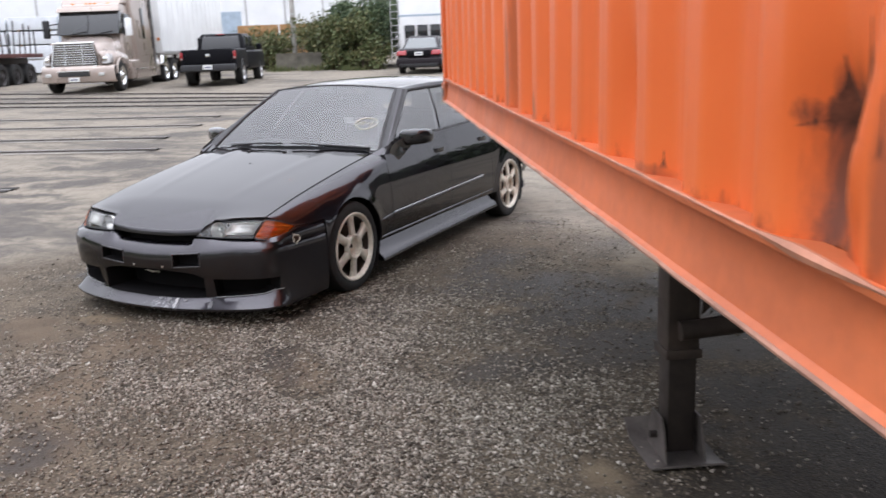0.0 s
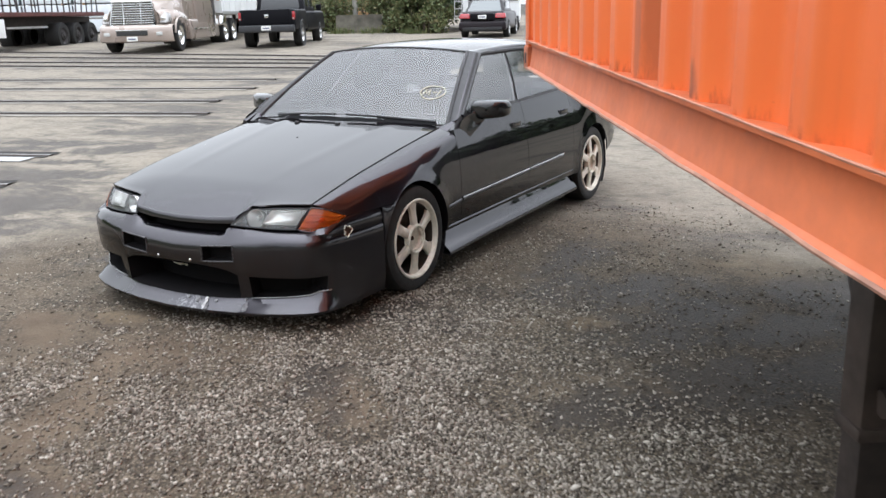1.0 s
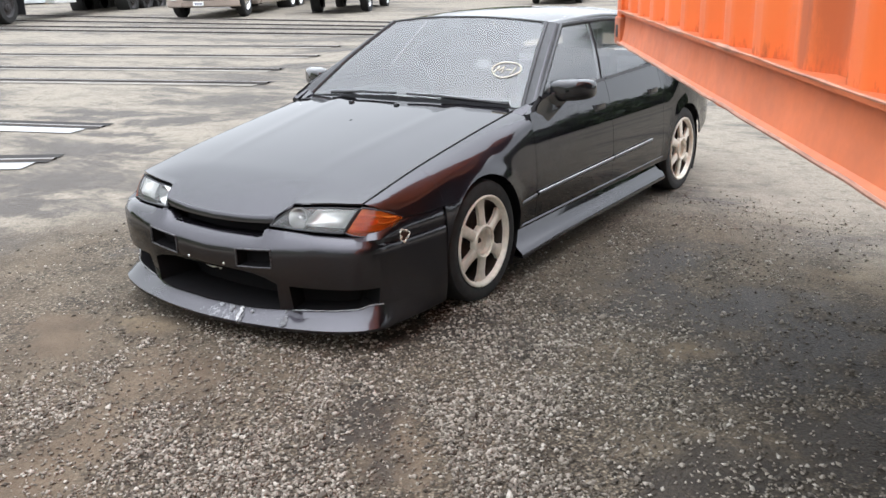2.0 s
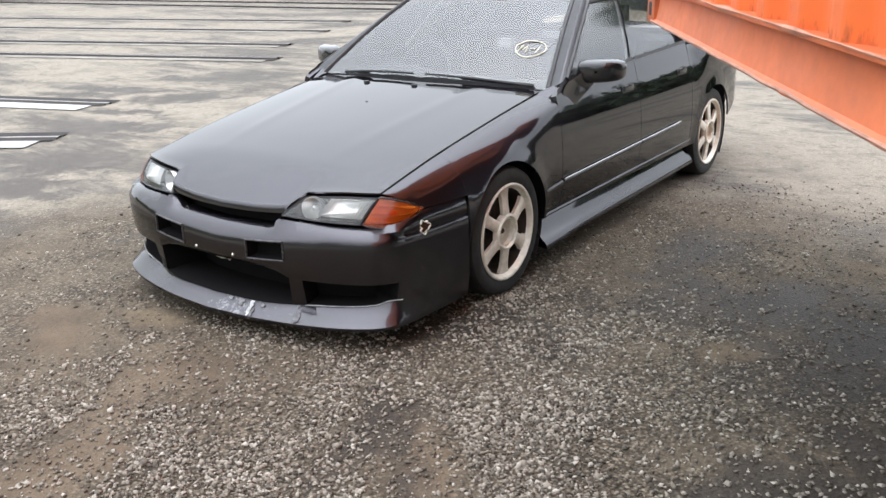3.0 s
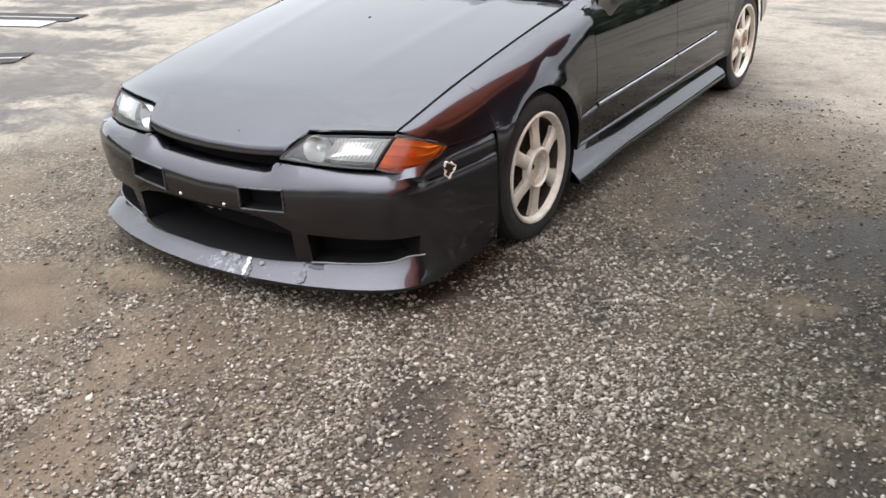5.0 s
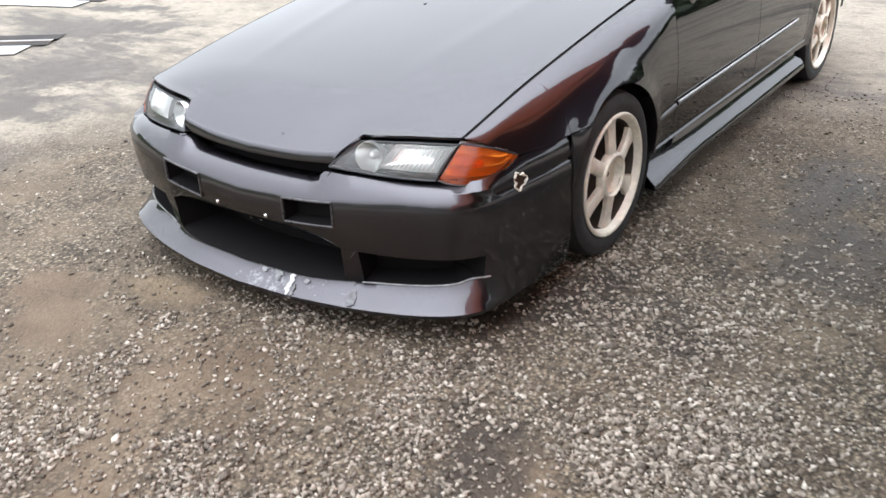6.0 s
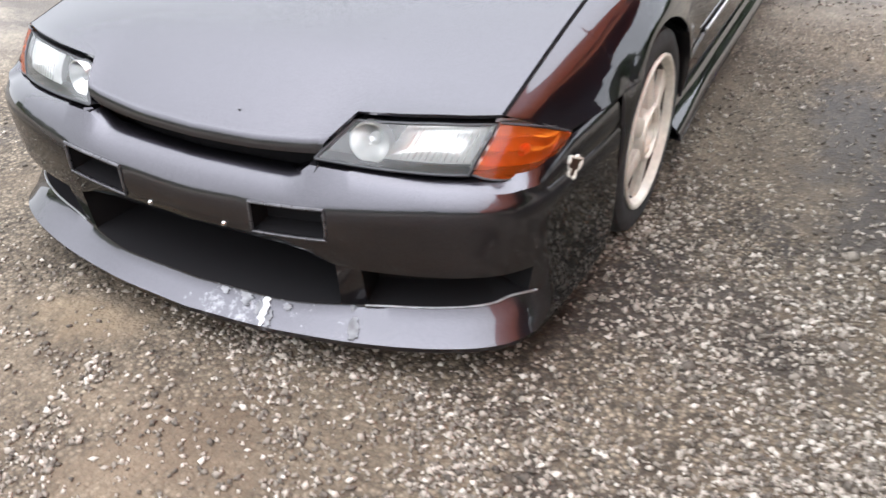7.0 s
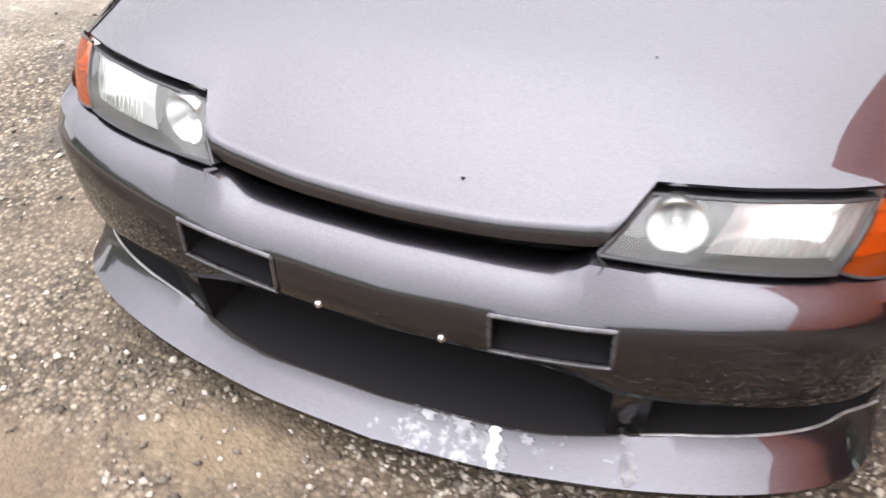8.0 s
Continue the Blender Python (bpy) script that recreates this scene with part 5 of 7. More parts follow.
def build_container():
    c = thing("shipping_container", CONT_AT, "orange corrugated steel shipping container with rust and dents", "shipping container")
    L, W, H = CONT_LONG, CONT_WIDE, CONT_HIGH
    side = corrugated(L, 0.150, H - 0.06, 0.06, lambda w: w + 0.008)
    part("side_wall", (*side, 30), CONTAINER, c, "dented orange corrugated side wall", thick=0.003)
    far = corrugated(L, 0.150, H - 0.06, 0.06, lambda w: W - w - 0.008)
    part("side_wall", (far[0], [q[::-1] for q in far[1]], 30), CONTAINER, c, thick=0.003)
    # bottom rails: a ledge, a face leaning out and a flange
    prof = [(0.050, 0.152), (0.000, 0.152), (-0.004, 0.147), (-0.003, 0.138), (0.020, 0.130), (0.024, 0.118), (0.016, 0.055), (0.008, 0.014), (-0.002, 0.008), (-0.006, 0.002), (-0.002, -0.004), (0.06, -0.004), (0.06, 0.152)]
    ss = list(np.linspace(0.10, L - 0.10, 220))

    def rail(s, i):
        w, z = prof[int(i)]
        wob = 0.0015 * noise.noise((s * 1.1, z * 3, 7.7)) + (0.005 * noise.noise((s * 7.0, 1.0, 2.0)) if 8 <= i <= 10 else 0)
        return (s, w + wob, z + 0.5 * wob)
    g = grid(rail, ss, list(range(len(prof))))
    part("bottom_rail", (g[0], g[1], 35), RAIL_ORANGE, c, "orange bottom side rail with scraped edge")
    part("bottom_rail", ([(x, W - y, z) for x, y, z in g[0]], [q[::-1] for q in g[1]], 35), CONTAINER, c)
    # worn bare lip along the ledge
    part("rail_lip", tube([(s, -0.003 + 0.003 * noise.noise((s * 5, 0, 0)), 0.150 + 0.003 * noise.noise((s * 4, 3, 0))) for s in np.linspace(0.12, L - 0.12, 420)], [0.0030 + 0.011 * max(0.0, noise.noise((s * 3.1, 5.0, 1.0)) - 0.05) + 0.0025 * max(0.0, noise.noise((s * 23.0, 1.0, 3.0))) for s in np.linspace(0.12, L - 0.12, 420)], 6), LIP_WORN, c, "scraped pale lip of the bottom rail")
    part("flange_edge", tube([(s, -0.004 + 0.003 * noise.noise((s * 6, 2, 0)), 0.002 + 0.003 * noise.noise((s * 4, 7, 0))) for s in np.linspace(0.12, L - 0.12, 260)], 0.0055, 6), FLANGE_WORN, c, "scuffed dull lower flange edge")
    for w in (0.0, W - 0.06):
        part("top_rail", vf(box(0.1, L - 0.1, w, w + 0.06, H - 0.07, H, 0.008)), CONTAINER, c)
    for s in (0.0, L - 0.17):
        for w in (0.0, W - 0.16):
            part("corner_post", vf(box(s + 0.01, s + 0.15, w + 0.004, w + 0.15, 0.11, H - 0.11, 0.012)), CONTAINER, c)
            for z in (-0.012, H - 0.118):
                o = part("corner_casting", vf(box(s - 0.004, s + 0.174, w - 0.004, w + 0.162, z, z + 0.13, 0.012)), CONTAINER_DARK, c, "scuffed cast steel corner block")
                part("casting_hole", vf(box(s + 0.05, s + 0.12, w - 0.006 if w < 1 else w + 0.155, w + 0.004 if w < 1 else w + 0.165, z + 0.035, z + 0.095, 0.004)), DARK_INSIDE, o)
    end = corrugated(W, 0.13, H - 0.06, 0.12, lambda w: w + 0.01)
    part("end_wall", ([(y, x, z) for x, y, z in end[0]], [q[::-1] for q in end[1]], 30), CONTAINER, c, thick=0.003)
    part("end_wall", ([(L - y, x, z) for x, y, z in end[0]], end[1], 30), CONTAINER, c, thick=0.003)
    for s in (0.005, L - 0.06):
        for z, name in ((0.0, "end_sill"), (H - 0.12, "end_header")):
            part(name, vf(box(s, s + 0.055, 0.16, W - 0.16, z, z + 0.12, 0.008)), CONTAINER, c)
    part("roof_sheet", boxes((0.06, L - 0.06, 0.06, W - 0.06, H - 0.03, H - 0.01)), CONTAINER, c)
    part("floor", boxes((0.06, L - 0.06, 0.06, W - 0.06, 0.12, 0.15)), DARK_INSIDE, c)
    for s in np.arange(0.5, L - 0.3, 0.4):
        part("cross_member", vf(box(s, s + 0.045, 0.062, W - 0.062, 0.0, 0.118)), STEEL_DARK, c)
    return c


def build_chassis():
    c = thing("trailer_chassis", pose(1.122, 0.767, 0, 0, 0, -58.3), "dark steel container trailer chassis standing on its landing legs", "trailer")
    L = CONT_LONG
    drop = lambda s: 1.145 - 0.0133 * s
    for w in (0.80, 1.58):
        def web(s, i):
            pw, pz = [(0, 0), (0, -0.02), (0.045, -0.025), (0.045, -0.24), (0.0, -0.245), (0.0, -0.265), (0.11, -0.265), (0.11, -0.245), (0.06, -0.24), (0.06, -0.025), (0.11, -0.02), (0.11, 0.0), (0, 0)][int(i)]
            return (s, w + pw - 0.05, drop(s) + pz)
        part("main_beam", (*grid(web, [0.3, L / 2, L - 0.1], list(range(13))), 30), STEEL_DARK, c)
    for s in (0.45, 3.05, 6.5, 10.0, L - 0.35):
        part("bolster", vf(box(s - 0.06, s + 0.06, 0.50, CONT_WIDE - 0.50, drop(s) - 0.16, drop(s) - 0.004, 0.01)), STEEL_DARK, c)
    for w in (0.545, CONT_WIDE - 0.545):
        leg = part("landing_leg", vf(box(3.07 - 0.06, 3.07 + 0.06, w - 0.06, w + 0.06, 0.40, drop(3) - 0.16, 0.012)), LEG_GREY, c, "grimy square landing leg")
        part("leg_collar", vf(box(3.07 - 0.068, 3.07 + 0.068, w - 0.068, w + 0.068, 0.392, 0.430, 0.010)), LEG_GREY, leg)
        part("inner_leg", vf(box(3.07 - 0.052, 3.07 + 0.052, w - 0.052, w + 0.052, 0.03, 0.42, 0.008)), STEEL_DARK, leg, "black greasy inner leg")
        # foot: a pan with turned-up ends and two ears
        pan = [(-0.20, 0.062), (-0.155, 0.028), (-0.12, 0.008), (0.12, 0.006), (0.155, 0.020)]
        g = grid(lambda i, v: (3.06 + pan[int(i)][0], w - 0.135 + 0.27 * v, pan[int(i)][1] + 0.002), list(range(5)), list(np.linspace(0, 1, 5)))
        part("foot", (g[0], g[1], 30), FOOT_STEEL, leg, "bent worn steel foot plate", thick=0.008)
        for e in (-0.075, 0.067):
            ear = [(-0.11, 0.010), (0.11, 0.010), (0.075, 0.12), (0.055, 0.165), (-0.055, 0.165), (-0.075, 0.12)]
            v, f = plate(ear, 0.008, "xz")
            part("foot_ear", ([(x + 3.07, y + w + e, z) for x, y, z in v], f), FOOT_STEEL, leg)
        part("foot_pin", tube([(3.07, w - 0.10, 0.085), (3.07, w + 0.10, 0.085)], 0.014, 10), STEEL_DARK, leg)
        brace = tube([(3.02, w + 0.03, 0.50), (2.2, 0.80 if w < 1 else 1.60, 0.93)], 0.022, 10)
        part("leg_brace", brace, LEG_GREY, leg)
    part("cross_shaft", tube([(3.15, 0.52, 0.505), (3.15, CONT_WIDE - 0.52, 0.60)], 0.036, 14), LEG_GREY, c, "round cross tube between the legs")
    part("gusset", joined(plate([(0.60, 0.56), (0.62, 0.72), (0.95, 0.95), (0.99, 0.90)], 0.01, "yz")), STEEL_DARK, c, at=pose(3.14, 0, 0))
    return c


# ---- rails, gravel and the far side of the yard ----
def ground_strip(x0, y0, x1, y1, profile, step=0.6):
    """A long strip on the ground: profile gives (offset across, height) pairs."""
    d = Vector((x1 - x0, y1 - y0))
    n = max(2, int(d.length / step))
    side = Vector((-d.y, d.x)).normalized()

    def f(i, j):
        o, h = profile[int(j)]
        x, y = x0 + d.x * i / n + side.x * o, y0 + d.y * i / n + side.y * o
        return (x, y, ground_surface(x, y) + h)
    return grid(f, list(range(n + 1)), list(range(len(profile))), flip=True)


def build_rails():
    """Old rails in the pavement: a dark web with a bright head, and a groove on either side."""
    lines = [(-23.3, 15.9, -12.0, 16.6, 0.0), (-21.0, 14.1, -11.2, 15.3, 0), (-19.0, 12.6, -10.6, 14.35, 0), (-17.7, 11.55, -9.9, 13.1, 0), (-14.1, 8.81, -9.2, 10.5, 0), (-12.34, 7.46, -8.3, 8.88, 0), (-10.37, 5.95, -7.45, 7.04, 0), (-8.89, 4.82, -6.4, 5.73, 0), (-6.49, 1.93, -5.42, 2.30, 1), (-4.66, 0.80, -4.30, 1.02, 1)]
    for i, (x0, y0, x1, y1, wide) in enumerate(lines):
        d = Vector((x1 - x0, y1 - y0)).normalized()
        x0, y0 = x0 - d.x * 14, y0 - d.y * 14
        h = 0.016 if wide else 0.030 if i > 3 else 0.048
        rail = part("rail", ground_strip(x0, y0, x1, y1, [(-0.055, -0.01), (-0.050, h - 0.012), (-0.034, h), (0.034, h), (0.050, h - 0.012), (0.055, -0.01)]), RAIL_STEEL, None)
        part("rail_head", ground_strip(x0, y0, x1, y1, [(-0.022, h + 0.0015), (0.022, h + 0.0015)]), RAIL_HEAD, rail, "polished running surface")
        tagged(rail, "rusty steel rail standing proud of the old pavement", "rail", "yard rails", "structure")
        part("flange_groove", ground_strip(x0, y0, x1, y1, [(0.055, 0.010), (0.22, 0.010)]), GROOVE, rail)
        part("flange_groove", ground_strip(x0, y0, x1, y1, [(-0.13, 0.010), (-0.055, 0.010)]), GROOVE, rail)
        part("pale_joint", ground_strip(x0 + d.x * 9, y0 + d.y * 9, x1 - d.x * 0.1, y1 - d.y * 0.1, [(-0.30 - 0.10 * wide, 0.010), (-0.14, 0.012)]), WATER if wide else JOINT, rail, "rainwater lying along the rail" if wide else "")


def build_gravel():
    """Loose stones: joined, for nobody could count them."""
    rng = np.random.default_rng(7)
    n = 880000
    x = rng.uniform(-3.6, 4.6, n)
    y = rng.uniform(-4.6, 3.4, n)
    a = np.array([noise.noise((u * 0.8, v * 0.8, 1.7)) + 0.5 * noise.noise((u * 2.3, v * 2.3, 4.2)) for u, v in zip(x.tolist(), y.tolist())])

    def soft(lo, hi, q):
        t = np.clip((q - lo) / (hi - lo), 0.0, 1.0)
        return t * t * (3 - 2 * t)
    away = np.hypot(x - 1.1, (y + 1.2) * np.where(y < -1.2, 1.25, 0.8))
    core = np.hypot(x - 1.35, (y + 1.45) * 0.9)
    chance = (0.20 + 0.95 * soft(-0.28, 0.18, a)) * (0.11 + 0.89 * soft(1.95, 0.85, core + 0.35 * a)) * soft(3.3, 2.3, away + 0.5 * a) * soft(-3.0, -1.9, x)
    thin = np.where((np.abs(x) < 0.8) & (y > -0.9) & (y < 3.2), 0.35, 1.0)
    for rows, left in ((BROWN_DIRT + PALE_SAND, 0.16), (DAMP_AND_SHADE, 0.5)):
        for px, py, rx, ry, turn in rows:
            ct, st = math.cos(radians(turn)), math.sin(radians(turn))
            dx, dy = x - px, y - py
            inside = np.hypot((dx * ct + dy * st) / rx, (dy * ct - dx * st) / ry) < 0.9 + 0.8 * a
            thin = np.where(inside, np.minimum(thin, left), thin)
    keep = rng.random(n) < chance * thin
    x, y = x[keep], y[keep]
    n = len(x)
    r = 0.0039 + 0.0064 * rng.random(n) ** 2.0 + 0.007 * (rng.random(n) > 0.993)
    base = np.array([(1, 0, 0), (-1, 0, 0), (0, 1, 0), (0, -1, 0), (0, 0, 1), (0, 0, -1)], float)
    tri = np.array([(0, 2, 4), (2, 1, 4), (1, 3, 4), (3, 0, 4), (2, 0, 5), (1, 2, 5), (3, 1, 5), (0, 3, 5)])
    jit = rng.uniform(0.75, 1.35, (n, 6, 1)) * base[None] + rng.uniform(-0.28, 0.28, (n, 6, 3))
    scale = np.stack([rng.uniform(0.8, 1.5, n), rng.uniform(0.7, 1.1, n), rng.uniform(0.55, 0.85, n)], 1)
    p = jit * scale[:, None, :] * r[:, None, None]
    a = rng.uniform(0, 2 * math.pi, n)
    t = rng.uniform(-0.5, 0.5, n)
    ca, sa, ct, st = np.cos(a)[:, None], np.sin(a)[:, None], np.cos(t)[:, None], np.sin(t)[:, None]
    px, pz = p[:, :, 0] * ct - p[:, :, 2] * st, p[:, :, 0] * st + p[:, :, 2] * ct
    qx, qy = px * ca - p[:, :, 1] * sa, px * sa + p[:, :, 1] * ca
    gz = np.array([ground_surface(float(u), float(v)) for u, v in zip(x, y)])
    verts = np.stack([qx + x[:, None], qy + y[:, None], pz + (gz + r * 0.28)[:, None]], 2).reshape(-1, 3)
    faces = (tri[None] + (np.arange(n) * 6)[:, None, None]).reshape(-1, 3)
    me = bpy.data.meshes.new("gravel")
    me.vertices.add(len(verts))
    me.vertices.foreach_set("co", verts.ravel())
    me.loops.add(len(faces) * 3)
    me.loops.foreach_set("vertex_index", faces.ravel().astype(np.int32))
    me.polygons.add(len(faces))
    me.polygons.foreach_set("loop_start", np.arange(0, len(faces) * 3, 3, dtype=np.int32))
    me.update(calc_edges=True)
    me.materials.append(STONE)
    ob = new("gravel", me)
    return tagged(ob, "loose pale grey crushed stone on the ground", "gravel", kind="stuff")


def tapered(x0, x1, y0, y1, z0, z1, top, bevel=0.05):
    """A rounded block whose top is (x inset, front y, rear y)."""
    bm = bmesh.new()
    bmesh.ops.create_cube(bm, size=1)
    for v in bm.verts:
        up = v.co.z > 0
        xa, xb = (x0 + top[0], x1 - top[0]) if up else (x0, x1)
        ya, yb = (top[1], top[2]) if up else (y0, y1)
        v.co = Vector((xa if v.co.x < 0 else xb, ya if v.co.y < 0 else yb, z1 if up else z0))
    if bevel:
        bmesh.ops.bevel(bm, geom=bm.edges[:], offset=bevel, segments=3, affect='EDGES', profile=0.5)
    return vf(bm)


def far_wheel(parent, x, y, r, width, side, rim):
    """A wheel on a vehicle's flank; side is +1 or -1."""
    prof = [(r * 0.6, -width), (r * 0.93, -width), (r, -width * 0.85), (r, -width * 0.15), (r * 0.93, 0), (r * 0.62, 0.0), (r * 0.58, -0.02)]
    v, f = lathe(prof, 32)
    w = part("wheel", (v, f), RUBBER, parent, "", pose(x, y, r, 0, 0, 0 if side > 0 else 180))
    part("rim", lathe([(r * 0.60, -0.005), (r * 0.56, -0.03), (r * 0.50, -0.07), (r * 0.34, -0.06), (r * 0.30, -0.015), (r * 0.16, -0.005), (r * 0.14, 0.03), (0.0, 0.035)], 24), rim, w, "bright metal rim")
    for k in range(8):
        a = 2 * math.pi * k / 8
        part("lug", vf(box(-0.03, 0.0, r * 0.25 * math.cos(a) - 0.02, r * 0.25 * math.cos(a) + 0.02, r * 0.25 * math.sin(a) - 0.02, r * 0.25 * math.sin(a) + 0.02)), rim, w)
    return w


def at_ground(x, y, yaw):
    return pose(x, y, ground_height(x, y), 0, 0, yaw)


def build_lorry():
    c = thing("lorry", at_ground(-20.55, 17.245, 29.5), "beige long-nosed lorry with a chrome grille and tall sleeper cab", "truck")
    # bonnet, cab, sleeper; y runs to the rear from the front axle
    def power(q, p):
        return math.copysign(abs(q) ** p, q)

    def hull(a, y):
        """The bonnet's shell: narrow at the grille, wide and high at the windscreen."""
        k = (y + 1.02) / 1.75
        w, top = 0.74 + 0.30 * k ** 0.8, 1.64 + 0.20 * k - 0.10 * (1 - k) ** 4
        return (w * power(math.cos(a), 0.45), y - 0.10 * (1 - k) * abs(math.sin(a)) * -1, 0.80 + (top - 0.80) * abs(math.sin(a)) ** 0.42)
    part("bonnet", grid(hull, list(np.linspace(0.0, math.pi, 33)), list(np.linspace(-1.02, 0.73, 12)), flip=False), BEIGE, c, "beige sloping bonnet", thick=0.02)
    part("bonnet_front", vf(box(-0.70, 0.70, -0.98, -0.90, 0.80, 1.56, 0.04)), BEIGE, c)
    part("cab", tapered(-1.10, 1.10, 0.62, 2.25, 0.70, 2.95, (0.10, 1.10, 2.25), 0.09), BEIGE, c)
    part("sleeper", tapered(-1.18, 1.18, 2.15, 4.75, 0.70, 3.85, (0.06, 1.85, 4.75), 0.10), BEIGE, c, "beige sleeper box with dark trim line")
    part("roof_fairing", tapered(-1.05, 1.05, 1.15, 2.25, 2.90, 3.85, (0.10, 1.90, 2.30), 0.10), BEIGE, c)
    part("windscreen", tapered(-1.06, 1.06, 0.52, 1.10, 1.90, 2.70, (0.05, 0.88, 1.50), 0.05), LORRY_GLASS, c, "dark raked split windscreen")
    part("screen_post", tube([(0, 0.51, 1.93), (0, 0.87, 2.67)], 0.014, 6), BLACK_TRIM, c)
    for x in (-0.55, 0.35):
        part("wiper", tube([(x, 0.50, 1.93), (x + 0.5, 0.53, 2.02)], 0.014, 5), BLACK_TRIM, c)
    part("sun_visor", tapered(-1.06, 1.06, 0.74, 1.05, 2.68, 2.84, (0.02, 0.84, 1.15), 0.02), BEIGE, c)
    for x in (-0.6, -0.15, 0.0, 0.15, 0.6):
        part("roof_lamp", vf(box(x - 0.05, x + 0.05, 1.14, 1.22, 2.92, 2.98, 0.015)), AMBER_FAR, c)
    g = part("grille", tapered(-0.72, 0.72, -1.10, -0.98, 0.84, 1.62, (0.08, -1.00, -0.90), 0.05), GRILLE_DARK, c, "chrome slatted grille")
    part("grille_frame", tube([(-0.72, -1.10, 0.86), (-0.64, -1.01, 1.61), (0.64, -1.01, 1.61), (0.72, -1.10, 0.86), (-0.72, -1.10, 0.86)], 0.036, 6), CHROME_FAR, g)
    for i in range(9):
        z = 0.94 + 0.074 * i
        y = -1.115 + 0.115 * (z - 0.88) / 0.72
        part("grille_bar", vf(box(-0.68 + 0.05 * (z - 0.9), 0.68 - 0.05 * (z - 0.9), y - 0.02, y + 0.02, z - 0.017, z + 0.017, 0.008)), CHROME_FAR, g)
    for x in (-0.28, 0.28):
        part("grille_post", tube([(x, -1.13, 0.88), (x, -1.03, 1.6)], 0.016, 6), CHROME_FAR, g)
    def bumper(u, v):
        prof = [(0.10, 0.34), (0.02, 0.38), (0.0, 0.50), (0.0, 0.72), (0.03, 0.82), (0.12, 0.88), (0.30, 0.90)]
        i = min(int(v), 5)
        o, z = lerp(prof[i], prof[i + 1], v - i)
        return (u * (1.21 - 0.06 * (z - 0.4)), -1.30 + o + 0.42 * abs(u) ** 3.2, z)
    b = part("bumper", grid(bumper, list(np.linspace(-1, 1, 25)), [0.5 * i for i in range(13)], flip=False), BEIGE, c, "pale beige wrap-round front bumper", thick=0.03)
    part("air_slot", vf(box(-0.50, 0.50, -1.315, -1.22, 0.55, 0.72, 0.02)), GRILLE_DARK, b)
    part("chrome_strip", vf(box(-0.52, 0.52, -1.325, -1.25, 0.70, 0.735, 0.008)), CHROME_FAR, b)
    part("number_plate", vf(box(-0.17, 0.17, -1.335, -1.30, 0.38, 0.52, 0.004)), PLATE, b, "white number plate with plain bars")
    part("plate_bar", vf(box(-0.12, 0.12, -1.338, -1.334, 0.43, 0.47)), PLATE_INK, b)
    for s in (-1, 1):
        def wing(a, y):
            """A rounded mudguard that swells out from the bonnet over the front wheel."""
            k = (y + 0.95) / 1.75
            w = 0.62 + 0.58 * math.sin(min(1.0, 0.25 + k) * math.pi / 2)
            h = 1.02 + 0.38 * math.sin(math.pi * min(1.0, 0.30 + 0.45 * k))
            return (s * (0.50 + (w - 0.50) * abs(math.cos(a)) ** 0.5), y, 0.86 + (h - 0.86) * abs(math.sin(a)) ** 0.6)
        part("wing", grid(wing, list(np.linspace(0.02, math.pi / 2, 12)), list(np.linspace(-0.95, 0.80, 14)), flip=s < 0), BEIGE, c, "rounded beige front wing", thick=0.02)
        part("wheel_arch", tube([(s * 1.19, 0.60 * math.cos(a), 0.52 + 0.60 * math.sin(a)) for a in np.linspace(0.15, math.pi - 0.15, 15)], 0.035, 6), BEIGE, c)
        h = part("headlight", tapered(min(s * 0.76, s * 1.10), max(s * 0.76, s * 1.10), -1.00, -0.45, 0.92, 1.26, (0.05, -0.74, -0.40), 0.08), LAMP_DIM, c, "clear swept headlight")
        part("lamp_eye", lathe([(0.0, -0.02), (0.06, -0.01), (0.085, 0.02)], 16, "y"), CHROME_FAR, h, "", pose(s * 0.93, -0.96, 1.08))
        part("fog_lamp", vf(box(s * 0.85 - 0.10, s * 0.85 + 0.10, -1.22, -1.15, 0.54, 0.66, 0.03)), LAMP_FAR, b)
        m = part("mirror", vf(box(s * 1.38 - 0.11, s * 1.38 + 0.11, 0.50, 0.66, 1.82, 2.42, 0.05)), TRAILER_WHITE if s > 0 else BLACK_TRIM, c, "tall side mirror")
        part("mirror_arm", tube([(s * 1.06, 0.78, 1.95), (s * 1.36, 0.58, 1.95)], 0.025, 6), BLACK_TRIM, m)
        part("mirror_arm", tube([(s * 1.06, 0.85, 2.30), (s * 1.36, 0.58, 2.25)], 0.025, 6), BLACK_TRIM, m)
        part("door_window", tapered(s * 1.065 - 0.02, s * 1.065 + 0.02, 1.05, 1.95, 1.88, 2.60, (0, 1.30, 1.95), 0.01), LORRY_GLASS, c)
        part("sleeper_window", vf(box(s * 1.155 - 0.015, s * 1.155 + 0.015, 3.0, 3.35, 1.75, 2.85, 0.01)), LORRY_GLASS, c)
        part("dark_trim", vf(box(s * 1.165 - 0.02, s * 1.165 + 0.02, 4.30, 4.48, 0.8, 3.6, 0.01)), BLACK_TRIM, c)
        tank = part("side_fairing", tapered(s * 1.02 - 0.18, s * 1.02 + 0.18, 1.20, 4.95, 0.36, 1.02, (0.03, 1.2, 4.95), 0.06), BEIGE, c, "beige side fairing with steps")
        for i in range(5):
            part("step", vf(box(s * 1.21 - 0.02, s * 1.21 + 0.01, 1.55 + 0.62 * i, 1.90 + 0.62 * i, 0.66, 0.72, 0.01)), CHROME_FAR, tank)
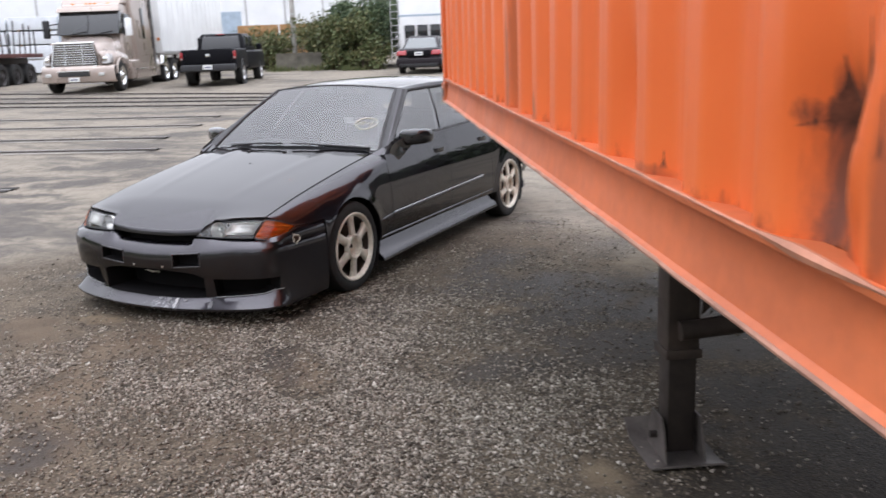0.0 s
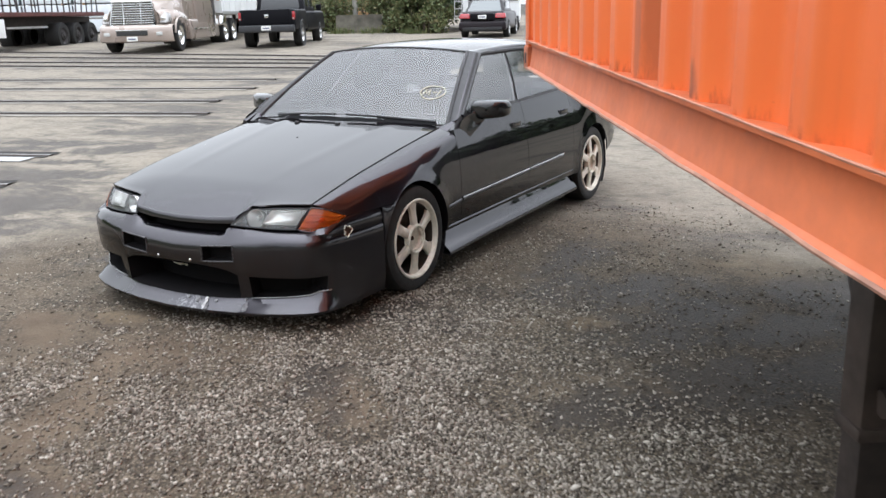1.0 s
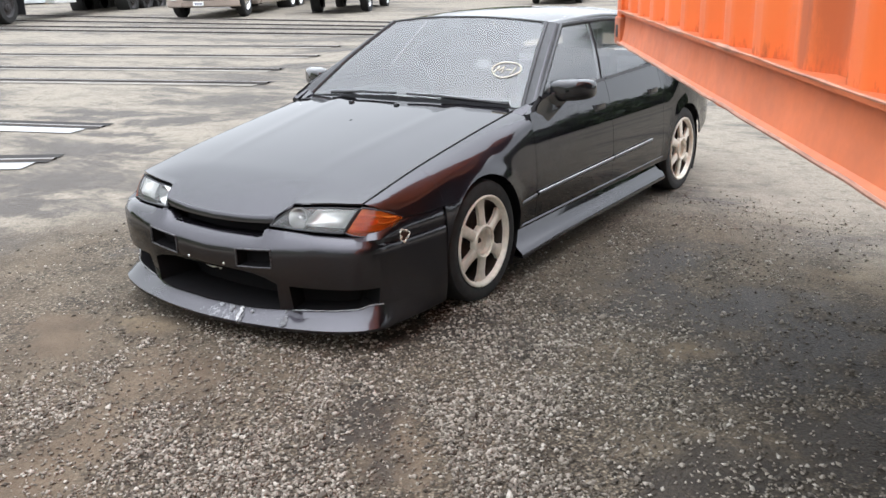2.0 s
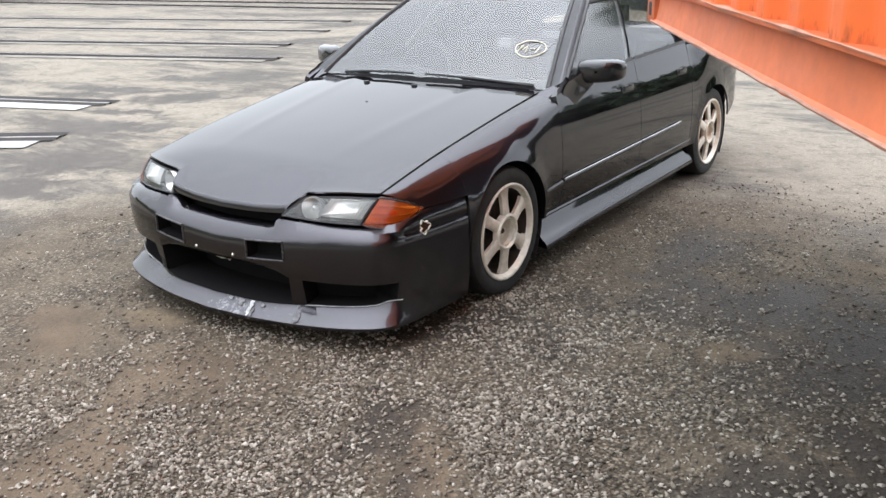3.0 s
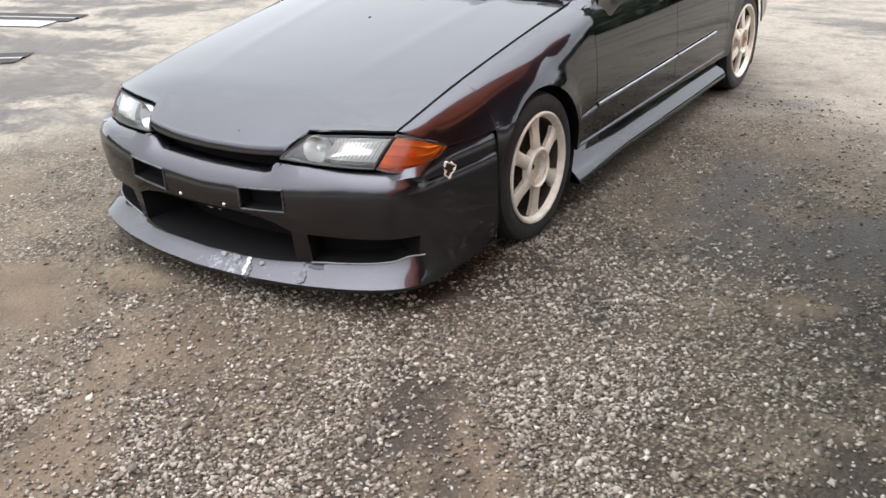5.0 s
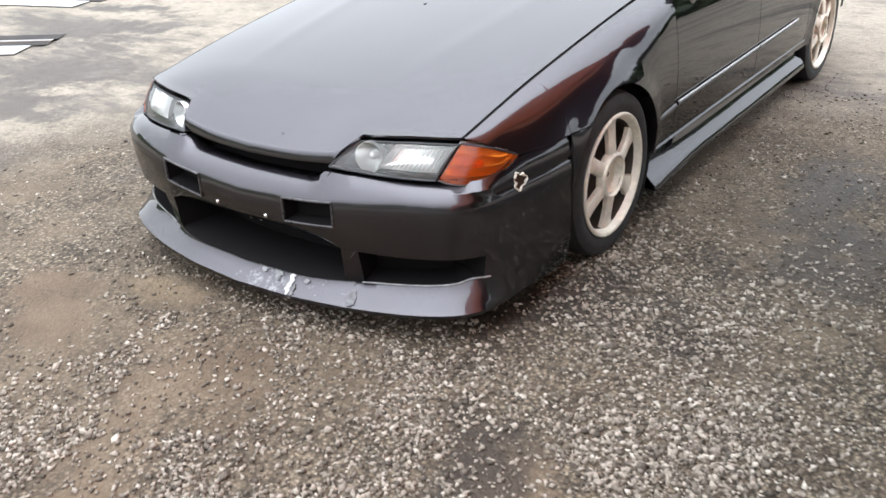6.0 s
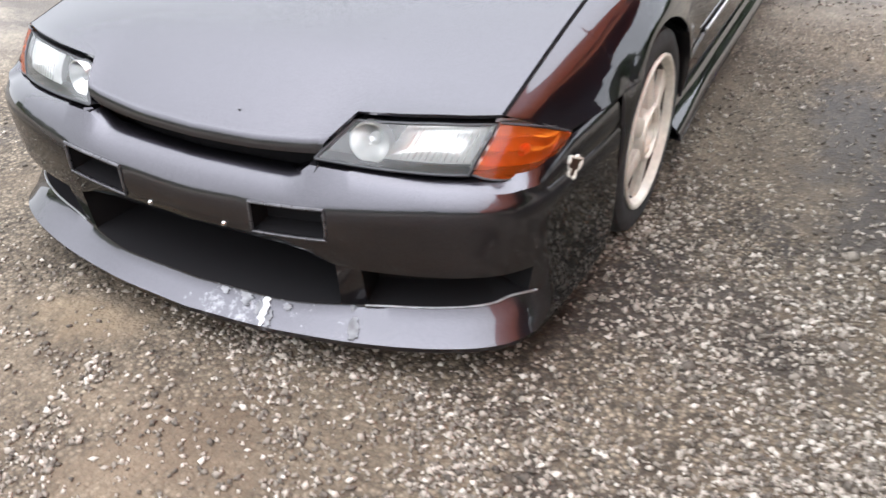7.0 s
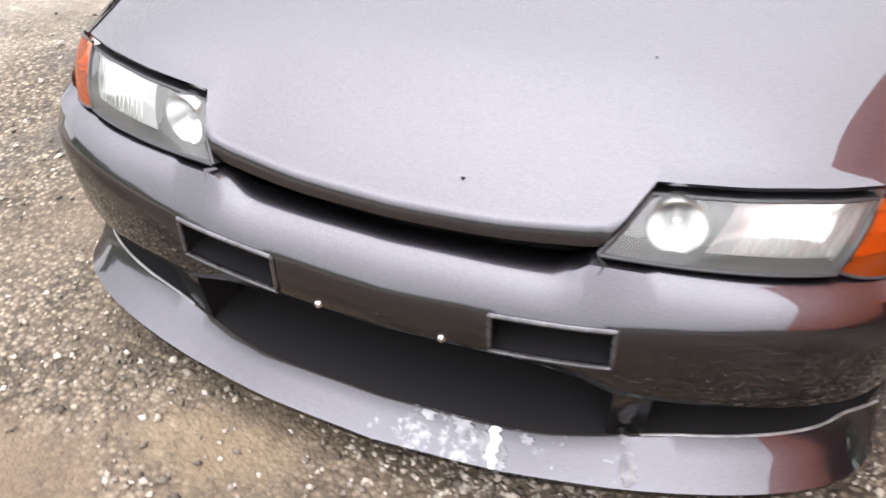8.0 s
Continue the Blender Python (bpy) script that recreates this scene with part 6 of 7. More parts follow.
        part("wheel_guard", tapered(s * 1.08 - 0.2, s * 1.08 + 0.2, 5.15, 5.75, 0.75, 1.25, (0.02, 5.35, 6.0), 0.10), CHROME_FAR, c)
        far_wheel(c, s * 1.20, 0.0, 0.52, 0.28, s, CHROME_FAR)
        for y in (5.85, 7.15):
            far_wheel(c, s * 1.22, y, 0.52, 0.55, s, CHROME_FAR)
    part("badge_plate", vf(box(-0.12, 0.12, -0.985, -0.95, 1.655, 1.69, 0.01)), CHROME_FAR, c)
    part("frame_rail", boxes((-0.45, -0.35, -0.8, 8.2, 0.65, 0.95), (0.35, 0.45, -0.8, 8.2, 0.65, 0.95), (-0.45, 0.45, 7.9, 8.2, 0.65, 0.95)), STEEL_DARK, c)
    return c


def build_lorry_trailer():
    c = thing("box_trailer", at_ground(-20.55, 17.245, 29.5) , "white box trailer coupled to the lorry", "trailer")
    part("body", vf(box(-1.28, 1.28, 5.25, 18.2, 1.22, 4.05, 0.03)), TRAILER_WHITE, c, "white panelled box body")
    for s in (-1, 1):
        part("bottom_rail", vf(box(s * 1.27 - 0.03, s * 1.27 + 0.03, 5.3, 18.2, 1.16, 1.30, 0.01)), ALU, c)
        for i in range(14):
            part("side_post", vf(box(s * 1.285 - 0.012, s * 1.285 + 0.012, 5.5 + 0.95 * i, 5.54 + 0.95 * i, 1.30, 4.0)), TRAILER_WHITE, c)
        far_wheel(c, s * 1.24, 15.8, 0.5, 0.55, s, ALU)
        far_wheel(c, s * 1.24, 17.1, 0.5, 0.55, s, ALU)
        part("trailer_leg", vf(box(s * 0.9 - 0.06, s * 0.9 + 0.06, 8.6, 8.72, 0.02, 1.2, 0.01)), STEEL_DARK, c)
    part("front_unit", vf(box(-0.9, 0.9, 5.0, 5.27, 2.3, 3.9, 0.06)), TRAILER_WHITE, c, "white cooling unit")
    part("marker_lamp", vf(box(1.10, 1.2, 5.225, 5.252, 1.7, 1.82, 0.02)), AMBER_FAR, c)
    return c


def build_pickup():
    c = thing("pickup_truck", at_ground(-17.95, 20.75, 28), "black crew-cab pickup truck parked with its tailgate out", "car")
    part("bed", tapered(-0.98, 0.98, -1.15, 1.05, 0.58, 1.25, (0.03, -1.15, 1.05), 0.06), BLACK_CAR, c)
    part("cab_body", tapered(-0.99, 0.99, 1.0, 4.75, 0.50, 1.20, (0.04, 1.0, 4.60), 0.10), BLACK_CAR, c)
    part("cab", tapered(-0.92, 0.92, 1.02, 3.15, 1.17, 1.81, (0.17, 1.18, 2.65), 0.08), BLACK_CAR, c)
    part("back_window", tapered(-0.72, 0.72, 0.99, 1.06, 1.26, 1.72, (0.06, 1.125, 1.20), 0.015), LORRY_GLASS, c, "dark rear cab window")
    for s in (-1, 1):
        for y0, y1 in ((1.15, 1.95), (2.0, 2.9)):
            part("side_window", tapered(s * 0.855 - 0.02, s * 0.855 + 0.02, y0, y1, 1.26, 1.70, (0, y0 + 0.08, y1 - 0.25), 0.01), LORRY_GLASS, c)
        t = part("tail_lamp", vf(box(s * 0.92 - 0.05, s * 0.92 + 0.05, -1.170, -1.05, 0.90, 1.18, 0.02)), RED_LAMP, c, "tall red tail lamp")
        part("reverse_lamp", vf(box(s * 0.92 - 0.035, s * 0.92 + 0.035, -1.178, -1.160, 0.92, 0.97, 0.005)), LAMP_DIM, t)
        far_wheel(c, s * 0.99, 0.0, 0.40, 0.28, s, ALU)
        far_wheel(c, s * 0.99, 3.56, 0.40, 0.28, s, ALU)
        part("mirror", vf(box(s * 1.10 - 0.10, s * 1.10 + 0.10, 2.72, 2.84, 1.20, 1.42, 0.03)), BLACK_CAR, c)
        part("arch", lathe([(0.42, -0.02), (0.47, 0.015), (0.50, 0.0)], 28), BLACK_TRIM, c, "", pose(s * 0.985, 0.0, 0.42, 0, 0, 0 if s > 0 else 180))
    part("tailgate", vf(box(-0.80, 0.80, -1.18, -1.12, 0.76, 1.25, 0.02)), BLACK_CAR, c)
    part("tailgate_badge", vf(box(-0.07, 0.07, -1.195, -1.175, 0.98, 1.09, 0.015)), CHROME_FAR, c, "small chrome badge shape")
    b = part("rear_bumper", tapered(-0.97, 0.97, -1.36, -1.10, 0.50, 0.74, (0.03, -1.34, -1.10), 0.04), BLACK_TRIM, c)
    part("number_plate", vf(box(-0.16, 0.16, -1.375, -1.35, 0.57, 0.72, 0.004)), PLATE, b, "white number plate with plain bars")
    part("plate_bar", vf(box(-0.11, 0.11, -1.378, -1.374, 0.62, 0.66)), PLATE_INK, b)
    part("high_lamp", vf(box(-0.16, 0.16, 1.10, 1.18, 1.76, 1.80, 0.01)), RED_LAMP, c)
    part("mud_flap", boxes((-0.98, -0.70, 0.40, 0.42, 0.15, 0.55), (0.70, 0.98, 0.40, 0.42, 0.15, 0.55)), BLACK_TRIM, c)
    return c


def build_far_saloon():
    c = thing("parked_car", at_ground(-13.0, 27.3, 20), "dark car with red tail lamps parked by the hedge", "car")
    part("body", tapered(-0.92, 0.92, -0.95, 3.65, 0.30, 0.98, (0.08, -0.78, 3.4), 0.13), DARK_RED_CAR, c)
    part("cabin", tapered(-0.80, 0.80, -0.35, 2.45, 0.92, 1.45, (0.22, 0.30, 1.65), 0.10), DARK_RED_CAR, c)
    part("rear_window", tapered(-0.66, 0.66, -0.36, -0.24, 0.98, 1.38, (0.14, 0.18, 0.30), 0.02), SKY_GLASS, c, "rear window showing pale sky")
    for s in (-1, 1):
        part("tail_lamp", tapered(s * 0.68 - 0.21, s * 0.68 + 0.21, -0.97, -0.72, 0.72, 0.90, (0.03, -0.90, -0.7), 0.03), RED_LAMP, c, "red tail lamp")
        far_wheel(c, s * 0.92, 0.0, 0.33, 0.22, s, ALU)
        far_wheel(c, s * 0.92, 2.72, 0.33, 0.22, s, ALU)
        part("side_window", tapered(s * 0.72 - 0.02, s * 0.72 + 0.02, 0.15, 2.1, 0.98, 1.36, (0, 0.5, 1.7), 0.01), LORRY_GLASS, c)
    part("boot_panel", vf(box(-0.46, 0.46, -0.985, -0.88, 0.66, 0.90, 0.03)), BLACK_CAR, c)
    part("number_plate", vf(box(-0.16, 0.16, -0.995, -0.97, 0.70, 0.84, 0.004)), PLATE, c, "white number plate with plain bars")
    part("plate_bar", vf(box(-0.11, 0.11, -0.998, -0.994, 0.75, 0.79)), PLATE_INK, c)
    part("rear_bumper", tapered(-0.91, 0.91, -1.04, -0.75, 0.28, 0.62, (0.02, -1.01, -0.75), 0.08), DARK_RED_CAR, c)
    part("diffuser", vf(box(-0.75, 0.75, -1.045, -0.9, 0.27, 0.40, 0.02)), BLACK_TRIM, c)
    return c


def build_flatbed():
    c = thing("flatbed_trailer", at_ground(-25.6, 11.9, 27), "flatbed trailer with a red-brown deck edge and upright stakes", "trailer")
    part("deck", vf(box(-1.25, 1.25, -3.2, 12.4, 1.28, 1.44, 0.02)), DECK_RED, c, "dark red deck with planks")
    for s in (-0.5, 0.5):
        part("frame_beam", vf(box(s - 0.08, s + 0.08, -3.0, 12.3, 0.82, 1.27, 0.01)), STEEL_DARK, c)
    for s in (-1, 1):
        for y in (0.0, 8.4, 9.7, 11.0):
            far_wheel(c, s * 1.24, y, 0.52, 0.55, s, STAKE)
        part("side_guard", vf(box(s * 1.1 - 0.02, s * 1.1 + 0.02, 4.4, 7.4, 0.85, 0.92)), ALU, c)
    part("tool_box", vf(box(0.85, 1.22, 2.7, 4.1, 0.55, 1.20, 0.03)), TRAILER_WHITE, c, "white steel tool box")
    part("mud_flap", vf(box(0.72, 1.24, 0.85, 0.88, 0.25, 0.95)), BLACK_TRIM, c)
    part("plate_bar", vf(box(0.85, 1.1, -0.75, -0.72, 0.6, 0.72)), PLATE, c)
    rng = random.Random(4)
    for i in range(30):
        y = -2.9 + 0.51 * i
        lean_y, lean_x = rng.uniform(-0.12, 0.12), rng.uniform(-0.08, 0.08)
        h = rng.uniform(0.9, 1.35)
        part("stake", tube([(1.15, y, 1.44), (1.15 + lean_x, y + lean_y, 1.44 + h)], 0.03, 6), STAKE, c)
    for i in range(10):
        y = -2.6 + 1.5 * i
        part("stake", tube([(-1.1, y, 1.44), (-1.1 + rng.uniform(-0.1, 0.1), y + rng.uniform(-0.2, 0.2), 1.44 + 1.2)], 0.03, 6), STAKE, c)
    return c


def build_timber_stack(x, y, yaw, w, d, h, wrap, label):
    c = thing("timber_stack", at_ground(x, y, yaw), label, "timber stack", "timber stacks in the far yard")
    rng = random.Random(int(x * 10))
    rows = max(1, int(h / 0.75))
    for r in range(rows):
        for k in range(max(1, int(w / 2.5))):
            x0 = -w / 2 + 2.5 * k + rng.uniform(0, 0.1)
            part("timber_pack", vf(box(x0, x0 + 2.38, 0, d, 0.1 + 0.75 * r, 0.1 + 0.75 * r + 0.66, 0.03)), wrap, c)
            for b in (0.4, 1.9):
                part("bearer", vf(box(x0 + b, x0 + b + 0.1, 0.02, d, 0.75 * r, 0.1 + 0.75 * r)), WOOD, c)
    return c


def build_shed(name, x, y, yaw, w, d, h, label):
    c = thing(name, at_ground(x, y, yaw), label, "building")
    part("wall", vf(box(-w / 2, w / 2, 0, d, 0, h)), SHED_WHITE, c)
    part("roof", tapered(-w / 2 - 0.3, w / 2 + 0.3, -0.3, d + 0.3, h, h + 1.6, (0.0, d * 0.45, d * 0.55), 0.0), ALU, c)
    n = int(w / 3)
    for i in range(n):
        part("wall_rib", vf(box(-w / 2 + 3 * i - 0.06, -w / 2 + 3 * i + 0.06, -0.06, 0.0, 0, h)), ALU, c)
    part("base_course", vf(box(-w / 2, w / 2, -0.05, 0.0, 0, 0.8)), CONCRETE, c)
    for i in range(0, n, 4):
        part("loading_door", vf(box(-w / 2 + 3 * i + 0.5, -w / 2 + 3 * i + 2.6, -0.04, 0.0, 0.8, 3.6)), BLUE_DOOR, c, "pale blue loading door")
    return c


def build_camper():
    c = thing("camper_van", at_ground(-15.05, 31.75, 25), "white camper van with a band of dark windows", "camper van")
    part("body", vf(box(-1.25, 1.25, 0, 6.5, 0.45, 3.3, 0.10)), TRAILER_WHITE, c)
    for x in (-1.0, -0.42, 0.16, 0.72):
        w = part("window", vf(box(x, x + 0.46, -0.02, 0.05, 1.30, 1.90, 0.01)), LORRY_GLASS, c)
        part("window_frame", tube([(x, -0.03, 1.30), (x + 0.46, -0.03, 1.30), (x + 0.46, -0.03, 1.90), (x, -0.03, 1.90), (x, -0.03, 1.30)], 0.02, 6), ALU, w)
    part("ladder", boxes((-1.30, -1.27, -0.06, -0.03, 0.5, 3.2), (-1.62, -1.59, -0.06, -0.03, 0.5, 3.2), *[(-1.6, -1.28, -0.06, -0.03, 0.7 + 0.3 * i, 0.73 + 0.3 * i) for i in range(8)]), ALU, c)
    part("stripe", vf(box(-1.255, 1.255, -0.01, 6.4, 2.28, 2.36)), BLUE_DOOR, c)
    part("bumper", vf(box(-1.2, 1.2, -0.15, 0.0, 0.4, 0.65, 0.03)), BLACK_TRIM, c)
    for s in (-1, 1):
        far_wheel(c, s * 1.2, 1.4, 0.38, 0.25, s, ALU)
        far_wheel(c, s * 1.2, 5.3, 0.38, 0.25, s, ALU)
    return c


def build_bush(x, y, r, h, n, seed, mat, label, leaf=1.0, name="bush", group="scrub along the yard edge"):
    """A scrub bush: stems and a ragged crown of many small leaves."""
    rng = np.random.default_rng(seed)
    c = thing(name, at_ground(x, y, 0), label, name, group)
    stems = []
    for k in range(7):
        a = rng.uniform(0, 2 * math.pi)
        q = r * rng.uniform(0.3, 0.7)
        stems.append(tube([(0.15 * math.cos(a), 0.15 * math.sin(a), -0.05), (q * 0.5 * math.cos(a), q * 0.5 * math.sin(a), h * 0.4), (q * math.cos(a), q * math.sin(a), h * rng.uniform(0.65, 0.9))], [0.035, 0.022, 0.008], 5))
    part("stem", joined(*stems), TWIG, c)
    lumps = [(rng.uniform(-0.75, 0.75) * r, rng.uniform(-0.6, 0.6) * r, rng.uniform(0.15, 0.85) * h, rng.uniform(0.22, 0.48) * r) for _ in range(16)]
    verts, faces = [], []
    for i in range(n):
        lx, ly, lz, lr = lumps[rng.integers(len(lumps))]
        d = rng.normal(size=3)
        d /= np.linalg.norm(d)
        p = np.array((lx, ly, lz)) + d * lr * rng.uniform(0.55, 1.12)
        p[2] = max(0.02, p[2])
        u = rng.normal(size=3)
        u /= np.linalg.norm(u)
        v = np.cross(u, rng.normal(size=3))
        v /= np.linalg.norm(v)
        s = rng.uniform(0.05, 0.11) * leaf
        k = len(verts)
        verts += [tuple(p - u * s), tuple(p + v * s * 0.5), tuple(p + u * s), tuple(p - v * s * 0.5)]
        faces.append((k, k + 1, k + 2, k + 3))
    me = bpy.data.meshes.new("crown")
    me.from_pydata(verts, [], faces)
    part("crown", me, mat, c)
    return c


def build_far_yard():
    build_lorry()
    build_lorry_trailer()
    build_pickup()
    build_far_saloon()
    build_flatbed()
    build_camper()
    build_shed("warehouse", -48, 46, 42, 60, 20, 7.0, "long white metal warehouse far behind the lorries")
    build_timber_stack(-28.2, 40.6, 36, 7.5, 4, 2.3, WOOD, "stacked orange-brown sawn timber")
    build_timber_stack(-38, 28, 50, 15, 4, 3.1, WRAP, "timber stacked in white plastic wrapping")
    build_timber_stack(-41, 17, 62, 17, 4, 3.0, WRAP, "timber stacked in white plastic wrapping")
    b = thing("concrete_barrier", at_ground(-21.6, 31.0, 28), "brown-grey mossy concrete road barrier", "barrier")
    v, f = plate([(-0.30, 0.0), (0.30, 0.0), (0.28, 0.14), (0.13, 0.36), (0.09, 0.80), (-0.09, 0.80), (-0.13, 0.36), (-0.28, 0.14)], 2.2, "yz")
    part("block", ([(x - 1.1, y, z) for x, y, z in v], f), MOSSY, b)
    part("lifting_slot", vf(box(-0.5, -0.3, -0.29, -0.2, 0.0, 0.12)), VOID, b)
    p = thing("utility_pole", at_ground(-23.0, 32.6, 0), "grey wooden utility pole behind the barrier", "pole")
    part("shaft", tube([(0, 0, -0.1), (0.05, 0, 4.5), (0.08, 0, 9.0)], [0.135, 0.12, 0.10], 14), POLE_WOOD, p)
    part("steel_band", tube([(0.03, 0, 2.6), (0.03, 0, 2.68)], 0.134, 14), ALU, p)
    spots = [(-25.4, 32.4, 1.5, 1.5), (-24.0, 31.9, 1.4, 1.9), (-22.6, 33.4, 1.8, 2.4), (-20.9, 33.0, 1.7, 2.3), (-19.4, 32.2, 1.7, 2.7), (-18.5, 31.3, 1.4, 2.5), (-18.7, 32.6, 1.6, 3.2), (-20.0, 34.6, 2.2, 3.6), (-20.2, 35.4, 2.2, 4.2), (-17.3, 31.0, 0.8, 1.5), (-19.2, 30.6, 0.9, 0.9), (-17.4, 30.2, 0.9, 1.0), (-26.4, 34.0, 1.6, 1.6)]
    for i, (x, y, r, h) in enumerate(spots):
        tall = h > 3
        build_bush(x, y, r, h, int(900 * r * h), 20 + i, LEAF_DARK if tall else LEAF, "dense dark green scrub bush" if tall else "yellowing green scrub bush")
    # tall trees beyond the container, which the door and its glass mirror
    for i, (x, y, h) in enumerate(((2.5, 17.0, 8.0), (9.5, 19.5, 1.2), (13.0, 17.0, 1.4), (16.0, 18.0, 1.7), (18.5, 13.5, 1.5), (21.0, 15.0, 1.9), (21.5, 9.0, 2.0), (24.0, 4.0, 2.4))):
        build_bush(x, y, 2.4, h, 4200, 60 + i, LEAF_DARK, "dark green tree beyond the container", 3.0, "tree", "trees beyond the container")
    rng = np.random.default_rng(9)
    verts, faces = [], []
    for i in range(2600):
        x, y = rng.uniform(-22.5, -16), rng.uniform(28.6, 31.2)
        if noise.noise((x * 0.7, y * 0.7, 2.0)) < -0.05 or y < 29.2 + 0.4 * math.sin(x):
            continue
        g, a, h = ground_height(x, y), rng.uniform(0, 6.28), rng.uniform(0.08, 0.38)
        k = len(verts)
        verts += [(x - 0.02 * math.cos(a), y - 0.02 * math.sin(a), g), (x + 0.02 * math.cos(a), y + 0.02 * math.sin(a), g), (x + rng.uniform(-0.1, 0.1), y + rng.uniform(-0.1, 0.1), g + h)]
        faces.append((k, k + 1, k + 2))
    me = bpy.data.meshes.new("grass")
    me.from_pydata(verts, [], faces)
    tagged(part("grass", me, LEAF, None), "ragged dry grass along the hedge", "grass", kind="stuff")


def build_unseen_trees():
    """Unseen dark trees, added behind and beside the walk to close the yard and darken reflections."""
    rng = random.Random(12)
    angles = [radians(a) for a in np.linspace(-178, 12, 120)]
    rows = [0.0, 0.25, 0.5, 0.75, 0.92, 1.0]

    def f(a, v):
        top = 4.6 + 2.2 * noise.noise((a * 6, 0.3, 1.0)) + 1.2 * noise.noise((a * 25, 2.3, 1.0)) + 0.5 * rng.uniform(-1, 1) * (v > 0.6)
        r = 23.0 + 1.6 * noise.noise((a * 9, v * 3, 5.0)) + 1.8 * v * v
        x, y = 1.5 + r * math.cos(a), -1.0 + r * math.sin(a)
        return (x, y, ground_height(x, y) - 0.2 + (top + 0.2) * v)
    ob = part("backdrop", (*grid(f, angles, rows), 30), LEAF_DARK, None, thick=0.3)
    return tagged(ob, "unseen dark green tree line added to close the yard and darken reflections", "trees", kind="structure")


def stone_material():
    k = Mat("crushed_stone", 0.85, 0, (0.3, 0.28, 0.26), 0, 0.3)
    geo = k.n.new("ShaderNodeNewGeometry")
    tone = k.ramp(geo.outputs["Random Per Island"], (0.0, (0.060, 0.049, 0.039)), (0.40, (0.17, 0.145, 0.117)), (0.85, (0.33, 0.29, 0.24)), (1.0, (0.47, 0.43, 0.37)))
    k.to("Base Color", k.mix(0.5, tone, k.ramp(k.noise(160, 4), (0.3, 0.6), (0.7, 1.0)), 'MULTIPLY'))
    k.bump(k.noise(400, 3), 0.3, 0.002)
    return k.m


def leaf_material(name, a, b, c):
    k = Mat(name, 0.6, 0, a, 0, 0.3)
    geo = k.n.new("ShaderNodeNewGeometry")
    k.to("Base Color", k.ramp(geo.outputs["Random Per Island"], (0.0, a), (0.6, b), (1.0, c)))
    k.b.inputs["Subsurface Weight"].default_value = 0.0
    return k.m


RAIL_ORANGE = worn("dusty_orange_rail_paint", (0.57, 0.138, 0.043), 0.55, 0.0, 0.14, 2.2, 0.05, 0.0, 25.0)
LIP_WORN = worn("scraped_lip", (0.46, 0.20, 0.12), 0.6, 0.1, 0.35, 9, 0.1)
FLANGE_WORN = worn("scuffed_flange", (0.38, 0.19, 0.13), 0.7, 0.0, 0.35, 7, 0.1)
CONTAINER_DARK = worn("scuffed_orange_casting", (0.42, 0.10, 0.03), 0.6, 0.1, 0.4, 8, 0.15)
LEG_GREY = worn("grimy_leg_paint", (0.054, 0.039, 0.032), 0.55, 0.2, 0.35, 9, 0.1)
FOOT_STEEL = worn("worn_foot_steel", (0.14, 0.12, 0.11), 0.5, 0.5, 0.4, 9, 0.1)
MIRROR_BLACK = plain("gloss_black", (0.012, 0.012, 0.013), 0.25, 0.0, 0.6)
EDGE_BRIGHT = plain("bright_trim_edge", (0.62, 0.62, 0.62), 0.3, 0.6)
TORN = worn("torn_pale_plastic", (0.62, 0.60, 0.52), 0.7, 0, 0.3, 60, 0.2)
CRACK_WHITE = worn("white_cracked_fibre", (0.50, 0.50, 0.50), 0.7, 0, 0.25, 60, 0.2)
BARE_FIBRE = worn("bare_grey_fibre", (0.15, 0.15, 0.155), 0.6, 0, 0.35, 60, 0.2)
CHALK = worn("yellow_white_chalk", (0.85, 0.85, 0.70), 0.9, 0, 0.1, 60, 0.1)
LINING = worn("grey_headlining", (0.10, 0.10, 0.10), 0.9, 0, 0.2, 20, 0.1)
SEAT = worn("dark_seat_cloth", (0.025, 0.025, 0.028), 0.9, 0, 0.25, 20, 0.2)
PAPER = plain("pale_paper", (0.26, 0.27, 0.28), 0.8)
RAIL_STEEL = worn("rusty_rail_steel", (0.038, 0.028, 0.022), 0.7, 0.2, 0.35, 3, 0.1)
RAIL_HEAD = worn("polished_rail_head", (0.20, 0.185, 0.17), 0.4, 0.6, 0.3, 3, 0.05)
WATER = plain("standing_rainwater", (0.03, 0.028, 0.025), 0.04, 0.0, 0.8)
GROOVE = worn("dark_flange_groove", (0.018, 0.015, 0.013), 0.95, 0, 0.3, 4, 0.2)
JOINT = worn("pale_concrete_joint", (0.21, 0.19, 0.16), 0.85, 0, 0.3, 3, 0.2)
# much darker and browner than the cream face of the rim
RIM_DARK = worn("dark_brown_barrel", (0.05, 0.04, 0.032), 0.6, 0.2, 0.4, 14, 0.1)
STONE = stone_material()
BEIGE = worn("beige_lorry_paint", (0.41, 0.335, 0.29), 0.3, 0.3, 0.05, 0.6, 0.0, 0.8, 80.0)
LORRY_GLASS = plain("dark_vehicle_glass", (0.02, 0.022, 0.024), 0.05, 0.0, 0.5)
SKY_GLASS = plain("pale_rear_glass", (0.10, 0.11, 0.11), 0.04, 0.5, 0.5)
AMBER_FAR = plain("amber_marker", (0.7, 0.22, 0.03), 0.3)
CHROME_FAR = plain("vehicle_chrome", (0.75, 0.75, 0.74), 0.18, 1.0)
GRILLE_DARK = plain("grille_mesh_black", (0.03, 0.03, 0.03), 0.6)
LAMP_FAR = plain("clear_lamp", (0.62, 0.62, 0.60), 0.15, 0.3, 0.8)
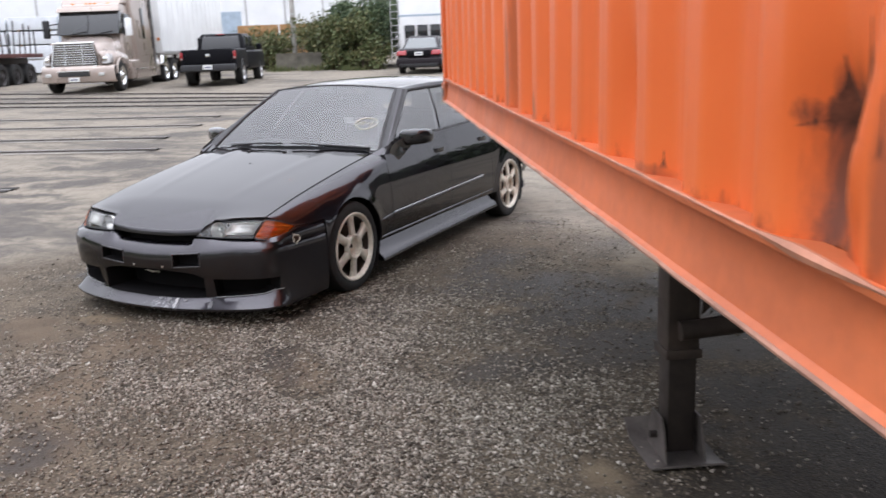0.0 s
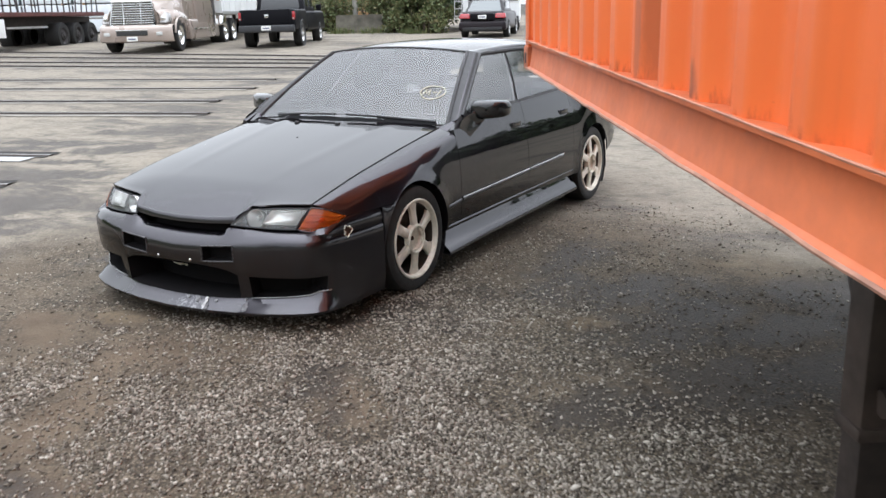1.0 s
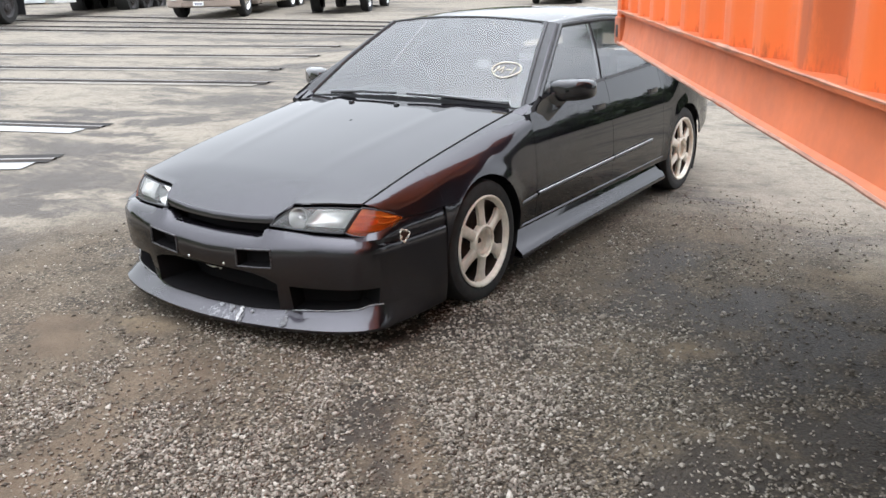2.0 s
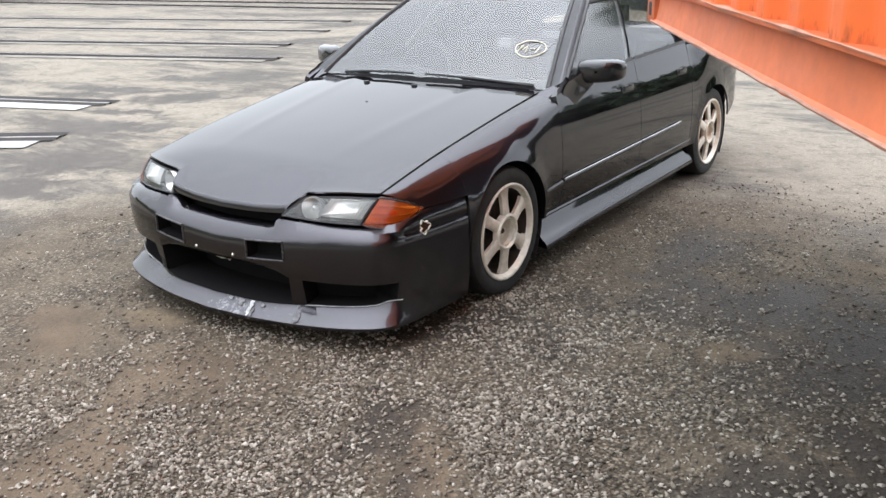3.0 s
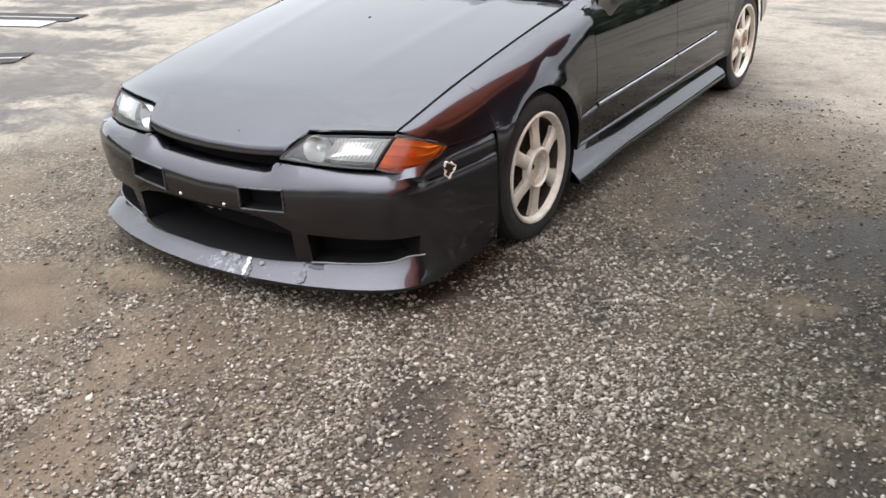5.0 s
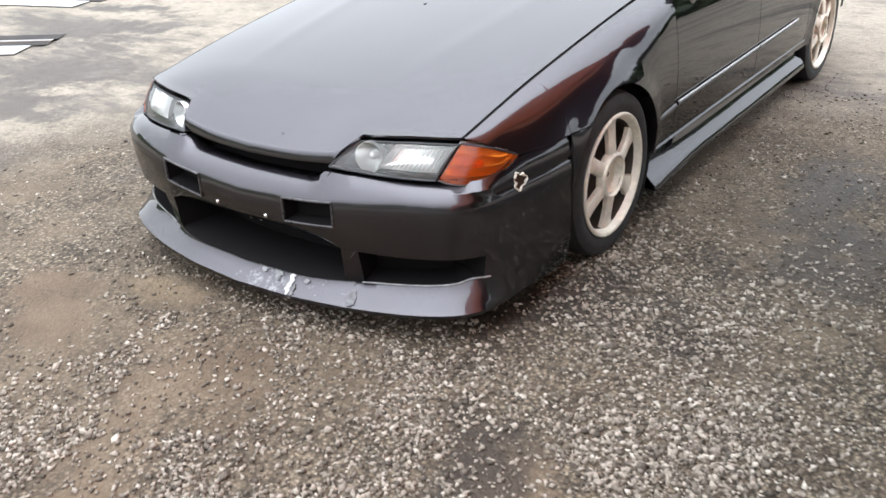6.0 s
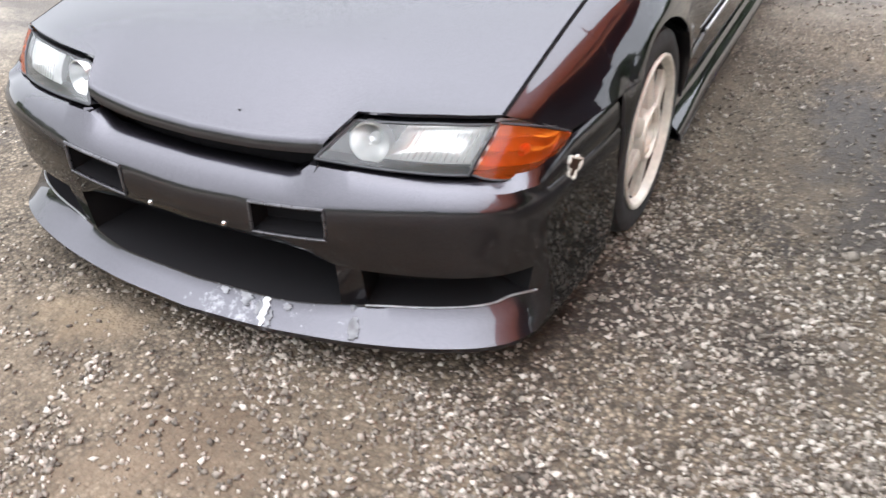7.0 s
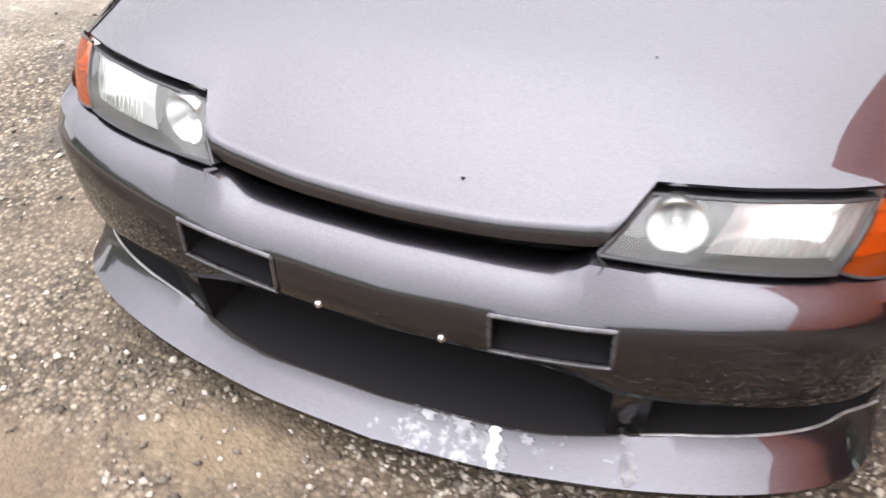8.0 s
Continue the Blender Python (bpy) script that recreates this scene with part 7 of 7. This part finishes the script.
LAMP_DIM = plain("smoky_lamp", (0.30, 0.29, 0.28), 0.2, 0.2, 0.6)
RED_LAMP = plain("red_lamp", (0.30, 0.015, 0.02), 0.2, 0.0, 0.6)
PLATE = plain("white_plate", (0.75, 0.75, 0.73), 0.5)
PLATE_INK = plain("plate_ink", (0.12, 0.13, 0.2), 0.6)
TRAILER_WHITE = worn("dirty_white_panel", (0.86, 0.87, 0.87), 0.5, 0, 0.08, 0.8, 0.02)
ALU = worn("dull_aluminium", (0.55, 0.55, 0.55), 0.4, 0.7, 0.15, 5, 0.05)
BLACK_CAR = Mat("black_car_paint", 0.4, 0.0, (0.005, 0.005, 0.007), 0.0, 0.12).m
DARK_RED_CAR = Mat("dark_maroon_car_paint", 0.35, 0.0, (0.010, 0.006, 0.008), 0.05, 0.2).m
DECK_RED = worn("red_brown_deck", (0.10, 0.028, 0.024), 0.7, 0, 0.4, 3, 0.1)
STAKE = worn("dark_stake", (0.04, 0.035, 0.035), 0.7, 0, 0.3, 6, 0.1)
WOOD = worn("sawn_timber", (0.36, 0.20, 0.085), 0.8, 0, 0.25, 3, 0.1)
WRAP = worn("white_timber_wrap", (0.70, 0.73, 0.76), 0.4, 0, 0.12, 2, 0.15)
SHED_WHITE = worn("white_sheet_wall", (0.84, 0.86, 0.87), 0.5, 0, 0.08, 0.5, 0.03)
BLUE_DOOR = worn("pale_blue_paint", (0.38, 0.47, 0.56), 0.5, 0, 0.15, 2, 0.03)
CONCRETE = worn("weathered_concrete", (0.25, 0.24, 0.22), 0.9, 0, 0.3, 3, 0.2)
MOSSY = worn("mossy_concrete", (0.105, 0.095, 0.075), 0.95, 0, 0.4, 2.5, 0.3)
POLE_WOOD = worn("grey_pole_wood", (0.42, 0.40, 0.37), 0.9, 0, 0.25, 4, 0.2)
TWIG = worn("brown_twig", (0.07, 0.05, 0.035), 0.9, 0, 0.3, 9, 0.1)
LEAF = leaf_material("yellow_green_leaf", (0.062, 0.085, 0.032), (0.10, 0.118, 0.045), (0.15, 0.125, 0.055))
LEAF_DARK = leaf_material("dark_green_leaf", (0.038, 0.062, 0.03), (0.065, 0.10, 0.048), (0.11, 0.13, 0.06))

build_ground()
saloon, screen = build_car()
build_car_details(saloon, screen)
build_interior(saloon)
build_container()
build_chassis()
build_rails()
build_far_yard()
build_gravel()
build_unseen_trees()
